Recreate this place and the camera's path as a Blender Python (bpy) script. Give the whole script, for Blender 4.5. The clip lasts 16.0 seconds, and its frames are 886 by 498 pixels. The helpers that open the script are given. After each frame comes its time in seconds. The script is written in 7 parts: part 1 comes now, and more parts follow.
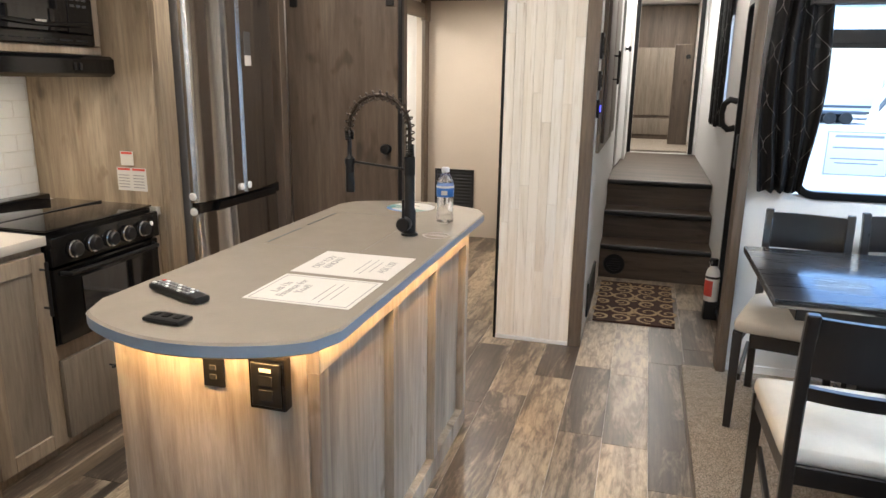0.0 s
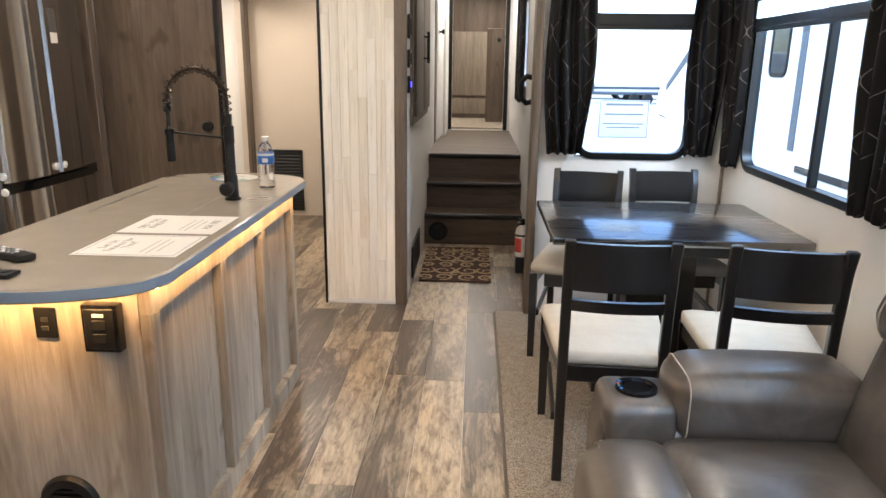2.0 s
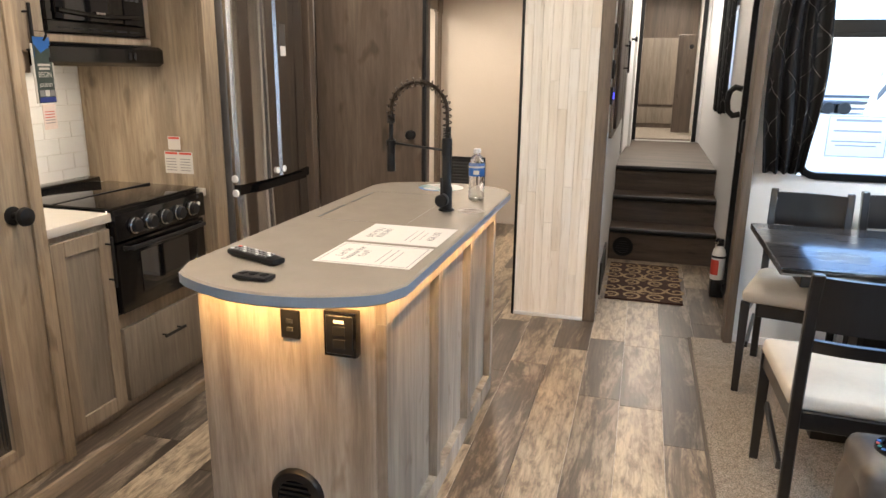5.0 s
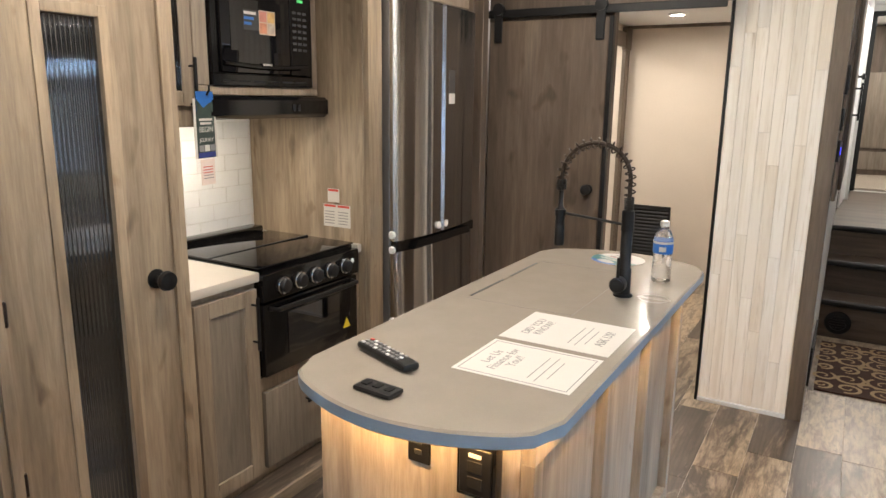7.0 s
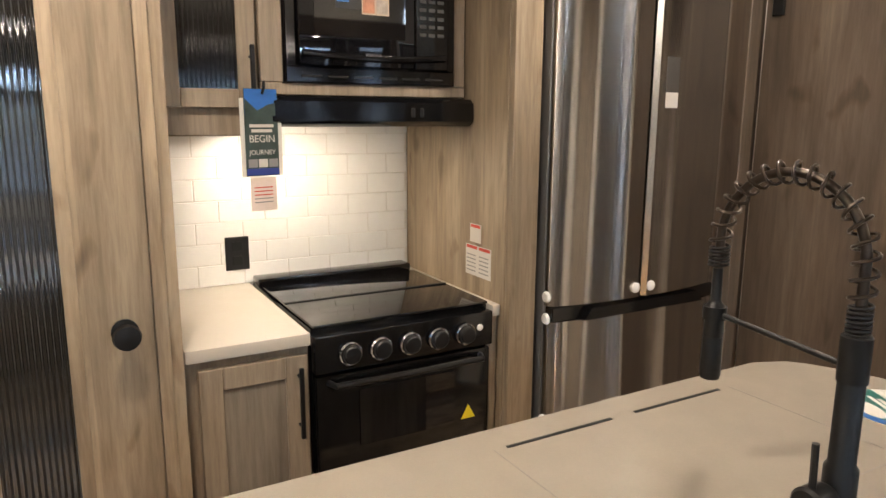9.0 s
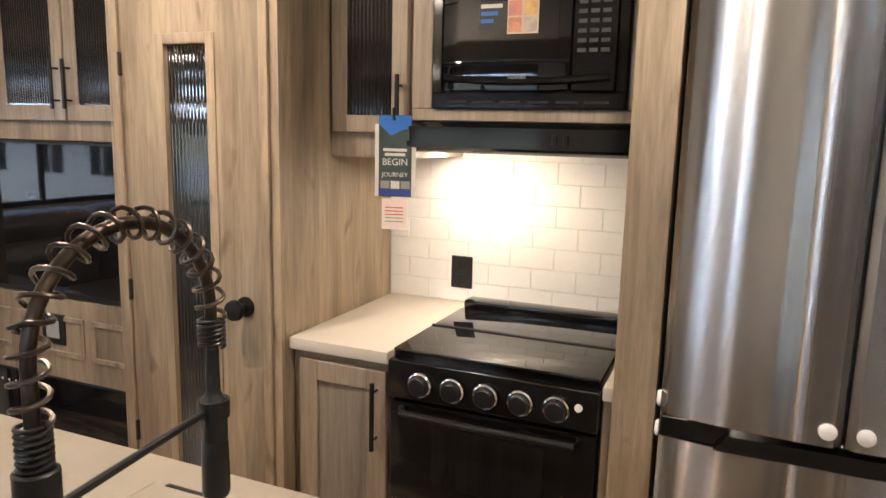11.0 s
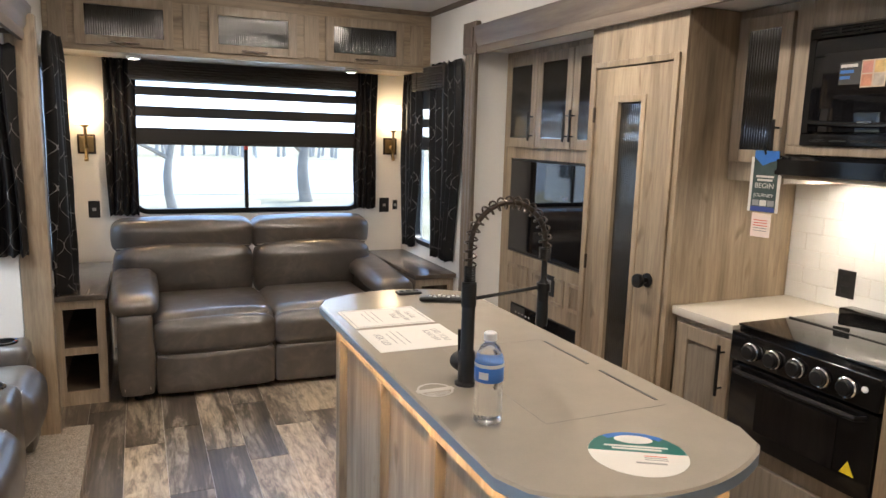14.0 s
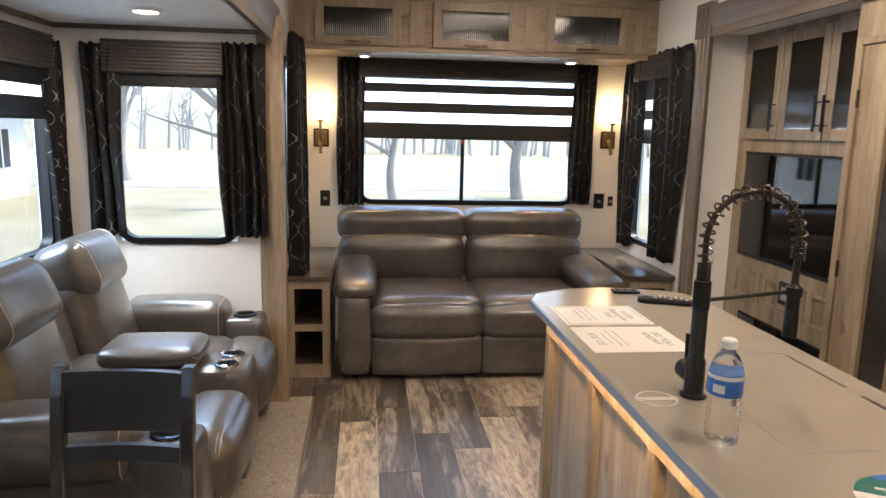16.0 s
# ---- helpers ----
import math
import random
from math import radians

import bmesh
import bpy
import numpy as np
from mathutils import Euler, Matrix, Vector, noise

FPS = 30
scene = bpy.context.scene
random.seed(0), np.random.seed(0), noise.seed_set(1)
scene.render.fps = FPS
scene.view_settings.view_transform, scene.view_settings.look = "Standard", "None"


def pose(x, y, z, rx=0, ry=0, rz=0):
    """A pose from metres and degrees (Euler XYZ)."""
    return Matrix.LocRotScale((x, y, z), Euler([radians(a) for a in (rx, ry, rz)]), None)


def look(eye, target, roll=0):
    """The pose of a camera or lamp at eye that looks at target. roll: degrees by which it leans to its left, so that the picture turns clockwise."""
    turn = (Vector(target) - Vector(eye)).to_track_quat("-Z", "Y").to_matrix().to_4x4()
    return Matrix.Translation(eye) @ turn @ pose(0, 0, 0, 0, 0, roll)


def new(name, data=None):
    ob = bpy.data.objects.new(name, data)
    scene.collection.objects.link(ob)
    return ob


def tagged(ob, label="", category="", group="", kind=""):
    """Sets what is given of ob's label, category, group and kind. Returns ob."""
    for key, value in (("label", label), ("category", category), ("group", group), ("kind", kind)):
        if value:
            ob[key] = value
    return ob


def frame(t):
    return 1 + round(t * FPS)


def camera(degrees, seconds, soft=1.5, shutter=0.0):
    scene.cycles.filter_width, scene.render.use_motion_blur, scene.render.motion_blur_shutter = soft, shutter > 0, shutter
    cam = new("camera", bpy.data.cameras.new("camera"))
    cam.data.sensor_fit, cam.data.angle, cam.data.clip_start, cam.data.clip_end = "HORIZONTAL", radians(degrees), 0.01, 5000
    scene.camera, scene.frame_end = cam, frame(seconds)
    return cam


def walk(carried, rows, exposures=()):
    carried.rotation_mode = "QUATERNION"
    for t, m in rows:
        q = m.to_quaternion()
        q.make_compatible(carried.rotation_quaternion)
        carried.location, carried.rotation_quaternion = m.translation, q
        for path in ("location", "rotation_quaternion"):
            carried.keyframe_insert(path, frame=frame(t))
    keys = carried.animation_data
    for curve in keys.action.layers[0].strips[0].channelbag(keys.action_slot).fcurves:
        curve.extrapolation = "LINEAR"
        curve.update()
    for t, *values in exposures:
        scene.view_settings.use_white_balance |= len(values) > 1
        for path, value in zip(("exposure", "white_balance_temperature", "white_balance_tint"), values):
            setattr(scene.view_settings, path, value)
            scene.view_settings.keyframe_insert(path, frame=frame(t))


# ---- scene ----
cam = camera(65.3, 16.0)
PATH = [
    (0, (1.145, -2.223, 1.446), (0.611, -0.357, 0.964), 0.9),
    (0.5, (1.194, -2.337, 1.444), (0.754, -0.448, 0.955), 0.9),
    (1, (1.219, -2.419, 1.432), (0.905, -0.507, 0.934), 0.8),
    (1.5, (1.254, -2.477, 1.42), (1.053, -0.552, 0.916), 0.7),
    (2, (1.282, -2.501, 1.405), (1.197, -0.57, 0.892), 0.7),
    (2.5, (1.26, -2.506, 1.398), (1.256, -0.575, 0.876), 0.6),
    (3, (1.217, -2.5, 1.395), (1.223, -0.571, 0.867), 0.6),
    (3.5, (1.171, -2.5, 1.411), (1.119, -0.573, 0.88), 0.7),
    (4, (1.124, -2.501, 1.419), (0.943, -0.579, 0.894), 0.8),
    (4.5, (1.097, -2.491, 1.427), (0.733, -0.593, 0.911), 0.8),
    (5, (1.079, -2.474, 1.431), (0.551, -0.612, 0.927), 0.7),
    (5.2, (1.089, -2.479, 1.442), (0.497, -0.635, 0.941), 0.7),
    (7.3, (0.956, -1.989, 1.515), (-0.062, -0.321, 1.093), 0.9),
    (7.5, (0.968, -1.905, 1.515), (-0.076, -0.252, 1.095), 1.0),
    (8, (0.999, -1.553, 1.503), (-0.295, -0.08, 1.108), 0.9),
    (8.2, (0.994, -1.439, 1.491), (-0.386, -0.045, 1.099), 0.8),
    (10.3, (0.664, 0.052, 1.444), (-1.303, -0.088, 1.108), 1.3),
    (10.5, (0.69, 0.173, 1.447), (-1.254, -0.162, 1.115), 1.7),
    (11, (0.768, 0.498, 1.475), (-1.05, -0.266, 1.148), 1.4),
    (11.5, (0.842, 0.817, 1.495), (-0.811, -0.254, 1.145), 1.5),
    (12, (0.952, 1.118, 1.489), (-0.523, -0.187, 1.145), 1.7),
    (12.5, (1.025, 1.342, 1.526), (-0.337, -0.079, 1.17), 1.6),
    (13, (1.06, 1.459, 1.544), (-0.142, -0.103, 1.206), 1.7),
    (13.5, (1.113, 1.48, 1.551), (0.113, -0.221, 1.221), 1.7),
    (14, (1.144, 1.495, 1.547), (0.346, -0.31, 1.223), 1.6),
    (14.5, (1.195, 1.516, 1.548), (0.572, -0.357, 1.222), 1.5),
    (15, (1.226, 1.525, 1.546), (0.777, -0.396, 1.218), 1.5),
    (15.5, (1.2, 1.512, 1.538), (0.903, -0.437, 1.204), 1.3),
    (16, (1.137, 1.39, 1.503), (0.913, -0.568, 1.162), 1.3),
]
walk(cam, [(t, look(eye, target, roll)) for t, eye, target, roll in PATH], exposures=[
    (0, 2.15, 6200, 10), (2, 2.12, 6600, 12), (5, 2.2, 6600, 12), (7.5, 2.18, 6250, 10), (8, 2.18, 6400, 10), (10.4, 2.24, 7050, 16),
    (11, 2.28, 6900, 15), (12.5, 2.1, 7100, 17), (14, 2.09, 6500, 12), (15, 2.07, 6700, 12), (16, 1.98, 7150, 15)])

# ---- light ----
world = bpy.data.worlds.new("world")
scene.world = world
world.use_nodes = True
wn, wl = world.node_tree.nodes, world.node_tree.links
sky = wn.new("ShaderNodeTexSky")
sky.sky_type = "NISHITA"
sky.sun_disc = False
sky.sun_elevation, sky.sun_rotation = radians(63), radians(249)
sky.air_density, sky.dust_density, sky.ozone_density = 1.0, 1.2, 1.0
wl.new(sky.outputs[0], wn["Background"].inputs[0])
wn["Background"].inputs[1].default_value = 0.15


def lamp(name, kind, watts, m, color=(1, 1, 1), size=0.1, size_y=None, spot=None):
    data = bpy.data.lights.new(name, kind)
    data.energy, data.color = watts, color
    if kind == "AREA":
        data.size = size
        if size_y:
            data.shape, data.size_y = "RECTANGLE", size_y
    elif kind == "SUN":
        data.angle = size
    else:
        data.shadow_soft_size = size
    if spot:
        data.spot_size, data.spot_blend = radians(spot), 0.8
    ob = new(name, data)
    ob.matrix_basis = m
    return ob


WARM = (1.0, 0.62, 0.30)
SOFT = (1.0, 0.88, 0.74)
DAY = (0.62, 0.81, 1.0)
lamp("sun", "SUN", 2.1, look((0, 0, 20), (7, 2.6, 5.0)), (1.0, 0.97, 0.93), radians(14))
# added lamps outside, hidden above the window heads, that boost the sky's light
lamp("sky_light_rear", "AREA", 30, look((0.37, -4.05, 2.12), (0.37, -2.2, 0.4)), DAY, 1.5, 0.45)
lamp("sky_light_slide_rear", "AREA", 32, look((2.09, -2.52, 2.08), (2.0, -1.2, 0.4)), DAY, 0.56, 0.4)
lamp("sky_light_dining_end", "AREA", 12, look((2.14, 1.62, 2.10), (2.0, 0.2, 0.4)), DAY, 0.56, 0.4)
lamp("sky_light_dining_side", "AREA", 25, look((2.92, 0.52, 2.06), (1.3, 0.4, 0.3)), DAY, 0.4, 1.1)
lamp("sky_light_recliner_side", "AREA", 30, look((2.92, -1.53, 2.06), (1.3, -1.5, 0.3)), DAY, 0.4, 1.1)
# lamps of the place, and four added fills marked below
for lx, ly, power in ((0.2, -2.2, 1.3), (-0.15, -0.9, 4.8), (-0.15, 0.5, 3.5), (1.25, 0.9, 0.9), (1.25, -1.3, 1.0)):
    lamp("ceiling_lamp", "AREA", power, look((lx, ly, 2.378), (lx, ly, 0)), SOFT, 0.12)
for lx, ly, power in ((0.2, -2.2, 2.4), (1.25, -1.3, 1.2)):
    lamp("ceiling_lamp_dome", "POINT", power, pose(lx, ly, 2.335), SOFT, 0.06)
lamp("slide_lamp", "AREA", 1.8, look((2.05, -1.74, 1.945), (2.05, -1.74, 0)), SOFT, 0.10)
lamp("slide_lamp", "AREA", 1.8, look((2.05, 0.6, 1.945), (2.05, 0.6, 0)), SOFT, 0.10)
lamp("hall_lamp", "AREA", 3.0, look((-0.23, 3.17, 2.098), (-0.23, 3.0, 0)), SOFT, 0.10)
# added fill in place of daylight in the passage slide
lamp("bath_lamp", "AREA", 4.0, look((-1.15, 3.0, 2.08), (-1.15, 3.1, 0)), SOFT, 0.2)
# next three: added fill over steps, upper hall and bedroom, no fixture built
lamp("step_lamp", "AREA", 1.5, look((1.25, 2.6, 2.378), (1.25, 2.6, 0)), SOFT, 0.12)
lamp("upper_hall_lamp", "AREA", 4.0, look((1.3, 4.9, 2.378), (1.3, 4.9, 0)), (1.0, 0.95, 0.88), 0.2)
lamp("bedroom_lamp", "AREA", 4.5, look((1.3, 6.6, 2.36), (1.3, 6.6, 0)), SOFT, 0.3)
for lx in (1.143, -0.268):
    lamp("puck_lamp", "SPOT", 4.4, look((lx, -3.40, 1.955), (lx, -3.52, 0)), WARM, 0.03, spot=130)
lamp("sconce_lamp", "POINT", 1.4, pose(1.455, -3.66, 1.65), WARM, 0.04)
lamp("sconce_lamp", "POINT", 1.4, pose(-0.69, -3.66, 1.67), WARM, 0.04)
lamp("hood_lamp", "AREA", 0.78, look((-1.24, -0.20, 1.418), (-1.34, -0.18, 0.9)), (1.0, 0.84, 0.62), 0.40, 0.14)
# strip light under the island's top
AMBER = (1.0, 0.56, 0.20)
lamp("island_strip_lamp", "AREA", 0.75, look((0.22, -1.0, 0.874), (0.22, -0.85, 0)), AMBER, 0.5, 0.012)
lamp("island_strip_lamp", "AREA", 0.75, look((0.528, -0.22, 0.874), (0.40, -0.22, 0.45)), AMBER, 1.4, 0.012)
lamp("island_strip_lamp", "AREA", 0.7, look((0.22, 0.48, 0.874), (0.22, 0.30, 0)), AMBER, 0.5, 0.012)

# ---- materials ----
def nodes_of(name):
    m = bpy.data.materials.new(name)
    m.use_nodes = True
    return m, m.node_tree.nodes, m.node_tree.links, m.node_tree.nodes["Principled BSDF"]


def coords(n, l, scale, shuffle=False):
    """Object coordinates, stretched; shuffle moves the pattern from object to object."""
    tc = n.new("ShaderNodeTexCoord")
    mp = n.new("ShaderNodeMapping")
    mp.inputs["Scale"].default_value = scale
    l.new(tc.outputs["Object"], mp.inputs["Vector"])
    if shuffle:
        oi = n.new("ShaderNodeObjectInfo")
        mul = n.new("ShaderNodeMath")
        mul.operation = "MULTIPLY"
        mul.inputs[1].default_value = 37.0
        l.new(oi.outputs["Random"], mul.inputs[0])
        l.new(mul.outputs[0], mp.inputs["Location"])
    return mp.outputs["Vector"]


def noise_tex(n, l, vec, scale=1.0, detail=4.0, rough=0.55, distort=0.0):
    t = n.new("ShaderNodeTexNoise")
    t.inputs["Scale"].default_value, t.inputs["Detail"].default_value = scale, detail
    t.inputs["Roughness"].default_value, t.inputs["Distortion"].default_value = rough, distort
    l.new(vec, t.inputs["Vector"])
    return t.outputs["Fac"]


def ramp(n, l, fac, stops):
    r = n.new("ShaderNodeValToRGB")
    while len(r.color_ramp.elements) < len(stops):
        r.color_ramp.elements.new(0.5)
    for e, (p, c) in zip(r.color_ramp.elements, stops):
        e.position = p
        e.color = (*c, 1) if not isinstance(c, (int, float)) else (c, c, c, 1)
    l.new(fac, r.inputs[0])
    return r.outputs[0]


def mixed(n, l, a, b, fac, mode="MIX"):
    x = n.new("ShaderNodeMix")
    x.data_type, x.blend_type = "RGBA", mode
    for src, i in ((fac, 0), (a, 6), (b, 7)):
        if isinstance(src, (int, float)):
            x.inputs[i].default_value = src
        elif isinstance(src, tuple):
            x.inputs[i].default_value = (*src, 1)
        else:
            l.new(src, x.inputs[i])
    return x.outputs[2]


def bumped(n, l, b, height, strength=0.2, distance=0.002):
    u = n.new("ShaderNodeBump")
    u.inputs["Strength"].default_value, u.inputs["Distance"].default_value = strength, distance
    l.new(height, u.inputs["Height"])
    l.new(u.outputs[0], b.inputs["Normal"])


def plain(name, color, rough=0.5, metal=0.0, vary=0.12, scale=18.0, bump=0.08, coat=0.0, spec=0.5):
    m, n, l, b = nodes_of(name)
    v = coords(n, l, (1, 1, 1))
    big = noise_tex(n, l, v, scale * 0.2, 3)
    fine = noise_tex(n, l, v, scale * 4, 5)
    dark = tuple(c * (1 - vary) for c in color)
    light = tuple(min(1, c * (1 + vary)) for c in color)
    c = mixed(n, l, ramp(n, l, big, ((0.3, dark), (0.7, light))), ramp(n, l, fine, ((0.3, dark), (0.7, light))), 0.4)
    l.new(c, b.inputs["Base Color"])
    b.inputs["Metallic"].default_value = metal
    r = ramp(n, l, big, ((0.25, max(0.02, rough * 0.85)), (0.75, min(1, rough * 1.15))))
    l.new(r, b.inputs["Roughness"])
    b.inputs["Coat Weight"].default_value = coat
    b.inputs["Specular IOR Level"].default_value = spec
    if bump:
        bumped(n, l, b, fine, bump, 0.001)
    return m


def wood(name, dark, mid, light, along="z", rough=0.45, knots=True, shuffle=True, grain=0.25, strips=0.0):
    m, n, l, b = nodes_of(name)
    order = {"z": (1, 1, 0.08), "y": (1, 0.08, 1), "x": (0.08, 1, 1)}[along]
    v = coords(n, l, order, shuffle)
    wide = noise_tex(n, l, v, 9, 5, 0.6, 0.8)
    fine = noise_tex(n, l, v, 70, 6, 0.7, 0.2)
    c = ramp(n, l, wide, ((0.28, dark), (0.5, mid), (0.75, light)))
    f = ramp(n, l, fine, ((0.35, (0.62, 0.6, 0.58)), (0.6, (1, 1, 1))))
    c = mixed(n, l, c, f, 0.7, "MULTIPLY")
    if strips:
        tc = n.new("ShaderNodeTexCoord")
        sp = n.new("ShaderNodeSeparateXYZ")
        l.new(tc.outputs["Object"], sp.inputs[0])
        across = [sp.outputs[i] for i in range(3) if order[i] == 1]
        add, mul, flo = (n.new("ShaderNodeMath") for _ in range(3))
        wn_ = n.new("ShaderNodeTexWhiteNoise")
        add.operation, mul.operation, flo.operation = "ADD", "MULTIPLY", "FLOOR"
        l.new(across[0], add.inputs[0])
        l.new(across[1], add.inputs[1])
        l.new(add.outputs[0], mul.inputs[0])
        mul.inputs[1].default_value = 1 / strips
        l.new(mul.outputs[0], flo.inputs[0])
        wn_.noise_dimensions = "1D"
        l.new(flo.outputs[0], wn_.inputs["W"])
        c = mixed(n, l, c, ramp(n, l, wn_.outputs["Value"], ((0.0, (0.87, 0.865, 0.86)), (0.5, (1.0, 0.99, 0.97)), (1.0, (1.09, 1.08, 1.07)))), 1.0, "MULTIPLY")
    if knots:
        k = coords(n, l, tuple(0.45 if s < 0.5 else 1 for s in order), shuffle)
        eye = noise_tex(n, l, k, 13, 1.6, 0.5, 0.4)
        spot = ramp(n, l, eye, ((0.64, (1, 1, 1)), (0.69, (0.72, 0.66, 0.60)), (0.75, (0.34, 0.29, 0.25))))
        c = mixed(n, l, c, spot, 0.65, "MULTIPLY")
        cloud = noise_tex(n, l, coords(n, l, tuple(0.25 if s < 0.5 else 1 for s in order), shuffle), 5, 3, 0.55, 0.5)
        c = mixed(n, l, c, ramp(n, l, cloud, ((0.32, (0.70, 0.69, 0.68)), (0.55, (1.0, 1.0, 1.0)), (0.72, (1.14, 1.12, 1.08)))), 0.85, "MULTIPLY")
    l.new(c, b.inputs["Base Color"])
    l.new(ramp(n, l, fine, ((0.2, rough * 0.85), (0.8, min(1, rough * 1.2)))), b.inputs["Roughness"])
    bumped(n, l, b, fine, grain, 0.0008)
    return m


def floor_wood(name):
    """Weathered vinyl planks: brown-grey boards with cathedral grain, bleached tan in patches, each board its own shade."""
    m, n, l, b = nodes_of(name)
    v = coords(n, l, (1, 0.10, 1), True)
    w = coords(n, l, (1, 0.17, 1), True)
    wide = noise_tex(n, l, v, 10, 5, 0.6, 1.4)
    fine = noise_tex(n, l, v, 75, 6, 0.7)
    patch = noise_tex(n, l, w, 6.5, 9, 0.72, 0.6)
    scuff = noise_tex(n, l, coords(n, l, (1, 0.28, 1), True), 30, 6, 0.7, 0.5)
    oi = n.new("ShaderNodeObjectInfo")
    rings = n.new("ShaderNodeTexWave")
    rings.inputs["Scale"].default_value, rings.inputs["Distortion"].default_value = 14.0, 9.0
    rings.inputs["Detail"].default_value, rings.inputs["Detail Scale"].default_value = 3.0, 0.9
    l.new(v, rings.inputs["Vector"])
    c = ramp(n, l, wide, ((0.3, (0.048, 0.036, 0.027)), (0.5, (0.094, 0.072, 0.055)), (0.72, (0.155, 0.122, 0.094))))
    c = mixed(n, l, c, ramp(n, l, rings.outputs["Fac"], ((0.15, (0.66, 0.64, 0.62)), (0.5, (1, 1, 1)))), 0.55, "MULTIPLY")
    # how far each board is bleached
    lift = ramp(n, l, oi.outputs["Random"], ((0.0, 0.0), (0.45, 0.07), (0.75, 0.14), (1.0, 0.26)))
    bleach = ramp(n, l, mixed(n, l, patch, lift, 1.0, "ADD"), ((0.535, 0.0), (0.60, 0.65), (0.70, 1.0)))
    holes = ramp(n, l, scuff, ((0.38, 0.35), (0.55, 1.0)))
    c = mixed(n, l, c, (0.40, 0.336, 0.255), mixed(n, l, bleach, holes, 1.0, "MULTIPLY"))
    c = mixed(n, l, c, ramp(n, l, fine, ((0.34, (0.45, 0.43, 0.41)), (0.56, (1.06, 1.05, 1.04)))), 0.7, "MULTIPLY")
    c = mixed(n, l, c, ramp(n, l, scuff, ((0.32, (0.6, 0.58, 0.56)), (0.48, (1, 1, 1)))), 0.55, "MULTIPLY")
    tone = ramp(n, l, oi.outputs["Random"], ((0.0, (0.78, 0.80, 0.83)), (0.3, (0.98, 0.96, 0.93)), (0.6, (1.1, 1.06, 1.0)), (1.0, (1.22, 1.17, 1.09))))
    c = mixed(n, l, c, tone, 1.0, "MULTIPLY")
    l.new(c, b.inputs["Base Color"])
    l.new(ramp(n, l, fine, ((0.2, 0.28), (0.8, 0.42))), b.inputs["Roughness"])
    b.inputs["Specular IOR Level"].default_value = 0.75
    bumped(n, l, b, fine, 0.2, 0.0005)
    return m


def washed_wood(name):
    """Whitewashed boards with brown showing through."""
    m, n, l, b = nodes_of(name)
    v = coords(n, l, (1, 1, 0.06), True)
    wide = noise_tex(n, l, v, 14, 6, 0.65, 0.5)
    fine = noise_tex(n, l, v, 60, 6, 0.7)
    c = ramp(n, l, wide, ((0.29, (0.42, 0.31, 0.21)), (0.38, (0.75, 0.68, 0.575)), (0.57, (0.88, 0.825, 0.74))))
    c = mixed(n, l, c, ramp(n, l, fine, ((0.27, (0.55, 0.45, 0.35)), (0.45, (1, 1, 1)))), 0.55, "MULTIPLY")
    oi = n.new("ShaderNodeObjectInfo")
    c = mixed(n, l, c, ramp(n, l, oi.outputs["Random"], ((0.0, (0.88, 0.85, 0.81)), (0.5, (1, 1, 1)), (1.0, (0.93, 0.94, 0.96)))), 1.0, "MULTIPLY")
    l.new(c, b.inputs["Base Color"])
    b.inputs["Roughness"].default_value = 0.5
    bumped(n, l, b, fine, 0.2, 0.0008)
    return m


def steel(name):
    """Brushed stainless steel, slightly dented along its height."""
    m, n, l, b = nodes_of(name)
    wave = noise_tex(n, l, coords(n, l, (3.6, 3.6, 0.06)), 1.5, 0.6, 0.4, 0.5)
    brush = noise_tex(n, l, coords(n, l, (3, 3, 0.6)), 3, 3, 0.6)
    b.inputs["Base Color"].default_value = (0.50, 0.49, 0.48, 1)
    b.inputs["Metallic"].default_value = 1.0
    l.new(ramp(n, l, brush, ((0.3, 0.20), (0.7, 0.25))), b.inputs["Roughness"])
    b.inputs["Anisotropic"].default_value = 0.96
    b.inputs["Anisotropic Rotation"].default_value = 0.25
    tg = n.new("ShaderNodeTangent")
    tg.direction_type, tg.axis = "RADIAL", "Z"
    l.new(tg.outputs[0], b.inputs["Tangent"])
    bumped(n, l, b, wave, 1.0, 0.055)
    return m


def carpet_mat(name):
    m, n, l, b = nodes_of(name)
    v = coords(n, l, (1, 1, 1))
    f = noise_tex(n, l, v, 190, 3, 0.75)
    g = noise_tex(n, l, v, 35, 3, 0.6)
    c = ramp(n, l, f, ((0.36, (0.15, 0.13, 0.105)), (0.5, (0.36, 0.315, 0.265)), (0.64, (0.58, 0.52, 0.45))))
    c = mixed(n, l, c, ramp(n, l, g, ((0.35, (0.75, 0.73, 0.71)), (0.65, (1, 1, 1)))), 0.6, "MULTIPLY")
    l.new(c, b.inputs["Base Color"])
    b.inputs["Roughness"].default_value = 0.95
    b.inputs["Specular IOR Level"].default_value = 0.1
    bumped(n, l, b, f, 0.9, 0.006)
    return m


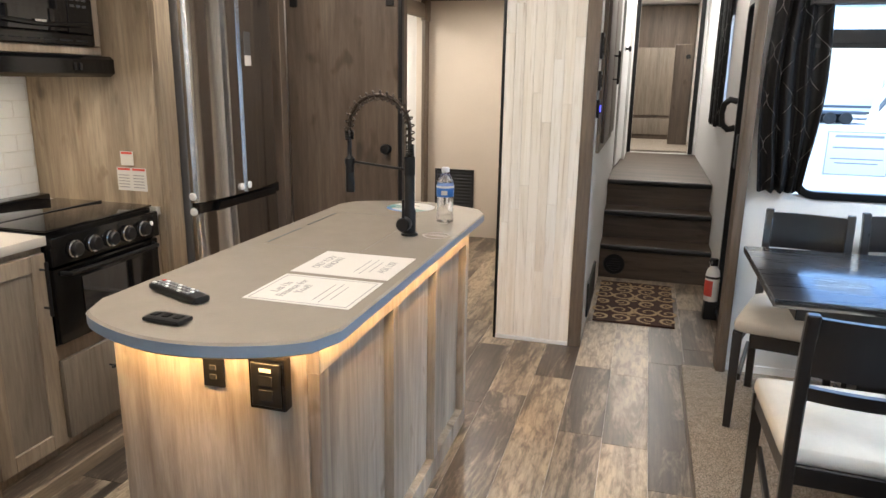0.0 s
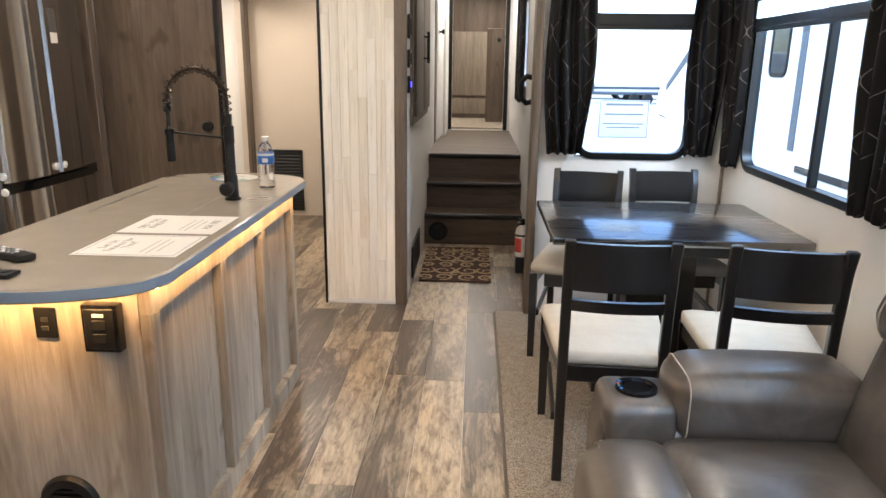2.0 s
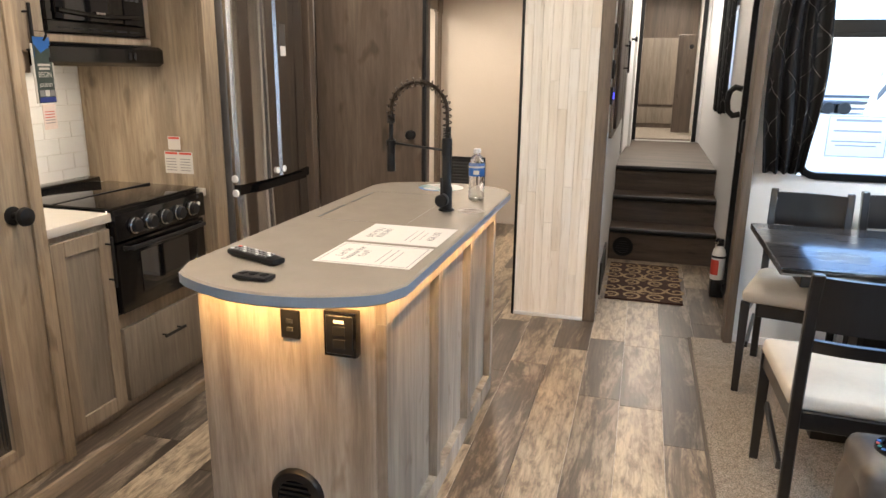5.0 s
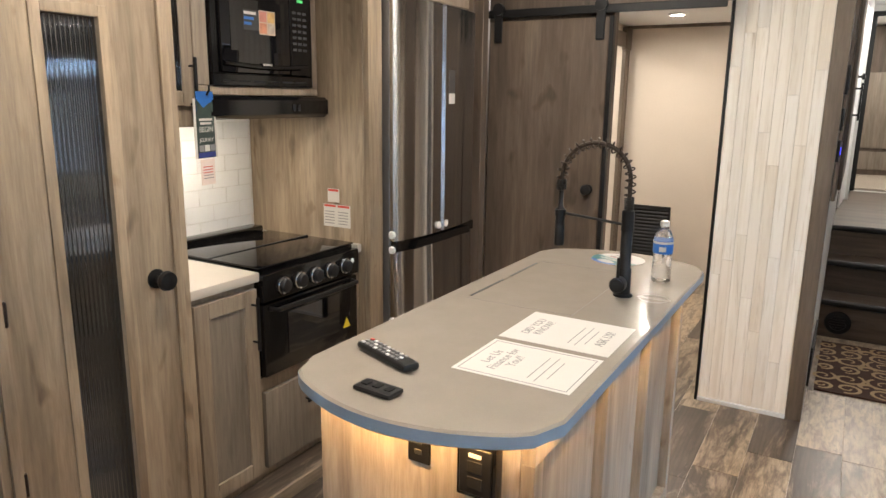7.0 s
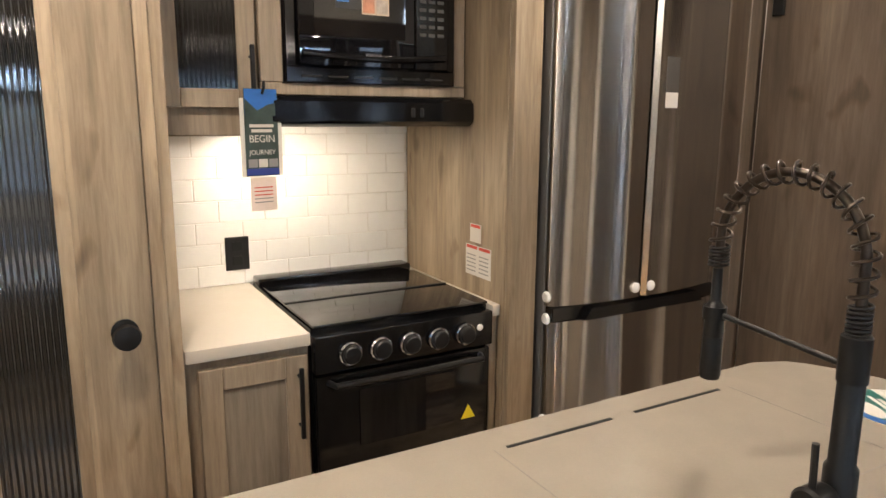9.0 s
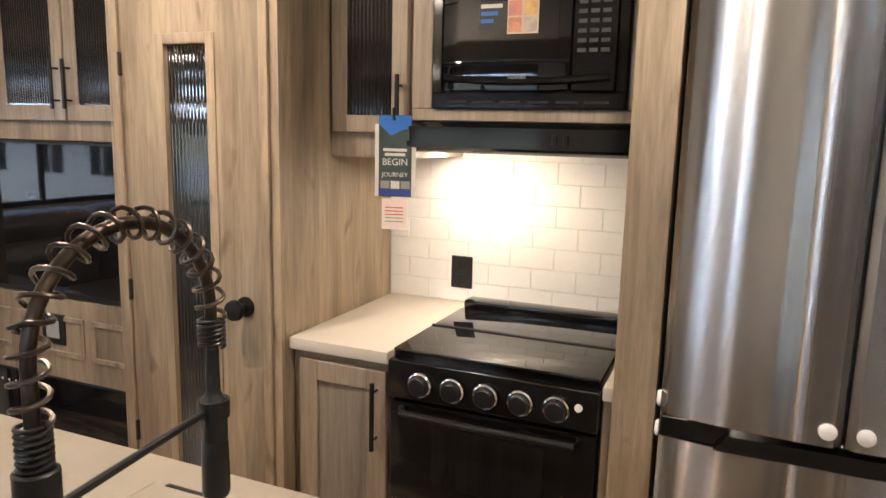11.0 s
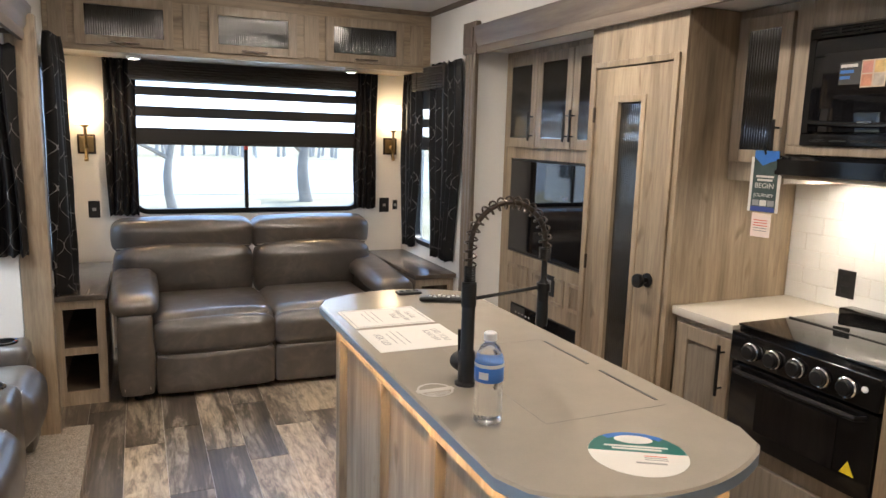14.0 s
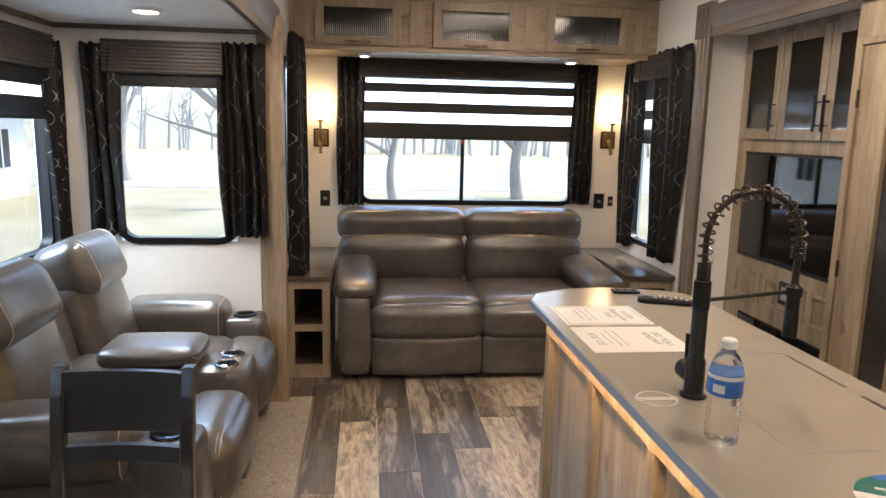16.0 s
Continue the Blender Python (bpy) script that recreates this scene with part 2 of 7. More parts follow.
def leather(name, color=(0.061, 0.051, 0.043)):
    """Pull-up leather: mottled, rubbed paler in soft patches, with a fine pebble and slack folds."""
    m, n, l, b = nodes_of(name)
    v = coords(n, l, (1, 1, 1), True)
    big = noise_tex(n, l, v, 4.0, 6, 0.65, 0.8)
    rub = noise_tex(n, l, v, 7.0, 3, 0.55, 1.6)
    fold = noise_tex(n, l, v, 5, 1.5, 0.4, 1.2)
    pebble = noise_tex(n, l, v, 420, 2, 0.5)
    c = ramp(n, l, big, ((0.3, tuple(x * 0.66 for x in color)), (0.55, color), (0.75, tuple(x * 1.7 for x in color))))
    c = mixed(n, l, c, (0.17, 0.136, 0.104), ramp(n, l, rub, ((0.50, 0.0), (0.78, 0.30))))
    l.new(c, b.inputs["Base Color"])
    l.new(ramp(n, l, rub, ((0.3, 0.30), (0.7, 0.42))), b.inputs["Roughness"])
    b.inputs["Specular IOR Level"].default_value = 0.5
    h = mixed(n, l, fold, pebble, 0.02)
    bumped(n, l, b, h, 0.16, 0.010)
    b.inputs["Coat Weight"].default_value = 0.8
    b.inputs["Coat Roughness"].default_value = 0.27
    return m


def curtain_mat(name):
    """Black satin with a fine silver lattice of wavy lines."""
    m, n, l, b = nodes_of(name)
    tc = n.new("ShaderNodeTexCoord")
    sep = n.new("ShaderNodeSeparateXYZ")
    l.new(tc.outputs["UV"], sep.inputs[0])

    def op(kind, a, c=None):
        x = n.new("ShaderNodeMath")
        x.operation = kind
        for i, s in enumerate((a, c)):
            if s is None:
                continue
            if isinstance(s, (int, float)):
                x.inputs[i].default_value = s
            else:
                l.new(s, x.inputs[i])
        return x.outputs[0]
    u, h = op("MULTIPLY", sep.outputs[0], 6.5), op("MULTIPLY", sep.outputs[1], 2 * math.pi / 0.21)
    s = op("MULTIPLY", op("SINE", h), 0.25)
    lines = []
    for k in (op("ADD", u, s), op("ADD", op("SUBTRACT", u, s), 0.5)):
        d = op("ABSOLUTE", op("SUBTRACT", op("FRACT", k), 0.5))
        lines.append(op("LESS_THAN", d, 0.012))
    line = op("MAXIMUM", *lines)
    broken = ramp(n, l, noise_tex(n, l, coords(n, l, (1, 1, 1)), 14, 2), ((0.42, 0.0), (0.52, 1.0)))
    line = op("MULTIPLY", line, broken)
    weave = noise_tex(n, l, coords(n, l, (1, 1, 1)), 300, 3)
    cloth = ramp(n, l, weave, ((0.3, (0.004, 0.0038, 0.0042)), (0.7, (0.009, 0.0085, 0.009))))
    l.new(mixed(n, l, cloth, (0.20, 0.19, 0.18), line), b.inputs["Base Color"])
    b.inputs["Roughness"].default_value = 0.5
    b.inputs["Specular IOR Level"].default_value = 0.2
    b.inputs["Sheen Weight"].default_value = 0.0
    bumped(n, l, b, weave, 0.15, 0.001)
    return m


def glass_mat(name, tint=(1, 1, 1), rough=0.0, blend=0.12, most=0.35):
    m, n, l, b = nodes_of(name)
    clear, shine, mix = n.new("ShaderNodeBsdfTransparent"), n.new("ShaderNodeBsdfGlossy"), n.new("ShaderNodeMixShader")
    lw, sc = n.new("ShaderNodeLayerWeight"), n.new("ShaderNodeMath")
    lw.inputs["Blend"].default_value = blend
    sc.operation, sc.inputs[1].default_value = "MULTIPLY", most
    l.new(lw.outputs["Facing"], sc.inputs[0])
    clear.inputs[0].default_value = (*tint, 1)
    shine.inputs["Roughness"].default_value = rough
    l.new(sc.outputs[0], mix.inputs[0])
    l.new(clear.outputs[0], mix.inputs[1])
    l.new(shine.outputs[0], mix.inputs[2])
    l.new(mix.outputs[0], n["Material Output"].inputs[0])
    return m


def real_glass(name, color=(1, 1, 1), rough=0.0, ior=1.45):
    m, n, l, b = nodes_of(name)
    b.inputs["Base Color"].default_value = (*color, 1)
    b.inputs["Transmission Weight"].default_value = 1.0
    b.inputs["Roughness"].default_value = rough
    b.inputs["IOR"].default_value = ior
    return m


def water_glass(name):
    """Thin clear plastic full of water: part refracted, part straight through."""
    m, n, l, b = nodes_of(name)
    b.inputs["Base Color"].default_value = (0.97, 0.985, 1, 1)
    b.inputs["Transmission Weight"].default_value, b.inputs["Roughness"].default_value, b.inputs["IOR"].default_value = 1.0, 0.02, 1.33
    clear, mix = n.new("ShaderNodeBsdfTransparent"), n.new("ShaderNodeMixShader")
    mix.inputs[0].default_value = 0.2
    l.new(b.outputs[0], mix.inputs[1])
    l.new(clear.outputs[0], mix.inputs[2])
    l.new(mix.outputs[0], n["Material Output"].inputs[0])
    return m


def glow(name, color, strength):
    m, n, l, b = nodes_of(name)
    b.inputs["Base Color"].default_value = (*color, 1)
    b.inputs["Emission Color"].default_value = (*color, 1)
    b.inputs["Emission Strength"].default_value = strength
    return m


M_PLANK = floor_wood("weathered_plank")
M_WASHED = washed_wood("whitewashed_board")
M_WOOD = wood("greige_wood", (0.175, 0.130, 0.086), (0.31, 0.24, 0.166), (0.43, 0.345, 0.248), strips=0.14)
M_WOODX = wood("greige_wood_across", (0.175, 0.130, 0.086), (0.31, 0.24, 0.166), (0.43, 0.345, 0.248), "x")
M_WOODY = wood("greige_wood_along", (0.19, 0.145, 0.10), (0.33, 0.262, 0.19), (0.46, 0.375, 0.28), "y")
M_CAB = wood("cabinet_wood", (0.20, 0.155, 0.11), (0.295, 0.235, 0.172), (0.38, 0.305, 0.23), knots=False)
M_CABPANEL = wood("cabinet_panel_wood", (0.155, 0.128, 0.10), (0.225, 0.19, 0.15), (0.28, 0.24, 0.19), knots=False)
M_ISLAND = wood("island_wood", (0.215, 0.18, 0.143), (0.39, 0.34, 0.28), (0.55, 0.495, 0.425), strips=0.12)
M_DARKWOOD = wood("brown_wood", (0.066, 0.047, 0.034), (0.110, 0.081, 0.059), (0.158, 0.121, 0.090), strips=0.13)
M_STEPWOOD = wood("step_wood", (0.055, 0.039, 0.029), (0.095, 0.068, 0.050), (0.145, 0.106, 0.08), "x")
M_TRIM = wood("trim_wood", (0.085, 0.063, 0.045), (0.14, 0.107, 0.08), (0.20, 0.158, 0.12), knots=False)
M_TRIMY = wood("trim_wood_along", (0.085, 0.063, 0.045), (0.14, 0.107, 0.08), (0.20, 0.158, 0.12), "y", knots=False)
M_ESPRESSO = wood("espresso_wood", (0.006, 0.005, 0.005), (0.008, 0.0068, 0.0066), (0.011, 0.009, 0.0085), rough=0.3, knots=False, grain=0.015)
M_ESPRESSOX = wood("espresso_wood_across", (0.006, 0.005, 0.005), (0.010, 0.008, 0.008), (0.020, 0.016, 0.015), "x", rough=0.28, knots=False, grain=0.06)
for m_ in (M_ESPRESSOX, M_ESPRESSO):
    lac = m_.node_tree.nodes["Principled BSDF"]
    lac.inputs["Coat Weight"].default_value = 1.0 if m_ is M_ESPRESSOX else 0.6
    lac.inputs["Coat Roughness"].default_value = 0.13 if m_ is M_ESPRESSOX else 0.22
    lac.inputs["Coat IOR"].default_value = 2.6 if m_ is M_ESPRESSOX else 1.5
M_TABLETOP = wood("grey_brown_laminate", (0.052, 0.044, 0.038), (0.080, 0.068, 0.058), (0.11, 0.095, 0.082), "y", rough=0.24, knots=False, grain=0.05)
M_REED = wood("reeded_dark_wood", (0.028, 0.022, 0.018), (0.045, 0.036, 0.03), (0.07, 0.056, 0.046), "x", knots=False)
M_WALL = plain("wall_paper", (0.68, 0.655, 0.61), 0.6, vary=0.04, scale=25, bump=0.25)
M_WHITE = plain("white_panel", (0.74, 0.73, 0.71), 0.55, vary=0.03)
M_BEIGE = plain("beige_wall", (0.60, 0.53, 0.45), 0.55, vary=0.04, bump=0.2)
M_CEIL = plain("ceiling_panel", (0.72, 0.71, 0.69), 0.6, vary=0.02)
M_CARPET = carpet_mat("beige_carpet")
M_LEATHER = leather("grey_brown_leather")
M_STITCH = plain("stitching", (0.34, 0.30, 0.26), 0.7)
M_CURTAIN = curtain_mat("black_satin")
M_STEEL = steel("stainless_steel")
M_STEELSIDE = plain("grey_metal", (0.20, 0.20, 0.205), 0.4, metal=0.7, vary=0.05)
M_TOP = plain("taupe_solid_surface", (0.285, 0.25, 0.207), 0.17, vary=0.05, scale=60, bump=0.01)
# slab edge: blue-grey holds the sky's reflection as base colour
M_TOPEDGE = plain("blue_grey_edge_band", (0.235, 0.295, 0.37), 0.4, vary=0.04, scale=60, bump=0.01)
M_COUNTER = plain("beige_laminate", (0.47, 0.43, 0.37), 0.38, vary=0.02, scale=70, bump=0.0)
M_TILE = plain("white_glazed_tile", (0.80, 0.79, 0.77), 0.16, vary=0.03, scale=10, bump=0.02)
M_GROUT = plain("grout", (0.70, 0.67, 0.625), 0.9)
M_BLACK = plain("matt_black_metal", (0.007, 0.007, 0.0075), 0.4, metal=0.3, vary=0.2)
M_GLOSSBLACK = plain("black_enamel", (0.005, 0.005, 0.0055), 0.10, vary=0.1, bump=0.0)
M_BLACKGLASS = plain("black_glass", (0.005, 0.005, 0.006), 0.03, vary=0.1, bump=0.0, spec=0.7)
M_BLACKPLASTIC = plain("black_plastic", (0.008, 0.008, 0.0085), 0.42, vary=0.15, spec=0.35)
M_RUBBER = plain("black_rubber", (0.009, 0.009, 0.0095), 0.6, spec=0.3)
# near-black stand-in for the shade inside a cup holder
M_WELLSHADE = plain("dark_well", (0.004, 0.004, 0.004), 0.9, spec=0.05)
M_CHROME = plain("chrome", (0.72, 0.72, 0.72), 0.12, metal=1.0, vary=0.03, bump=0)
M_BRASS = plain("aged_brass", (0.33, 0.24, 0.12), 0.3, metal=1.0)
M_BRONZE = plain("dark_bronze", (0.07, 0.055, 0.045), 0.35, metal=0.9)
M_FABRIC = plain("cream_fabric", (0.50, 0.46, 0.395), 0.9, vary=0.08, scale=80, bump=0.5, spec=0.2)
M_PAPER = plain("paper", (0.56, 0.53, 0.49), 0.7, vary=0.02)
M_INK = plain("grey_ink", (0.25, 0.245, 0.24), 0.8, vary=0.05)
M_RED = plain("red_print", (0.55, 0.06, 0.04), 0.5)
M_BLUE = plain("blue_print", (0.025, 0.13, 0.42), 0.35)
M_NAVY = plain("navy_print", (0.02, 0.05, 0.14), 0.35)
M_GREEN = plain("teal_print", (0.015, 0.13, 0.115), 0.3)
M_PINK = plain("pale_print", (0.70, 0.58, 0.52), 0.6)
M_ORANGE = plain("orange_print", (0.60, 0.22, 0.09), 0.4)
M_YELLOW = plain("yellow_print", (0.75, 0.60, 0.03), 0.4)
M_DISPLAY = plain("grey_display_film", (0.16, 0.155, 0.15), 0.22, metal=0.6, vary=0.05, bump=0)
M_SMOKE = plain("smoked_ribbed_glass", (0.007, 0.0065, 0.006), 0.08, vary=0.1, bump=0.0, spec=0.5)
M_WHITEPLASTIC = plain("white_plastic", (0.75, 0.74, 0.72), 0.3, vary=0.03)
M_GLASS = glass_mat("window_glass", (0.79, 0.88, 0.96))
M_DARKGLASS = plain("dark_ribbed_glass", (0.010, 0.011, 0.012), 0.05, vary=0.1, bump=0.0, spec=1.0)
M_DARKGLASS.node_tree.nodes["Principled BSDF"].inputs["IOR"].default_value = 1.75
M_BOTTLE = water_glass("clear_plastic_and_water")
M_SHADE = glow("lit_glass_shade", (1.0, 0.76, 0.46), 3.0)
M_LENS = glow("lit_lamp_lens", (1.0, 0.9, 0.76), 14.0)
M_LED = glow("lit_strip", (1.0, 0.62, 0.22), 5.0)
M_BLUELED = glow("blue_indicator", (0.05, 0.05, 1.0), 1.5)
M_GREENLED = glow("green_digits", (0.06, 0.4, 0.1), 0.25)
def sheer_mat(name, tint=(0.9, 0.92, 0.95), clear=0.35):
    m, n, l, b = nodes_of(name)
    t, d, mix = n.new("ShaderNodeBsdfTranslucent"), n.new("ShaderNodeBsdfTransparent"), n.new("ShaderNodeMixShader")
    t.inputs[0].default_value = (*tint, 1)
    mix.inputs[0].default_value = clear
    l.new(t.outputs[0], mix.inputs[1])
    l.new(d.outputs[0], mix.inputs[2])
    l.new(mix.outputs[0], n["Material Output"].inputs[0])
    return m


M_SHEER = sheer_mat("white_sheer")

# ---- building tools ----
def box(bm, x0, x1, y0, y1, z0, z1, bevel=0.0, seg=2):
    xs, ys, zs = sorted((x0, x1)), sorted((y0, y1)), sorted((z0, z1))
    vs = [bm.verts.new((x, y, z)) for z in zs for y in ys for x in xs]
    fs = [bm.faces.new([vs[i] for i in f]) for f in ((0, 2, 3, 1), (4, 5, 7, 6), (0, 1, 5, 4), (2, 6, 7, 3), (0, 4, 6, 2), (1, 3, 7, 5))]
    if bevel:
        edges = {e for f in fs for e in f.edges}
        bmesh.ops.bevel(bm, geom=list(edges), offset=bevel, segments=seg, affect="EDGES", profile=0.6)


def ring_strip(bm, rings, closed=True, caps=True):
    n = len(rings[0])
    rows = [[bm.verts.new(p) for p in r] for r in rings]
    for a, b in zip(rows, rows[1:]):
        for i in range(n if closed else n - 1):
            j = (i + 1) % n
            bm.faces.new((a[i], a[j], b[j], b[i]))
    if caps and closed:
        bm.faces.new(list(reversed(rows[0])))
        bm.faces.new(rows[-1])


def lathe(bm, at, profile, seg=20, axis="z"):
    """A turned solid round an axis through at; profile: rows of radius and height."""
    rings = []
    for r, h in profile:
        ring = []
        for i in range(seg):
            a = 2 * math.pi * i / seg
            p = (max(r, 1e-4) * math.cos(a), max(r, 1e-4) * math.sin(a), h)
            p = {"z": p, "x": (p[2], p[0], p[1]), "y": (p[1], p[2], p[0])}[axis]
            ring.append((at[0] + p[0], at[1] + p[1], at[2] + p[2]))
        rings.append(ring)
    ring_strip(bm, rings)


def tube(bm, pts, r, seg=10, caps=True):
    pts = [Vector(p) for p in pts]
    rings, side = [], None
    for i, p in enumerate(pts):
        d = (pts[min(i + 1, len(pts) - 1)] - pts[max(i - 1, 0)]).normalized()
        if side is None:
            side = d.orthogonal().normalized()
        side = (side - d * side.dot(d)).normalized()
        up = d.cross(side)
        rad = r[i] if isinstance(r, (list, tuple)) else r
        rings.append([p + (side * math.cos(2 * math.pi * k / seg) + up * math.sin(2 * math.pi * k / seg)) * rad for k in range(seg)])
    ring_strip(bm, rings, True, caps)


def cushion(bm, c, size, r=0.04, puff=0.0, n=10, m=None, only_top=False):
    """A padded block: rounded edges, faces that swell by puff."""
    h = Vector(size) / 2
    r = min(r, min(h) * 0.98)
    tmp = bmesh.new()
    bmesh.ops.create_cube(tmp, size=2)
    bmesh.ops.subdivide_edges(tmp, edges=tmp.edges[:], cuts=n, use_grid_fill=True)
    for v in tmp.verts:
        u = v.co.copy()
        p = Vector((u.x * h.x, u.y * h.y, u.z * h.z))
        q = Vector([max(-(h[i] - r), min(h[i] - r, p[i])) for i in range(3)])
        d = p - q
        if d.length > 1e-9:
            p = q + d.normalized() * r
        for i in range(3):
            if abs(abs(u[i]) - 1) < 1e-6 and not (only_top and i != 2):
                a, b = u[(i + 1) % 3], u[(i + 2) % 3]
                p[i] += math.copysign(puff * (1 - a * a) * (1 - b * b), u[i])
        v.co = p
    tmp.transform((Matrix.Translation(c) @ m.to_4x4()) if m is not None else Matrix.Translation(c))
    me = bpy.data.meshes.new("tmp")
    tmp.to_mesh(me)
    bm.from_mesh(me)
    bpy.data.meshes.remove(me)
    tmp.free()


def turn(rx=0, ry=0, rz=0):
    return Euler([radians(a) for a in (rx, ry, rz)]).to_matrix()


def mesh_of(name, bm, material, sharp=35):
    bmesh.ops.recalc_face_normals(bm, faces=bm.faces)
    me = bpy.data.meshes.new(name)
    bm.to_mesh(me)
    bm.free()
    me.materials.append(material)
    me.shade_smooth()
    me.set_sharp_from_angle(angle=radians(sharp))
    return me


def part(name, bm, material, parent=None, label=""):
    ob = new(name, mesh_of(name, bm, material))
    if parent:
        ob.parent = parent
    return tagged(ob, label) if label else ob


def made(shape, *args, **kw):
    bm = bmesh.new()
    shape(bm, *args, **kw)
    return bm


def block(name, material, parent, *dims, bevel=0.003, label=""):
    return part(name, made(box, *dims, bevel=bevel, seg=1 if bevel < 0.004 else 2), material, parent, label)


def thing(name, label, category, at=(0, 0, 0), group="", kind=""):
    ob = tagged(new(name), label, category, group, kind)
    ob.location = at
    return ob


def structure(name, bm, material, label, category="structure"):
    return tagged(part(name, bm, material), label, category, kind="structure")


def plate(bm, axis, pos, thick, u0, u1, z0, z1, holes=()):
    """A wall on the plane axis = pos, thick towards the sign of thick, with holes (u0, u1, z0, z1) right through."""
    us = sorted({u0, u1, *[h[i] for h in holes for i in (0, 1)]})
    for a, b in zip(us, us[1:]):
        spans, z = [], z0
        for h in sorted((h for h in holes if h[0] < (a + b) / 2 < h[1]), key=lambda h: h[2]):
            spans.append((z, h[2]))
            z = h[3]
        spans.append((z, z1))
        for s, e in spans:
            if e - s > 1e-4:
                if axis == "x":
                    box(bm, pos, pos + thick, a, b, s, e)
                else:
                    box(bm, a, b, pos, pos + thick, s, e)


def split_parts(name, bm, material, parent):
    """Links each loose piece of a bmesh as a part of its own."""
    left = set(bm.faces)
    while left:
        stack, piece = [left.pop()], []
        while stack:
            f = stack.pop()
            piece.append(f)
            for e in f.edges:
                for g in e.link_faces:
                    if g in left:
                        left.remove(g)
                        stack.append(g)
        one, seen = bmesh.new(), {}
        for f in sorted(piece, key=lambda f: f.index):
            one.faces.new([seen.setdefault(v, v_) if (v_ := seen.get(v) or one.verts.new(v.co)) else None for v in f.verts])
        part(name, one, material, parent)


# ---- structure: a trailer's living room with two slide-outs ----
XL, XR, YR = -0.80, 1.62, -3.76
ZC, ZS, ZK = 2.40, 1.97, 2.07
XO, YS0, YS1 = 2.65, -2.28, 1.36
YK0, YK1, XK = -2.47, 1.30, -1.50
W_REAR = (-0.44, 1.18, 0.96, 1.90)
W_LEFT = (-3.45, -2.85, 0.74, 1.90)
W_RIGHT = (-3.45, -2.85, 0.74, 1.90)
W_END = (1.84, 2.44, 0.93, 1.82)
W_SREAR = (1.80, 2.385, 0.90, 1.80)
W_DIN = (-0.05, 1.10, 0.92, 1.80)
W_REC = (-2.12, -0.95, 0.88, 1.80)

b = bmesh.new(); plate(b, "y", YR, -0.06, XL - 0.06, XR + 0.06, 0, ZC, [W_REAR])
structure("wall_rear", b, M_WALL, "pale patterned vinyl wall behind the sofa")
b = bmesh.new()
plate(b, "x", XL, -0.06, YR, YK0 - 0.03, 0, ZC, [W_LEFT])
plate(b, "x", XL, -0.06, YK0 - 0.03, YK1 + 0.06, ZK, ZC)
structure("wall_left", b, M_WALL, "pale vinyl wall over the kitchen slide")
b = bmesh.new()
plate(b, "x", XL, -0.06, YK1 + 0.12, 2.2, 0, ZC); plate(b, "x", XL, -0.06, 2.2, 3.83, ZS + 0.02, ZC); plate(b, "x", XL, -0.06, 3.83, 3.99, 0, ZC)
structure("wall_bath_left", b, M_BEIGE, "beige wall of the side passage")
b = bmesh.new()
plate(b, "x", XR, 0.06, YR, YS0, 0, ZC, [W_RIGHT]); plate(b, "x", XR, 0.06, YS0, YS1, ZS, ZC)
structure("wall_right", b, M_WALL, "pale vinyl wall over the dining slide")
b = bmesh.new(); plate(b, "x", 1.675, 0.06, YS1 + 0.07, 8.3, 0, ZC, [(1.56, 2.28, 0.02, 1.92), (3.15, 3.7, 1.25, 1.9)])
structure("wall_hall_right", b, M_WHITE, "pale hall wall with the entry door")
# dining slide
b = bmesh.new(); plate(b, "x", XO, 0.05, YS0 - 0.05, YS1 + 0.05, -0.02, ZS + 0.05, [W_DIN, W_REC])
structure("wall_slide_outer", b, M_WALL, "pale outer wall of the dining slide")
b = bmesh.new(); plate(b, "y", YS1, 0.05, XR + 0.004, XO, -0.02, ZS + 0.05, [W_END])
structure("wall_slide_front", b, M_WALL, "pale end wall of the dining slide beside the table")
b = bmesh.new(); plate(b, "y", YS0, -0.05, XR + 0.064, XO, -0.02, ZS + 0.05, [W_SREAR])
structure("wall_slide_rear", b, M_WALL, "pale end wall of the dining slide beside the recliners")
structure("ceiling_slide", made(box, XR - 0.02, XO, YS0, YS1, ZS, ZS + 0.045), M_CEIL, "white ceiling of the dining slide", "ceiling")
# kitchen slide
b = bmesh.new(); plate(b, "x", XK, -0.05, YK0 - 0.05, YK1 + 0.05, 0, ZK + 0.05)
structure("wall_kitchen_back", b, M_WALL, "wall behind the kitchen units")
structure("wall_kitchen_rear", made(box, XK, XL - 0.002, YK0, YK0 - 0.028, 0, ZK), M_WHITE, "white end wall of the kitchen slide")
structure("wall_kitchen_front", made(box, XK, XL - 0.002, YK1, YK1 + 0.05, 0, ZK), M_DARKWOOD, "brown end wall of the kitchen slide")
structure("ceiling_kitchen", made(box, XK, XL + 0.001, YK0, YK1, ZK, ZK + 0.045), M_CEIL, "white ceiling of the kitchen slide", "ceiling")
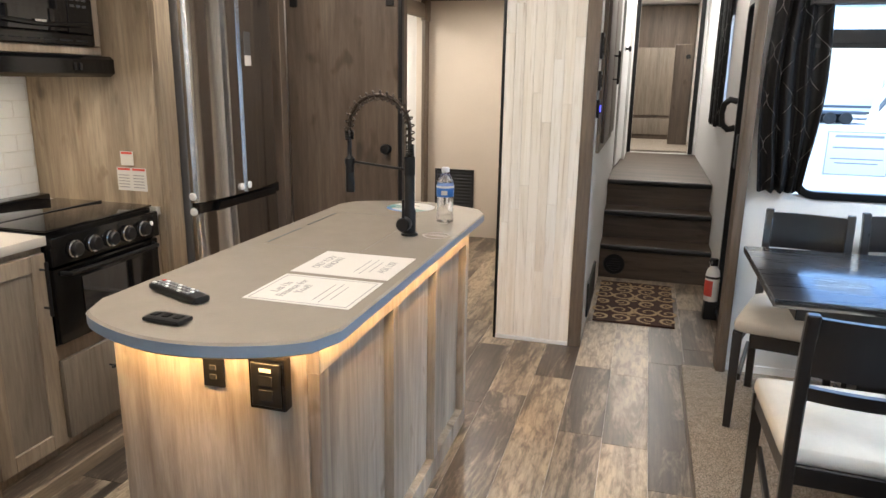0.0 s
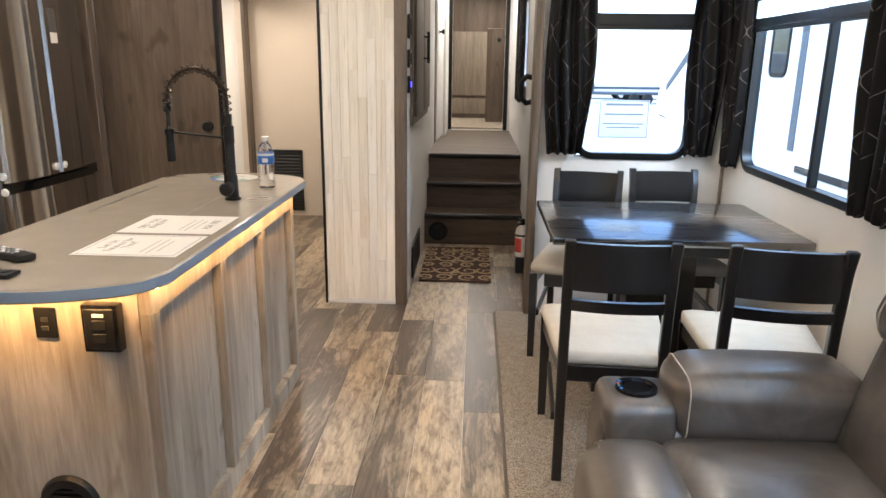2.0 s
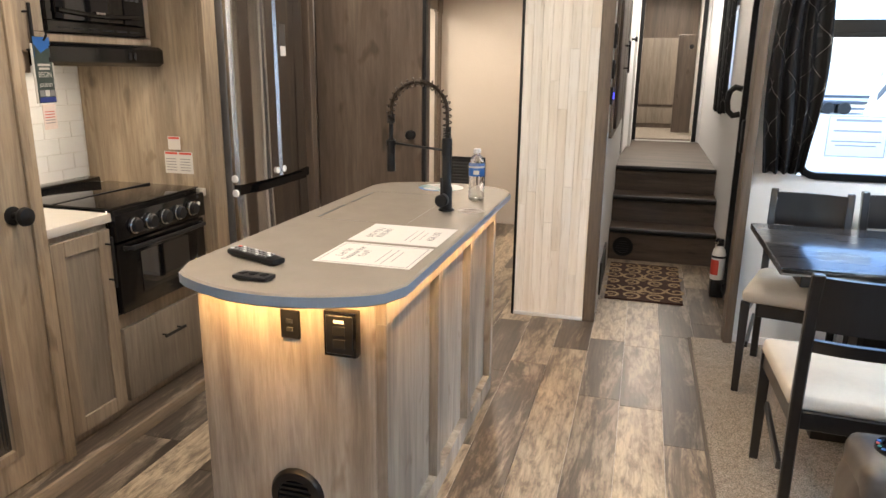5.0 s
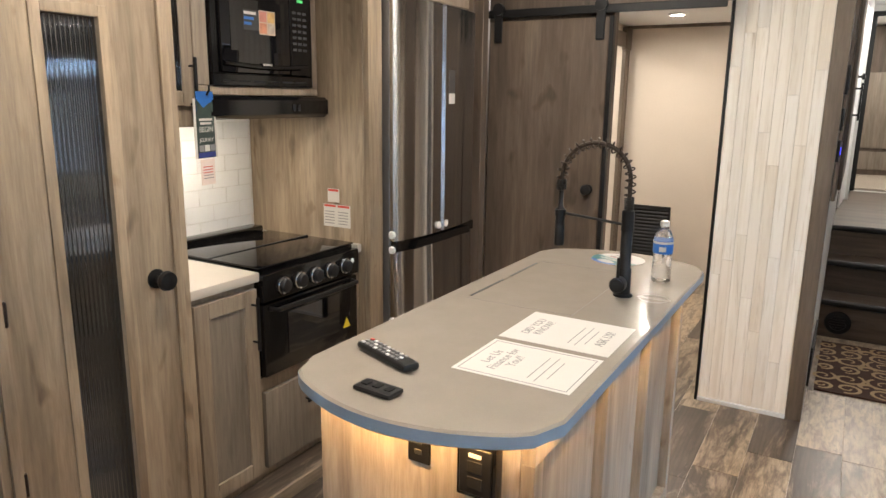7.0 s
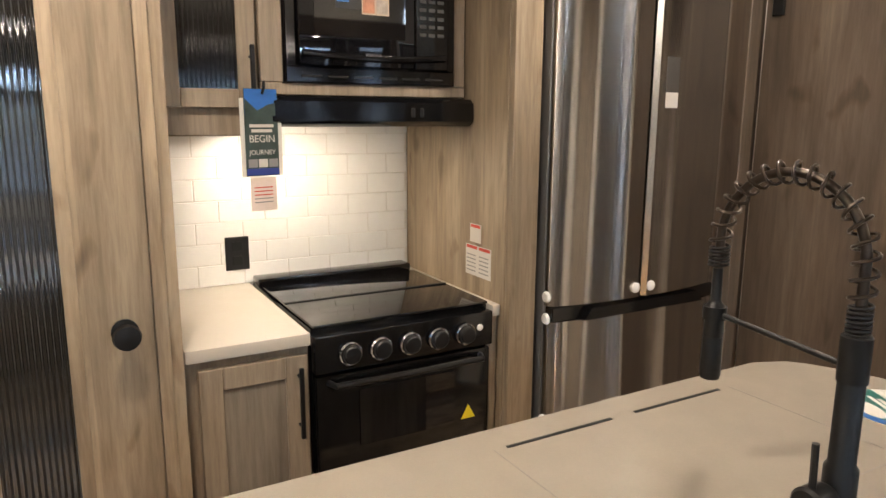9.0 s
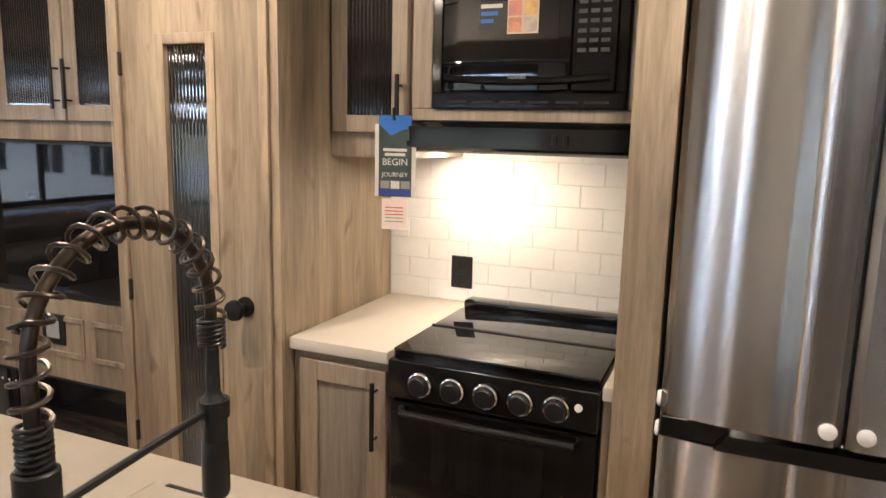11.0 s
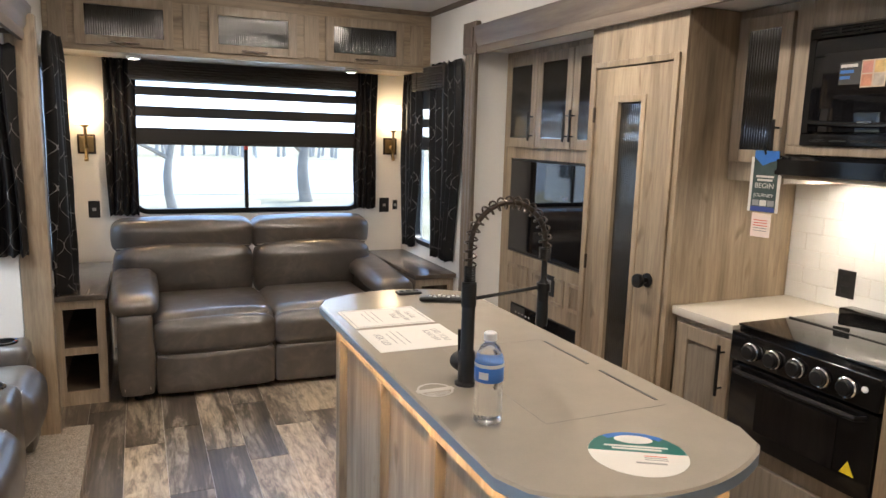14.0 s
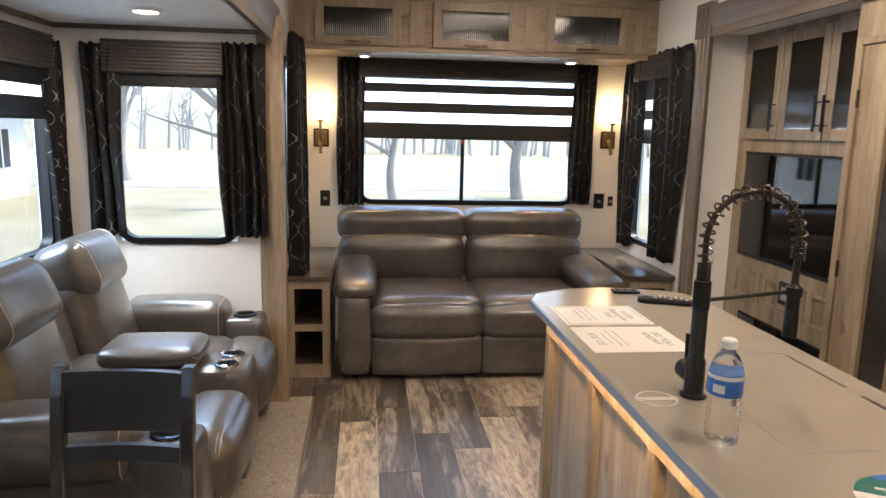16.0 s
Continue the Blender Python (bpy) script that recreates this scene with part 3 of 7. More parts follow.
# front partition, passage and stairs
b = bmesh.new(); plate(b, "y", 1.365, 0.07, XL, 0.42, 0, ZC, [(-0.12, 0.42, 0, 1.965)])
structure("wall_partition", b, M_DARKWOOD, "brown wood partition with the passage opening")
structure("wall_pillar_core", made(box, 0.424, 0.838, 1.475, 3.93, 0, ZC), M_BEIGE, "closet block between passage and stairs")
structure("wall_bath_front", made(box, XL - 0.9, 0.424, 3.93, 3.99, 0, ZC), M_BEIGE, "beige end wall of the side passage with a vent")
structure("wall_bath_slide", made(box, XL - 0.75, XL - 0.7, 1.5, 3.93, 0, ZC), M_WHITE, "pale wall beyond the passage")
structure("ceiling_bath", made(box, XL - 0.7, 0.42, 1.44, 3.93, 2.12, 2.16), M_CEIL, "white ceiling of the side passage", "ceiling")
structure("wall_hall_left", made(box, 0.842, 0.888, 1.50, 4.2, 0, ZC), M_WHITE, "pale hall wall beside the steps")
b = bmesh.new(); plate(b, "y", 5.72, 0.06, 0.40, 1.675, 0, ZC, [(1.0, 1.60, 0.68, 2.30)])
structure("wall_bedroom", b, M_WHITE, "hall end wall with the bedroom doorway")
structure("wall_hall_left_upper", made(box, 0.40, 0.46, 3.99, 8.3, 0, ZC), M_WHITE, "upper hall wall")
structure("wall_bedroom_front", made(box, 0.40, 1.735, 8.3, 8.36, 0, ZC), M_WHITE, "bedroom wall")
structure("floor_upper", made(box, 0.40, 1.675, 3.43, 5.9, 0.60, 0.676), M_STEPWOOD, "worn dark vinyl floor above the steps", "floor")
structure("floor_bedroom", made(box, 0.40, 1.675, 5.9, 8.3, 0.60, 0.69), M_CARPET, "beige bedroom carpet", "floor")
structure("ceiling", made(box, XL - 0.06, 1.735, YR - 0.06, 8.36, ZC, ZC + 0.05), M_CEIL, "white ceiling", "ceiling")
structure("subfloor", made(box, XL - 0.75, 1.73, YR, 3.98, -0.05, -0.006), M_GROUT, "subfloor under the planks", "floor")
structure("carpet_slide", made(box, 1.425, XO, -2.35, YS1, -0.004, 0.012, bevel=0.008), M_CARPET, "beige looped carpet in the dining slide", "floor")
structure("carpet_slide_edge", made(box, 1.412, 1.425, -2.35, YS1, -0.004, 0.010, bevel=0.003), M_TRIMY, "carpet edge strip", "trim")

# ---- windows, blinds, curtains ----
M_FAINT = sheer_mat("faint_print", (0.35, 0.34, 0.36), 0.45)
M_SHEET = sheer_mat("thin_paper", (0.80, 0.80, 0.80), 0.25)
def rounded(u0, u1, z0, z1, r, seg=5):
    pts = []
    for cx, cz, a0 in ((u1 - r, z1 - r, 0), (u0 + r, z1 - r, 90), (u0 + r, z0 + r, 180), (u1 - r, z0 + r, 270)):
        for i in range(seg + 1):
            a = radians(a0 + 90 * i / seg)
            pts.append((cx + r * math.cos(a), cz + r * math.sin(a)))
    return pts


def frame_ring(bm, axis, pos, u0, u1, z0, z1, wide, deep, r):
    """A window frame with rounded corners; pos is the wall's face, deep goes into the room by its sign."""
    put = (lambda u, d, z: (pos + d, u, z)) if axis == "x" else (lambda u, d, z: (u, pos + d, z))
    outer, inner = rounded(u0 - wide, u1 + wide, z0 - wide, z1 + wide, r + wide), rounded(u0, u1, z0, z1, r)
    bev = wide * 0.3
    mid = rounded(u0 - wide + bev, u1 + wide - bev, z0 - wide + bev, z1 + wide - bev, r + wide - bev)
    loops = [[put(u, -deep * 2.5, z) for u, z in outer], [put(u, deep * 0.6, z) for u, z in outer], [put(u, deep, z) for u, z in mid],
             [put(u, deep, z) for u, z in inner], [put(u, -deep * 2.5, z) for u, z in inner]]
    rows = [[bm.verts.new(p) for p in lp] for lp in loops]
    n = len(outer)
    for a, c in zip(rows, rows[1:] + rows[:1]):
        for i in range(n):
            bm.faces.new((a[i], a[(i + 1) % n], c[(i + 1) % n], c[i]))


def window(name, axis, pos, side, w, label, mullion=None, r=0.07):
    """side: +1 or -1, the way into the room."""
    u0, u1, z0, z1 = w
    top = thing(name, label, "window", kind="structure")
    part("window_frame", made(frame_ring, axis, pos, u0 + 0.02, u1 - 0.02, z0 + 0.02, z1 - 0.02, 0.035, 0.014 * side, r), M_BLACK, top, "black metal frame with rounded corners")
    d = (-0.022, -0.018)
    cuts = [u0, *([mullion] if mullion is not None else []), u1]
    for a, c in zip(cuts, cuts[1:]):
        lo, hi = sorted((pos + d[0] * side, pos + d[1] * side))
        dims = (lo, hi, a + 0.004, c - 0.004, z0 + 0.004, z1 - 0.004) if axis == "x" else (a + 0.004, c - 0.004, lo, hi, z0 + 0.004, z1 - 0.004)
        pane = block("pane", M_GLASS, top, *dims, bevel=0)
        pane.visible_shadow = False
    if mullion is not None:
        lo, hi = sorted((pos - 0.03 * side, pos + 0.006 * side))
        dims = (lo, hi, mullion - 0.013, mullion + 0.013, z0 + 0.02, z1 - 0.02) if axis == "x" else (mullion - 0.013, mullion + 0.013, lo, hi, z0 + 0.02, z1 - 0.02)
        block("mullion", M_BLACK, top, *dims)
    return top


wr = window("window_rear", "y", YR, 1, W_REAR, "wide sliding window with a black frame behind the sofa", 0.418)
window("window_left", "x", XL, 1, W_LEFT, "narrow black-framed window beside the sofa")
window("window_right", "x", XR, -1, W_RIGHT, "narrow black-framed window beside the sofa")
we = window("window_dining_end", "y", YS1, -1, W_END, "black-framed window beside the dining table")
window("window_slide_rear", "y", YS0, 1, W_SREAR, "black-framed window beside the recliners")
window("window_dining_side", "x", XO, -1, W_DIN, "black-framed sliding window over the dining table", 0.37)
window("window_recliner_side", "x", XO, -1, W_REC, "black-framed sliding window behind the recliners", -1.5)


def valance(axis, pos, side, u0, u1, z0, z1, label):
    """A box valance with a reeded front."""
    top = thing("valance", label, "valance", group="reeded valances")
    n = 9
    prof = [(0.002, z0), (0.05, z0)]
    for i in range(n):
        a, c = z0 + (z1 - z0) * i / n, z0 + (z1 - z0) * (i + 1) / n
        prof += [(0.056, a + (c - a) * 0.12), (0.064, a + (c - a) * 0.35), (0.064, a + (c - a) * 0.65), (0.056, a + (c - a) * 0.88)]
    prof += [(0.05, z1), (0.002, z1)]
    put = (lambda u, d, z: (pos + d * side, u, z)) if axis == "x" else (lambda u, d, z: (u, pos + d * side, z))
    bm = bmesh.new()
    ring_strip(bm, [[put(u, d, z) for d, z in prof] for u in (u0, u1)])
    part("front", bm, M_REED, top)
    return top


def shade(axis, pos, side, u0, u1, bands, label, bottom=True):
    """A zebra roller shade: dark bands with sheer bands between them."""
    top = thing("roller_shade", label, "roller shade", group="zebra roller shades")
    put = (lambda a, c, d, e, z0, z1: (pos + d * side, pos + e * side, a, c, z0, z1)) if axis == "x" else (lambda a, c, d, e, z0, z1: (a, c, pos + d * side, pos + e * side, z0, z1))
    for z0, z1, dark in bands:
        if dark:
            block("dark_band", M_BLACKPLASTIC, top, *put(u0, u1, 0.022, 0.0235, z0, z1), bevel=0)
        else:
            block("sheer_band", M_SHEER, top, *put(u0, u1, 0.0195, 0.0205, z0, z1), bevel=0)
    if bottom:
        z = bands[-1][0]
        block("bottom_bar", M_BLACKPLASTIC, top, *put(u0, u1, 0.018, 0.030, z - 0.022, z), bevel=0.003)
    return top


def curtain(axis, pos, side, u0, u1, z0, z1, gather0=1.0, gather1=0.8, folds=5, depth=0.028, seed=1, lean=0.0):
    """A hanging curtain with soft folds; it narrows towards gather1 of its width at the bottom."""
    rnd = random.Random(seed)
    ph = [rnd.uniform(0, 6.28) for _ in range(4)]
    nu, nz = folds * 10, 26
    bm = bmesh.new()
    uvl = bm.loops.layers.uv.new("uv")
    put = (lambda u, d, z: (pos + d * side, u, z)) if axis == "x" else (lambda u, d, z: (u, pos + d * side, z))
    grid, uvs = [], []
    mid, half = (u0 + u1) / 2, (u1 - u0) / 2
    for j in range(nz + 1):
        v = j / nz
        z = z1 + (z0 - z1) * v
        g = gather0 + (gather1 - gather0) * v ** 2 + 0.10 * math.sin(math.pi * min(1, v * 1.15))
        pinch = 1 - 0.25 * max(0, 1 - v * 14)
        row, ruv = [], []
        for i in range(nu + 1):
            s = i / nu * 2 - 1
            wob = 0.012 * math.sin(5 * v + ph[0] + 2 * s)
            a = folds * math.pi * (s + 1) + ph[1] + 0.8 * math.sin(3 * v + ph[2])
            d = 0.040 + depth * pinch * (math.sin(a) * 0.75 + 0.25 * math.sin(1.7 * a + ph[3])) * (0.7 + 0.3 * v)
            row.append(bm.verts.new(put(mid + half * g * s + wob + lean * v * v, d, z + (0.006 * math.sin(a * 1.3) if j in (0, nz) else 0))))
            ruv.append((half * 2 * 1.5 * i / nu, -v * (z1 - z0)))
        grid.append(row)
        uvs.append(ruv)
    for j in range(nz):
        for i in range(nu):
            f = bm.faces.new((grid[j][i], grid[j][i + 1], grid[j + 1][i + 1], grid[j + 1][i]))
            for lp, (a, c) in zip(f.loops, ((j, i), (j, i + 1), (j + 1, i + 1), (j + 1, i))):
                lp[uvl].uv = uvs[a][c]
    me = mesh_of("curtain", bm, M_CURTAIN, 80)
    ob = new("curtain", me)
    th = ob.modifiers.new("thickness", "SOLIDIFY")
    th.thickness = 0.004
    return tagged(ob, "black satin curtain with a silver wavy lattice, gathered beside a window", "curtain", "patterned curtains")


# rear window
valance("y", YR, 1, -0.41, 1.18, 1.86, 2.02, "dark reeded valance over the rear window")
shade("y", YR, 1, -0.42, 1.16, [(1.825, 1.885, 0), (1.762, 1.825, 1), (1.691, 1.762, 0), (1.62, 1.691, 1), (1.545, 1.62, 0), (1.452, 1.545, 1)],
      "black and sheer zebra shade half down over the rear window")
curtain("y", YR, 1, 1.14, 1.34, 0.945, 2.01, folds=4, seed=3)
curtain("y", YR, 1, -0.565, -0.385, 0.965, 2.02, folds=4, seed=4)
# windows beside the sofa
valance("x", XL, 1, -3.42, -2.85, 1.86, 2.02, "dark reeded valance over the narrow window")
shade("x", XL, 1, -3.42, -2.88, [(1.73, 1.86, 1), (1.68, 1.73, 0), (1.60, 1.66, 1), (1.54, 1.60, 0), (1.46, 1.53, 1)], "black and sheer zebra shade partly down over the narrow window")
curtain("x", XL, 1, -3.66, -3.30, 0.70, 2.02, folds=4, seed=5, gather1=0.55)
curtain("x", XL, 1, -3.09, -2.62, 0.70, 2.03, folds=5, seed=6, gather1=0.72)
curtain("x", XR, -1, -3.60, -3.30, 0.70, 2.02, folds=4, seed=7, gather1=0.6)
curtain("x", XR - 0.045, -1, -3.12, -2.58, 0.60, 2.01, folds=5, seed=8, gather1=0.55, depth=0.06)
# dining slide
valance("y", YS1, -1, 1.80, 2.48, 1.78, 1.93, "dark reeded valance over the dining window")
shade("y", YS1, -1, 1.83, 2.46, [(1.68, 1.78, 0), (1.62, 1.68, 1)], "zebra shade drawn up over the dining window")
curtain("y", YS1, -1, 1.66, 1.90, 0.945, 1.95, folds=4, seed=9, gather1=0.75, lean=-0.01)
curtain("y", YS1, -1, 2.40, 2.58, 0.945, 1.95, folds=3, seed=10, gather1=0.9)
valance("x", XO, -1, -0.10, 1.14, 1.74, 1.92, "dark reeded valance over the dining side window")
shade("x", XO, -1, -0.06, 1.10, [(1.64, 1.72, 0), (1.60, 1.64, 1)], "zebra shade drawn up over the dining side window", bottom=True)
curtain("x", XO, -1, 1.10, 1.30, 0.91, 1.95, folds=3, seed=11, gather1=0.6)
curtain("x", XO, -1, -0.36, 0.0, 0.92, 1.95, folds=5, seed=12, gather1=0.75)
valance("y", YS0, 1, 1.84, 2.41, 1.74, 1.90, "dark reeded valance over the recliner window")
shade("y", YS0, 1, 1.84, 2.40, [(1.70, 1.75, 1)], "black shade drawn up over the recliner window")
curtain("y", YS0, 1, 1.64, 1.88, 0.93, 1.90, folds=5, seed=13, gather1=0.85, lean=-0.01)
curtain("y", YS0, 1, 2.34, 2.51, 0.94, 1.88, folds=3, seed=14, gather1=0.9)
valance("x", XO, -1, -2.14, -0.93, 1.74, 1.90, "dark reeded valance over the recliner side window")
shade("x", XO, -1, -2.12, -0.95, [(1.66, 1.74, 1), (1.61, 1.66, 0), (1.53, 1.61, 1)], "black and sheer zebra shade partly down behind the recliners")
curtain("x", XO, -1, -2.24, -2.08, 0.90, 1.88, folds=3, seed=15, gather1=0.8)


# ---- island ----
def rounded_outline(x0, x1, y0, y1, bulge, r, seg=10):
    """The island top's outline: bowed ends and rounded corners."""
    pts, half, mid = [], (x1 - x0) / 2, (x0 + x1) / 2
    for ysign, yedge in ((-1, y0), (1, y1)):
        row = []
        for i in range(seg * 2 + 1):
            s = i / seg - 1
            y = yedge + ysign * bulge * (1 - s * s)
            edge = max(0.0, abs(s) * half - (half - r))
            y -= ysign * (r - math.sqrt(max(0, r * r - edge * edge)))
            row.append((mid + s * half, y))
        pts += row if ysign < 0 else row[::-1]
    return pts


def slab(bm, outline, z0, z1, bev=0.005):
    cx, cy = sum(p[0] for p in outline) / len(outline), sum(p[1] for p in outline) / len(outline)
    def ins(d):
        return [(x - d * (1 if x > cx else -1) * min(1, abs(x - cx) / 0.05), y - d * (1 if y > cy else -1) * min(1, abs(y - cy) / 0.05)) for x, y in outline]
    rings = [[(x, y, z) for x, y in o] for o, z in ((ins(bev), z0), (outline, z0 + bev), (outline, z1 - bev), (ins(bev), z1))]
    ring_strip(bm, rings)


island = thing("kitchen_island", "greige wood kitchen island with battened sides and a lit overhang", "island")
IX0, IX1, IY0, IY1 = -0.056, 0.495, -0.93, 0.43
block("body", M_ISLAND, island, IX0, IX1 - 0.03, IY0, IY1, 0.0, 0.875)
for y0, y1 in ((-0.93, -0.885), (-0.455, -0.41), (-0.03, 0.015), (0.385, 0.43)):
    block("batten", M_ISLAND, island, IX1 - 0.03, IX1, y0, y1, 0.075, 0.80, bevel=0.001)
block("bottom_rail", M_ISLAND, island, IX1 - 0.03, IX1, IY0, IY1, 0.0, 0.075, bevel=0.001)
block("top_rail", M_ISLAND, island, IX1 - 0.03, IX1, IY0, IY1, 0.80, 0.875, bevel=0.001)
block("light_strip", M_LED, island, 0.517, 0.525, -0.95, 0.50, 0.876, 0.884, bevel=0, label="warm lit strip under the top")
worktop = thing("island_worktop", "taupe solid-surface island top with bowed ends", "worktop")
top_slab = part("slab", made(slab, rounded_outline(-0.075, 0.555, -1.00, 0.49, 0.115, 0.06), 0.885, 0.92), M_TOP, worktop)
# upright faces get the blue-tinted copy, daylight put in as colour
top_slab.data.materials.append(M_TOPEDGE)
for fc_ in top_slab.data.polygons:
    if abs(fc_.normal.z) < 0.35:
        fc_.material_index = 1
bm = bmesh.new()
for y0, y1 in ((-0.286, -0.057), (0.0, 0.23)):
    box(bm, -0.004, 0.004, y0, y1, 0.9195, 0.9208)
part("finger_slot", bm, M_BLACKPLASTIC, worktop, "narrow slots along the sink covers")
M_SEAM = plain("dark_taupe_joint", (0.17, 0.148, 0.122), 0.5)
for dims in ((0.0, 0.335, -0.3115, -0.3095), (0.0, 0.335, 0.2595, 0.2615), (0.334, 0.336, -0.3095, 0.2595)):
    block("cover_joint", M_SEAM, worktop, *dims, 0.9198, 0.9204, bevel=0, label="fine joint round the sink cover")


def ribbed(bm, axis, pos, side, u0, u1, z0, z1, pitch):
    """A sheet of reeded glass with upright ribs on the side towards the room."""
    n_ = max(2, int((u1 - u0) / pitch)) * 10
    prof_ = [(u0, 0.0)] + [(u0 + (u1 - u0) * i / n_, 0.003 + pitch * 0.055 * math.sin(math.pi * 2 * (i / 10))) for i in range(n_ + 1)] + [(u1, 0.0)]
    ring_strip(bm, [[((pos + d * side, u, z) if axis == "x" else (u, pos + d * side, z)) for u, d in prof_] for z in (z0, z1)])


# ---- kitchen ----
def panel_door(parent, name, x, side, y0, y1, z0, z1, rail=0.06, centre=None, label="", handle=None):
    """A shaker door whose face lies on x, with an inset panel."""
    fr = bmesh.new()
    t = 0.02 * side
    for a in ((y0, y0 + rail, z0, z1), (y1 - rail, y1, z0, z1), (y0 + rail, y1 - rail, z0, z0 + rail), (y0 + rail, y1 - rail, z1 - rail, z1)):
        box(fr, x - t, x, a[0], a[1], a[2], a[3], bevel=0.002, seg=1)
    door = part(name, fr, M_CAB, parent, label)
    block("panel", centre or M_CABPANEL, door, x - t * 0.9, x - t * 0.4, y0 + rail - 0.004, y1 - rail + 0.004, z0 + rail - 0.004, z1 - rail + 0.004, bevel=0)
    if handle:
        bar_handle(door, x, side, *handle)
    return door


def bar_handle(parent, x, side, y, z0, z1):
    bm = bmesh.new()
    o = 0.03 * side
    box(bm, x + o - 0.005, x + o + 0.005, y - 0.006, y + 0.006, z0, z1, bevel=0.002, seg=1)
    for z in (z0 + 0.03, z1 - 0.03):
        tube(bm, [(x, y, z), (x + o, y, z)], 0.004, 8)
    part("handle", bm, M_BLACK, parent, "black bar handle")


structure("kitchen_floor_slab", made(box, XK, -0.76, YK0, YK1, -0.004, 0.045), M_PLANK, "raised floor under the kitchen units", "floor")
structure("kitchen_floor_lip", made(box, -0.76, -0.745, YK0, YK1, -0.004, 0.052, bevel=0.004), M_WOODY, "wooden lip of the kitchen slide floor", "trim")

base = thing("base_cabinet", "greige base cabinet with one door between pantry and range", "cabinet")
block("body", M_CAB, base, XK + 0.02, -0.875, -0.66, -0.335, 0.045, 0.85)
panel_door(base, "door", -0.853, 1, -0.628, -0.345, 0.085, 0.825, handle=(-0.372, 0.60, 0.80))
filler = thing("base_filler", "narrow greige filler beside the range", "cabinet")
block("body", M_CAB, filler, XK + 0.02, -0.86, 0.245, 0.272, 0.045, 0.85)
drawer = thing("drawer_unit", "greige drawer under the range", "drawer")
block("body", M_CAB, drawer, XK + 0.02, -0.885, -0.33, 0.242, 0.045, 0.455)
dr = block("drawer_front", M_CABPANEL, drawer, -0.884, -0.863, -0.315, 0.228, 0.085, 0.40, bevel=0.004)
bm = bmesh.new(); box(bm, -0.838, -0.828, -0.11, 0.03, 0.29, 0.302, bevel=0.002, seg=1)
for y in (-0.09, 0.01):
    tube(bm, [(-0.864, y, 0.296), (-0.832, y, 0.296)], 0.004, 8)
part("handle", bm, M_BLACK, dr, "black bar handle")
counter = thing("countertop", "beige laminate countertop beside the range", "countertop")
part("slab", made(box, XK, -0.845, -0.658, -0.337, 0.85, 0.885, bevel=0.005), M_COUNTER, counter)
part("side_strip", made(box, XK, -0.845, 0.245, 0.272, 0.85, 0.885, bevel=0.003), M_COUNTER, counter)

# range
rng = thing("range", "black gas range with a glass cover and five knobs", "range")
block("body", M_GLOSSBLACK, rng, XK + 0.02, -0.872, -0.33, 0.24, 0.46, 0.885)
door = part("oven_door", made(box, -0.872, -0.845, -0.325, 0.236, 0.47, 0.755, bevel=0.006), M_GLOSSBLACK, rng)
block("oven_window", M_BLACKGLASS, door, -0.8455, -0.842, -0.20, 0.11, 0.53, 0.70, bevel=0)
bm = bmesh.new(); tube(bm, [(-0.845, -0.29, 0.735), (-0.81, -0.28, 0.735), (-0.808, -0.04, 0.733), (-0.81, 0.19, 0.735), (-0.845, 0.20, 0.735)], 0.009, 10)
part("oven_handle", bm, M_BLACK, door)
panel = part("control_panel", made(box, -0.872, -0.836, -0.33, 0.24, 0.765, 0.872, bevel=0.006), M_GLOSSBLACK, rng)
for i in range(5):
    y = -0.231 + 0.0922 * i
    k = part("knob", made(lathe, (-0.836, y, 0.815), [(0.032, 0.0), (0.032, 0.006), (0.026, 0.008), (0.0255, 0.026), (0.022, 0.030), (0.0, 0.031)], 22, "x"), M_BLACKPLASTIC, panel)
    part("knob_ring", made(lathe, (-0.8355, y, 0.815), [(0.024, 0.004), (0.034, 0.004), (0.034, 0.011), (0.030, 0.014), (0.024, 0.012)], 22, "x"), M_CHROME, k, "chrome ring")
part("igniter", made(lathe, (-0.836, 0.192, 0.826), [(0.010, 0), (0.010, 0.004), (0.0, 0.006)], 14, "x"), M_WHITEPLASTIC, panel, "white igniter button")
cover = part("glass_cover", made(box, -1.36, -0.86, -0.325, 0.235, 0.889, 0.897, bevel=0.003), M_BLACKGLASS, rng, "black glass cover in two leaves")
block("hinge_line", M_BLACKPLASTIC, cover, -1.128, -1.118, -0.325, 0.235, 0.897, 0.900, bevel=0)
part("rear_vent", made(box, -1.475, -1.40, -0.33, 0.24, 0.885, 0.914, bevel=0.006), M_GLOSSBLACK, rng)
bm = bmesh.new()
vs = [bm.verts.new((-0.8440, y, z)) for y, z in ((0.135, 0.535), (0.185, 0.535), (0.16, 0.58))]
vb = [bm.verts.new((-0.8448, v.co.y, v.co.z)) for v in vs]
bm.faces.new(vs); bm.faces.new(vb[::-1])
for i in range(3):
    bm.faces.new((vs[i], vs[(i + 1) % 3], vb[(i + 1) % 3], vb[i]))
part("warning_sticker", bm, M_YELLOW, door, "yellow warning triangle")

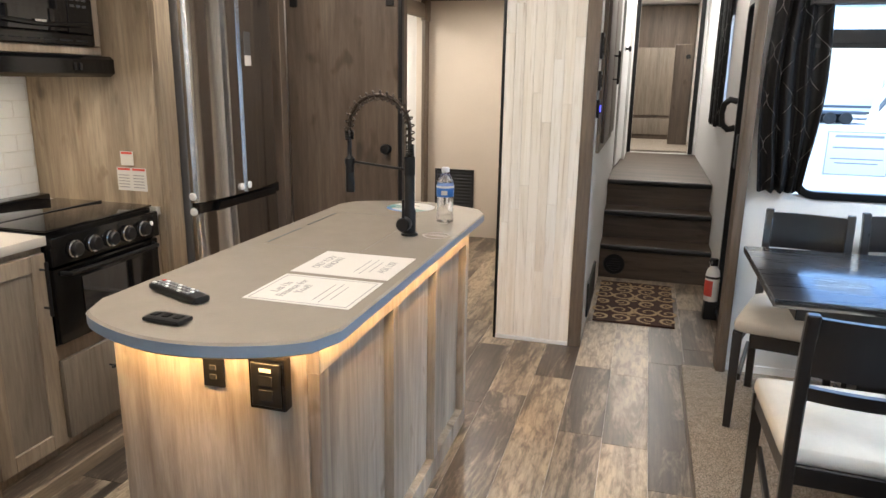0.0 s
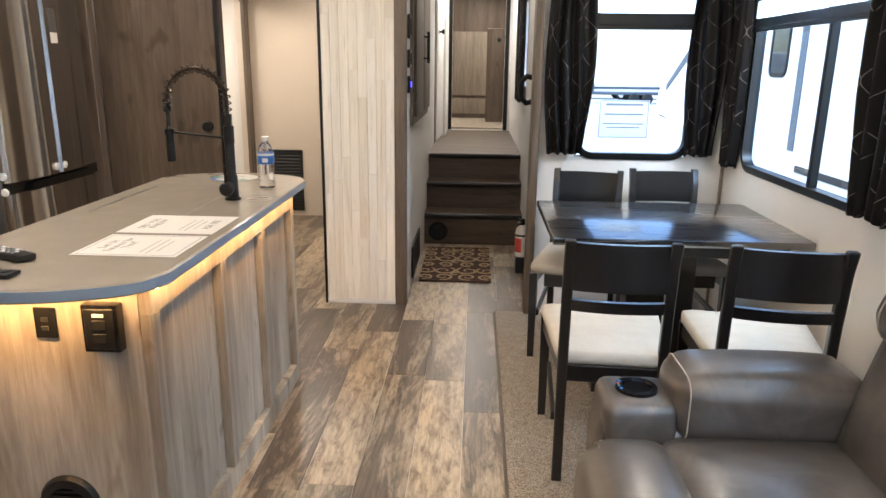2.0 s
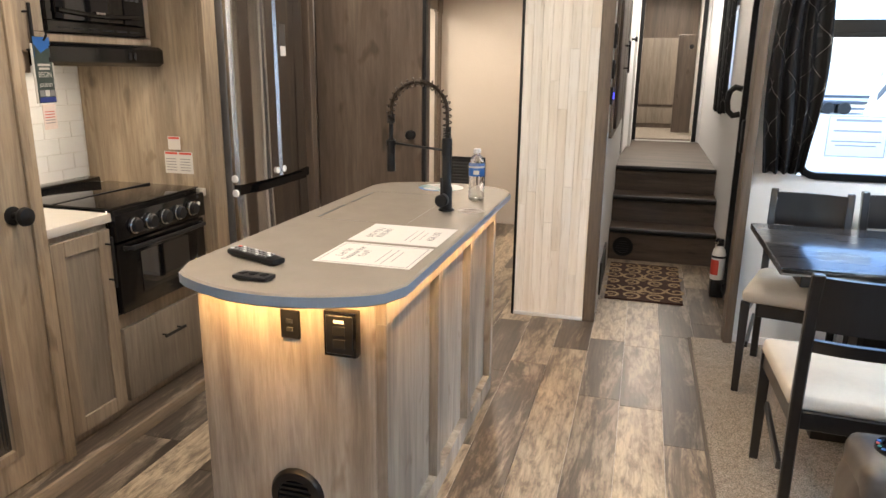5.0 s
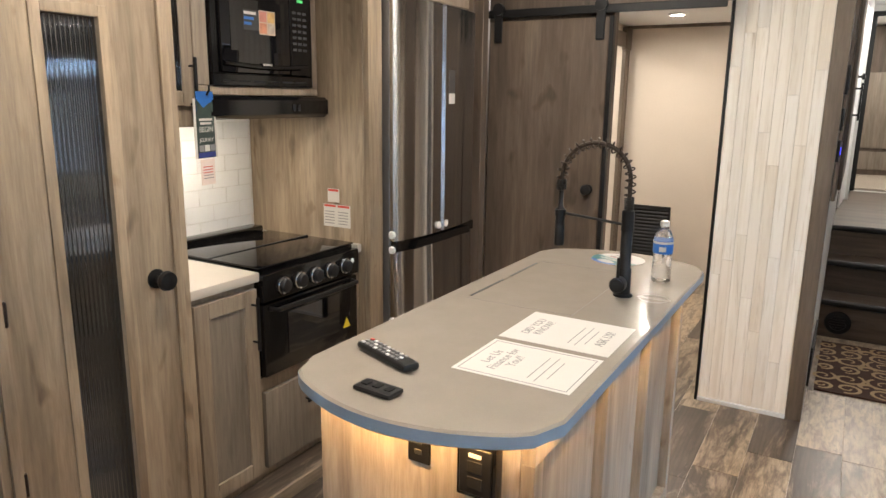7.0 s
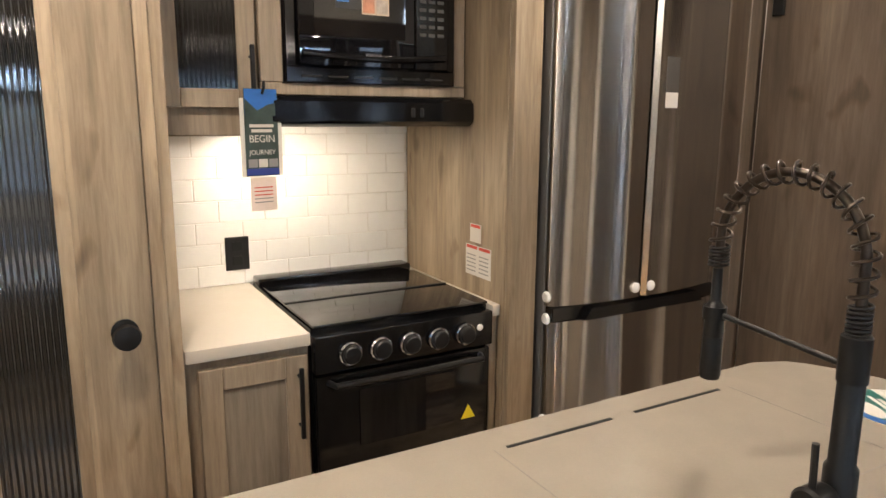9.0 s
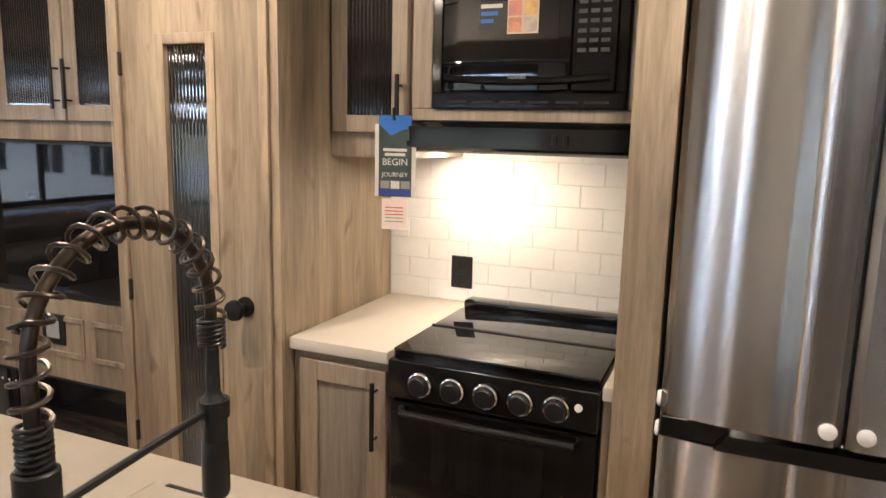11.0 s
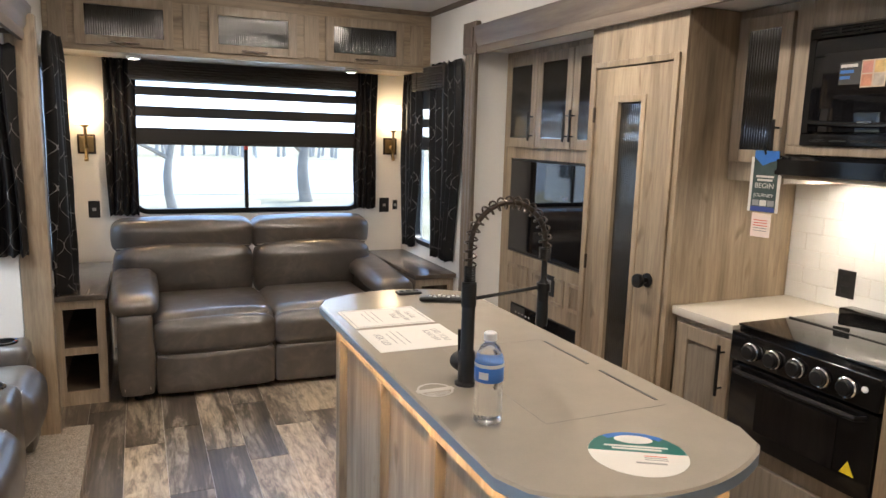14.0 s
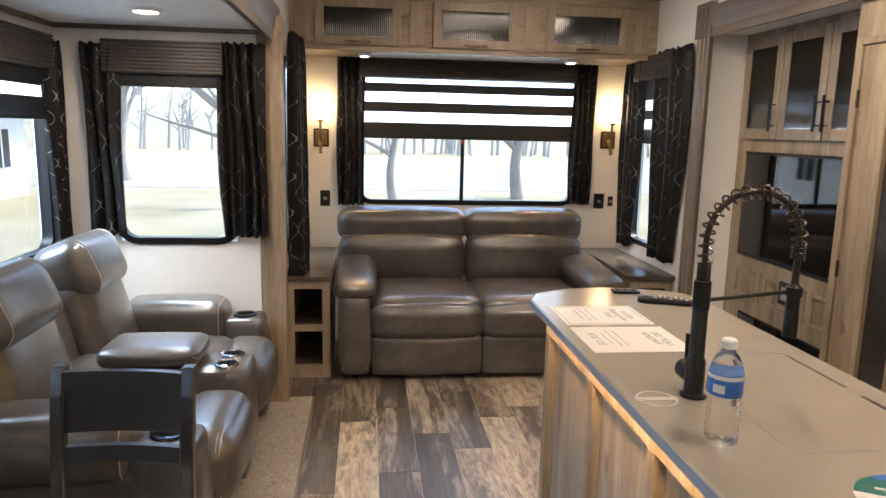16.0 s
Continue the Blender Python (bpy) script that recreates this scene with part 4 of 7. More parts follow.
# upper cabinets, microwave, hood
upper = thing("upper_cabinet", "greige wall cabinet with a ribbed glass door", "cabinet")
block("body", M_CAB, upper, XK + 0.005, -1.082, -0.662, -0.385, 1.40, ZK - 0.004)
panel_door(upper, "door", -1.06, 1, -0.645, -0.395, 1.475, 2.03, rail=0.05, centre=M_DARKGLASS, handle=(-0.412, 1.45, 1.64))
part("ribbed_glass", made(ribbed, "x", -1.0675, 1, -0.595, -0.445, 1.525, 1.98, 0.0120), M_SMOKE, upper, "dark ribbed glass")
mwcab = thing("microwave_cabinet", "greige cabinet frame round the microwave", "cabinet")
block("lower_rail", M_CAB, mwcab, XK + 0.005, -1.068, -0.383, 0.268, 1.512, 1.546)
block("stile", M_CAB, mwcab, XK + 0.005, -1.068, -0.383, -0.318, 1.546, ZK - 0.004)
block("stile", M_CAB, mwcab, XK + 0.005, -1.068, 0.226, 0.268, 1.546, ZK - 0.004)
block("upper_rail", M_CAB, mwcab, XK + 0.005, -1.068, -0.318, 0.226, 1.955, ZK - 0.004)
mw = thing("microwave", "black built-in microwave with a photo sticker", "microwave")
block("body", M_GLOSSBLACK, mw, XK + 0.05, -1.072, -0.314, 0.222, 1.548, 1.951)
bm = bmesh.new()
for a in ((-0.314, 0.222, 1.548, 1.590), (-0.314, 0.222, 1.915, 1.951), (-0.314, -0.285, 1.590, 1.915), (0.195, 0.222, 1.590, 1.915)):
    box(bm, -1.072, -1.055, a[0], a[1], a[2], a[3], bevel=0.002, seg=1)
part("trim_frame", bm, M_GLOSSBLACK, mw)
mdoor = part("door", made(cushion, (-1.058, -0.10, 1.752), (0.034, 0.36, 0.318), r=0.012, n=6), M_BLACKGLASS, mw)
block("door_window", M_BLACKGLASS, mdoor, -1.0415, -1.0395, -0.235, 0.045, 1.675, 1.86, bevel=0)
bm = bmesh.new(); tube(bm, [(-1.045, -0.27 + 0.05 * i, 1.628 - 0.010 * math.sin(i / 9 * math.pi)) for i in range(10)], 0.011, 10)
part("door_bar", bm, M_GLOSSBLACK, mdoor)
mpan = block("control_panel", M_GLOSSBLACK, mw, -1.072, -1.043, 0.082, 0.194, 1.592, 1.912)
block("clock", M_GREENLED, mpan, -1.0435, -1.0422, 0.125, 0.158, 1.880, 1.891, bevel=0, label="green digital clock")
M_KEY = plain("dark_grey_print", (0.026, 0.026, 0.026), 0.6)
for i in range(7):
    for j in range(3):
        block("button", M_KEY, mpan, -1.0435, -1.0424, 0.095 + j * 0.030, 0.117 + j * 0.030, 1.690 + i * 0.024, 1.700 + i * 0.024, bevel=0)
M_PHOTO = plain("photo_print", (0.52, 0.40, 0.30), 0.4, vary=0.2, scale=60)
M_DISHA = plain("dish_print_salmon", (0.50, 0.22, 0.13), 0.4, vary=0.4, scale=160)
M_DISHB = plain("dish_print_grey", (0.42, 0.36, 0.30), 0.4, vary=0.4, scale=160)
M_DISHC = plain("dish_print_rose", (0.48, 0.20, 0.15), 0.4, vary=0.4, scale=160)
M_DISHD = plain("dish_print_gold", (0.55, 0.36, 0.14), 0.4, vary=0.4, scale=160)
st = block("sticker", M_KEY, mw, -1.0395, -1.0385, -0.172, -0.012, 1.752, 1.824, bevel=0, label="glossy food photo sticker")
block("photo", M_PHOTO, st, -1.0385, -1.0379, -0.093, -0.008, 1.740, 1.828, bevel=0)
for dy, dz, mt in ((0.014, 0.022, M_DISHA), (0.056, 0.022, M_DISHB), (0.014, 0.064, M_DISHC), (0.056, 0.064, M_DISHD)):
    part("dish", made(cushion, (-1.0376, -0.093 + dy + 0.007, 1.740 + dz + 0.001), (0.0012, 0.036, 0.038), r=0.0005, n=2), mt, st)
for i in range(3):
    block("text_bar", M_PAPER if i == 0 else M_BLUE, st, -1.0385, -1.0378, -0.168, -0.108 - 0.012 * i, 1.808 - 0.019 * i, 1.818 - 0.019 * i, bevel=0)
for i in range(6):
    block("vent_slot", M_RUBBER, mw, -1.0555, -1.0535, -0.27 + i * 0.078, -0.21 + i * 0.078, 1.562, 1.568, bevel=0)
    for j in range(2):
        block("vent_slot", M_RUBBER, mw, -1.0555, -1.0535, -0.27 + i * 0.078, -0.205 + i * 0.078, 1.925 + j * 0.011, 1.930 + j * 0.011, bevel=0)
block("badge", M_CHROME, mw, -1.0345, -1.0335, -0.085, -0.035, 1.624, 1.632, bevel=0)
hood = thing("range_hood", "black range hood with two switches", "range hood")
bm = bmesh.new()
ring_strip(bm, [[(x, y, z) for x, z in ((XK + 0.01, 1.425), (-1.035, 1.425), (-1.012, 1.44), (-1.012, 1.495), (-1.03, 1.508), (XK + 0.01, 1.508))] for y in (-0.380, 0.268)])
part("body", bm, M_GLOSSBLACK, hood)
for y in (0.055, 0.085):
    block("switch", M_BLACKPLASTIC, hood, -1.012, -1.006, y - 0.007, y + 0.007, 1.452, 1.48)
block("lamp_lens", M_LENS, hood, -1.36, -1.24, -0.36, -0.28, 1.421, 1.4255, bevel=0, label="lit hood lamp")
# backsplash
splash = structure("backsplash", made(box, XK, XK + 0.006, -0.66, 0.272, 0.885, 1.43), M_GROUT, "white subway tile backsplash", "wall")
for i in range(8):
    y = -0.66 - (0.077 if i % 2 else 0.0)
    while y < 0.272:
        a, c = max(y + 0.001, -0.659), min(y + 0.152, 0.2715)
        if c - a > 0.01:
            block("tile", M_TILE, splash, XK + 0.006, XK + 0.0095, a, c, 0.886 + i * 0.0725, 0.886 + i * 0.0725 + 0.0705, bevel=0.0012)
        y += 0.154
outlet = thing("wall_outlet", "black double outlet on the tiles", "outlet")
block("plate", M_BLACKPLASTIC, outlet, XK + 0.0098, XK + 0.0148, -0.415, -0.335, 0.935, 1.050, bevel=0.002)
for z in (0.968, 1.018):
    block("socket", M_RUBBER, outlet, XK + 0.0148, XK + 0.0165, -0.392, -0.358, z - 0.016, z + 0.016, bevel=0.001)

# side panels of the kitchen niche
side_panel = thing("side_panel", "brown-grey wood panel between range and refrigerator", "panel")
block("board", M_WOOD, side_panel, XK + 0.004, -0.828, 0.275, 0.372, 0.045, ZK - 0.004)
block("edge_strip", M_WOOD, side_panel, -0.828, -0.80, 0.275, 0.372, 0.045, ZK - 0.004, bevel=0.004)
st = thing("warning_label", "white and red warning labels stuck on the wood panel", "label")
for x0, x1, z0, z1 in ((-1.055, -0.905, 0.945, 1.045), (-1.03, -0.965, 1.055, 1.115)):
    block("paper", M_PAPER, st, x0, x1, 0.2735, 0.2748, z0, z1, bevel=0)
for x0, x1, z in ((-1.05, -0.985, 1.038), (-0.975, -0.91, 1.038), (-1.026, -0.969, 1.108)):
    block("red_bar", M_RED, st, x0, x1, 0.2728, 0.2734, z - 0.005, z + 0.005, bevel=0)
for k in range(5):
    for x0 in (-1.048, -0.973):
        block("text_bar", M_INK, st, x0, x0 + 0.055, 0.2728, 0.2734, 0.958 + k * 0.013, 0.962 + k * 0.013, bevel=0)

# ---- refrigerator ----
fridge = thing("refrigerator", "stainless steel french door refrigerator with freezer drawers", "refrigerator")
FY0, FYM, FY1 = 0.385, 0.735, 1.105
block("body", M_STEELSIDE, fridge, XK + 0.02, -0.775, FY0, FY1, 0.05, 1.93)


def bowed_front(bm, y0, y1, z0, z1, xb, xf, bow, c0, c1, seg=14, lean=0.0):
    """A door front bowed along y between c0 and c1, with rounded side edges."""
    rings = []
    row = []
    for i in range(seg + 1):
        y = y0 + (y1 - y0) * i / seg
        s = (y - c0) / (c1 - c0) * 2 - 1
        e = min(y - y0, y1 - y)
        rr = 0.012
        dip = (rr - math.sqrt(max(0, rr * rr - (rr - e) ** 2))) if e < rr else 0
        row.append((xf + bow * (1 - s * s) - dip, y))
    row = [(xb, y0)] + row + [(xb, y1)]
    ring_strip(bm, [[(x - (lean * (z - z0) if x > xb else 0), y, z) for x, y in row] for z in (z0, z0 + 0.004, z1 - 0.004, z1)])


for name, y0, y1, z0, z1 in (("door", FY0 + 0.002, FYM - 0.004, 0.885, 1.925), ("door", FYM + 0.004, FY1 - 0.002, 0.885, 1.925)):
    part(name, made(bowed_front, y0, y1, z0, z1, -0.772, -0.745, 0.035, FY0, FY1, 24), M_STEEL, fridge)
for z0, z1 in ((0.50, 0.835), (0.09, 0.485)):
    part("freezer_drawer", made(bowed_front, FY0 + 0.002, FY1 - 0.002, z0, z1, -0.772, -0.735, 0.035, FY0, FY1, 30, 0.03), M_STEEL, fridge)
block("pocket_handle", M_GLOSSBLACK, fridge, -0.772, -0.735, FY0 + 0.004, FY1 - 0.004, 0.836, 0.884, label="black recessed grip between doors and drawer")
bm = bmesh.new()
ring_strip(bm, [[(x, y, z) for y, z in ((0.50, 0.834), (0.53, 0.870), (1.0, 0.870), (1.03, 0.834))] for x in (-0.735, -0.714)])
part("grip", bm, M_GLOSSBLACK, fridge)
for y, z in ((FYM - 0.030, 0.917), (FYM + 0.036, 0.917)):
    part("door_cap", made(lathe, (-0.711, y, z), [(0.017, 0), (0.017, 0.004), (0.012, 0.007), (0, 0.008)], 18, "x"), M_WHITEPLASTIC, fridge, "white round cap")
for z in (0.914, 0.845, 0.512):
    part("hinge_cap", made(lathe, (-0.760, FY0 + 0.0015, z), [(0.0, -0.010), (0.014, -0.009), (0.018, -0.004), (0.018, 0.0)], 16, "y"), M_WHITEPLASTIC, fridge, "white round cap")
block("display", M_DISPLAY, fridge, -0.714, -0.7095, 0.783, 0.840, 1.534, 1.642, bevel=0.001, label="grey touch display")
block("energy_label", M_PAPER, fridge, -0.714, -0.7093, 0.785, 0.838, 1.486, 1.533, bevel=0, label="white energy label")
filler = thing("filler_panel", "brown wood panel beside the refrigerator", "panel")
block("board", M_DARKWOOD, filler, XK + 0.004, -0.775, 1.135, 1.245, 0.045, ZK - 0.004)
block("edge_trim", M_TRIM, filler, -0.80, -0.772, 1.235, 1.295, 0.045, ZK - 0.004)
top_fill = thing("bridge_cabinet", "greige cabinet over the refrigerator", "cabinet")
block("body", M_CAB, top_fill, XK + 0.02, -0.80, 0.376, 1.13, 1.95, ZK - 0.004)

# ---- pantry ----
pantry = thing("pantry", "greige wood pantry with a tall ribbed glass door", "pantry")
block("side_board", M_WOOD, pantry, XK + 0.004, -0.835, -0.70, -0.664, 0.045, ZK - 0.004)
block("side_board", M_WOOD, pantry, XK + 0.004, -0.835, -1.285, -1.255, 0.045, ZK - 0.004)
bm = bmesh.new()
plate(bm, "x", -0.835, 0.015, -1.285, -0.664, 0.045, ZK - 0.004, [(-1.232, -0.722, 0.06, 1.868)])
part("front_frame", bm, M_WOOD, pantry)
bm = bmesh.new()
for a in ((-1.262, -1.232, 0.045, 1.895), (-0.722, -0.692, 0.045, 1.895), (-1.232, -0.722, 1.868, 1.895)):
    box(bm, -0.82, -0.808, a[0], a[1], a[2], a[3], bevel=0.004)
part("door_trim", bm, M_WOOD, pantry)
pdoor = part("door", made(plate, "x", -0.838, 0.02, -1.230, -0.724, 0.065, 1.864, [(-1.06, -0.905, 0.20, 1.712)]), M_WOOD, pantry)
bm = bmesh.new()
for a in ((-1.09, -1.06, 0.17, 1.742), (-0.905, -0.875, 0.17, 1.742), (-1.06, -0.905, 1.712, 1.742), (-1.06, -0.905, 0.17, 0.20)):
    box(bm, -0.820, -0.812, a[0], a[1], a[2], a[3], bevel=0.003)
part("bead", bm, M_WOOD, pdoor)
part("ribbed_glass", made(ribbed, "x", -0.834, 1, -1.06, -0.905, 0.20, 1.712, 0.0120), M_DARKGLASS, pdoor, "dark ribbed glass")
part("door_knob", made(lathe, (-0.818, -0.787, 0.965), [(0.030, 0), (0.030, 0.005), (0.012, 0.008), (0.012, 0.032), (0.026, 0.038), (0.031, 0.050), (0.028, 0.062), (0.0, 0.068)], 22, "x"), M_BLACK, pdoor, "black round knob")
for z in (0.50, 0.97, 1.66):
    block("hinge", M_BRONZE, pdoor, -0.82, -0.806, -1.236, -1.226, z - 0.035, z + 0.035)

# ---- television wall ----
TX = -1.02
tvw = thing("tv_cabinet", "greige media wall with glass-door cabinets over the television", "cabinet")
bm = bmesh.new()
plate(bm, "x", TX - 0.015, 0.015, YK0 + 0.004, -1.287, 0.045, ZK - 0.004, [(-2.37, -1.33, 0.83, 1.42), (-2.30, -1.36, 0.10, 0.51), (-2.40, -1.32, 1.52, 2.0)])
bm.faces.index_update()
split_parts("face_board", bm, M_WOOD, tvw)
for z0, z1 in ((0.60, 0.76),):
    for y0, y1 in ((-2.36, -2.10), (-2.06, -1.70), (-1.66, -1.35)):
        bm = bmesh.new()
        for a in ((y0, y1, z0, z0 + 0.02), (y0, y1, z1 - 0.02, z1), (y0, y0 + 0.02, z0 + 0.02, z1 - 0.02), (y1 - 0.02, y1, z0 + 0.02, z1 - 0.02)):
            box(bm, TX, TX + 0.008, a[0], a[1], a[2], a[3], bevel=0.002, seg=1)
        part("panel_moulding", bm, M_WOOD, tvw)
yy = [-2.43, -2.07, -1.70, -1.33]
for i in range(3):
    d = panel_door(tvw, "door", TX + 0.02, 1, yy[i] + 0.005, yy[i + 1] - 0.005, 1.49, 2.03, rail=0.055, centre=M_DARKGLASS)
    part("ribbed_glass", made(ribbed, "x", TX + 0.0125, 1, yy[i] + 0.061, yy[i + 1] - 0.061, 1.55, 1.97, 0.0120), M_SMOKE, d, "dark ribbed glass")
    bar_handle(d, TX + 0.02, 1, yy[i + 1] - 0.03 if i < 2 else yy[i] + 0.03, 1.53, 1.70)
block("niche_back", M_BLACKPLASTIC, tvw, TX - 0.20, TX - 0.18, YK0 + 0.004, -1.287, 0.045, ZK - 0.004)
tv = thing("television", "black flat television set in the media wall", "television")
block("case", M_BLACKPLASTIC, tv, TX - 0.06, TX + 0.004, -2.36, -1.335, 0.835, 1.415)
block("screen", M_BLACKGLASS, tv, TX + 0.004, TX + 0.006, -2.345, -1.35, 0.855, 1.405, bevel=0)
fire = thing("electric_fireplace", "black electric fireplace with a glass front", "fireplace")
block("case", M_BLACKPLASTIC, fire, TX - 0.15, TX - 0.002, -2.295, -1.365, 0.105, 0.505)
block("glass_front", M_BLACKGLASS, fire, TX - 0.002, TX + 0.004, -2.29, -1.37, 0.11, 0.50, bevel=0)
for i in range(5):
    part("control_dot", made(lathe, (TX + 0.004, -2.22 + i * 0.04, 0.455), [(0.006, 0), (0.006, 0.001), (0, 0.0015)], 10, "x"), M_PAPER, fire)
tvo = thing("media_outlet", "black outlet plate on the media wall", "outlet")
block("plate", M_BLACKPLASTIC, tvo, TX, TX + 0.009, -1.92, -1.80, 0.645, 0.765, bevel=0.002)
block("socket", M_INK, tvo, TX + 0.009, TX + 0.011, -1.895, -1.825, 0.67, 0.74, bevel=0.001)

# ---- dining set ----
table = thing("dining_table", "espresso wood dining table with a polished top", "table")
part("tabletop", made(box, 1.605, 2.64, 0.205, 1.005, 0.712, 0.745, bevel=0.008), M_ESPRESSOX, table)
block("apron", M_ESPRESSO, table, 1.69, 2.57, 0.27, 0.94, 0.655, 0.712)
block("pedestal", M_ESPRESSO, table, 1.98, 2.28, 0.50, 0.78, 0.04, 0.66, bevel=0.006)
block("base", M_ESPRESSO, table, 1.82, 2.45, 0.33, 0.93, 0.012, 0.05, bevel=0.006)


def dining_chair(at, rz, label):
    """A chair facing +y: the backrest stands at y = 0."""
    ch = thing("dining_chair", label, "chair", at, "chairs round the table")
    ch.rotation_euler = (0, 0, radians(rz))
    for s in (-1, 1):
        bm = bmesh.new()
        pts = [(s * 0.163, -0.02, 0.0), (s * 0.163, 0.0, 0.44), (s * 0.163, -0.010, 0.62), (s * 0.163, -0.03, 0.80), (s * 0.163, -0.052, 0.872)]
        rings = []
        for x, y, z in pts:
            w, d = 0.017, 0.016
            rings.append([(x - w, y - d, z), (x + w, y - d, z), (x + w, y + d, z), (x - w, y + d, z)])
        ring_strip(bm, rings)
        bmesh.ops.bevel(bm, geom=bm.edges[:], offset=0.004, segments=1, affect="EDGES")
        part("back_post", bm, M_ESPRESSO, ch)
        bm = bmesh.new()
        x = s * 0.205
        ring_strip(bm, [[(x - w, 0.455 - w, z), (x + w, 0.455 - w, z), (x + w, 0.455 + w, z), (x - w, 0.455 + w, z)] for w, z in ((0.015, 0.0), (0.019, 0.43))])
        part("leg", bm, M_ESPRESSO, ch)
        block("side_stretcher", M_ESPRESSO, ch, s * 0.184 - 0.008, s * 0.184 + 0.008, 0.01, 0.445, 0.21, 0.24)
        bm = bmesh.new()
        ring_strip(bm, [[(s * 0.163 - 0.011, 0.012, z), (s * 0.163 + 0.011, 0.012, z), (s * 0.205 + 0.011, 0.445, z), (s * 0.205 - 0.011, 0.445, z)] for z in (0.375, 0.43)])
        part("side_apron", bm, M_ESPRESSO, ch)
    for y in (0.0, 0.455):
        block("cross_apron", M_ESPRESSO, ch, -0.155, 0.155, y - 0.011, y + 0.011, 0.37, 0.43)
    for name, z0, z1, y0 in (("backrest", 0.70, 0.860, -0.028), ("lower_rail", 0.625, 0.665, -0.010)):
        bm = bmesh.new()
        rings = []
        for i in range(9):
            x = -0.15 + 0.30 * i / 8
            y = y0 - 0.018 * (1 - (i / 4 - 1) ** 2)
            rings.append([(x, y - 0.010, z0), (x, y + 0.010, z0), (x, y + 0.002, z1), (x, y - 0.018, z1)])
        ring_strip(bm, rings)
        part(name, bm, M_ESPRESSO, ch)
    bm = bmesh.new()
    cushion(bm, (0, 0.232, 0.455), (0.425, 0.485, 0.065), r=0.03, puff=0.012, n=10, only_top=True)
    for v in bm.verts:
        v.co.x *= 0.86 + 0.22 * (v.co.y + 0.01) / 0.485
    part("seat", bm, M_FABRIC, ch, "cream fabric seat pad")
    return ch


dining_chair((1.756, -0.345, 0.012), -4, "espresso dining chair with cream seat, backed by the recliners")
dining_chair((2.262, -0.385, 0.012), -8, "espresso wood dining chair with a cream seat beside the slide wall")
dining_chair((1.877, 1.12, 0.012), 168, "espresso wood dining chair with a cream seat under the window")
dining_chair((2.296, 1.19, 0.012), 180, "espresso wood dining chair with a cream seat in the window corner")


# ---- seating ----
def seam(name, pts, parent, r=0.0025):
    bm = bmesh.new()
    tube(bm, pts, r, 5)
    return part(name, bm, M_STITCH, parent, "pale stitched seam")


def piping(c, size, r, m, axis, off, parent, mat_, rad):
    """A cord round a padded block, in the plane across its axis at off from the middle."""
    h = [s / 2 for s in size]
    i, j, k = {"x": (1, 2, 0), "y": (0, 2, 1)}[axis]
    pts = []
    inset = 0.0
    edge = h[k] - abs(off)
    if edge < r:
        inset = r - math.sqrt(max(0, r * r - (r - edge) ** 2))
    for u, v in rounded(-h[i] + inset, h[i] - inset, -h[j] + inset, h[j] - inset, max(0.01, r - inset), 6):
        p = [0, 0, 0]
        p[i], p[j], p[k] = u, v, off
        pts.append(Vector(c) + m @ Vector(p))
    bm_ = bmesh.new()
    tube(bm_, pts + pts[:1], rad, 6)
    return part("piping", bm_, mat_, parent)


rec = thing("recliner_sofa", "grey-brown leather theatre recliners with cup holders and a centre console", "recliner")
XF, XB = 1.60, 2.58
SEATS = ((-1.31, -0.83), (-2.03, -1.59))
part("base", made(cushion, (2.12, -1.45, 0.19), (0.90, 1.46, 0.32), r=0.03, n=6), M_LEATHER, rec)
for y0, y1 in SEATS:
    c, w = (y0 + y1) / 2, y1 - y0
    part("seat", made(cushion, (2.06, c, 0.395), (0.56, w + 0.01, 0.16), r=0.05, puff=0.022, n=12), M_LEATHER, rec)
    bm = bmesh.new()
    cushion(bm, (1.70, c, 0.345), (0.26, w + 0.03, 0.26), r=0.09, puff=0.016, n=14)
    part("footrest", bm, M_LEATHER, rec)
    for dx in (0.0, 0.012):
        piping((1.70, c, 0.345), (0.262, w + 0.034, 0.264), 0.09, turn(), "x", -0.082 + dx, rec, M_STITCH, 0.0020)
    tilt = turn(0, 14, 0)
    part("back_cushion", made(cushion, (2.365, c, 0.62), (0.20, w + 0.02, 0.46), r=0.07, puff=0.03, n=12, m=tilt), M_LEATHER, rec)
    head = part("headrest", made(cushion, (2.395, c, 0.865), (0.23, w + 0.01, 0.25), r=0.07, puff=0.012, n=12, m=turn(0, 22, 0)), M_LEATHER, rec)
    for s in (-1, 1):
        piping((2.395, c, 0.865), (0.235, w + 0.01, 0.255), 0.07, turn(0, 22, 0), "y", s * (w / 2 - 0.06), head, M_STITCH, 0.003)
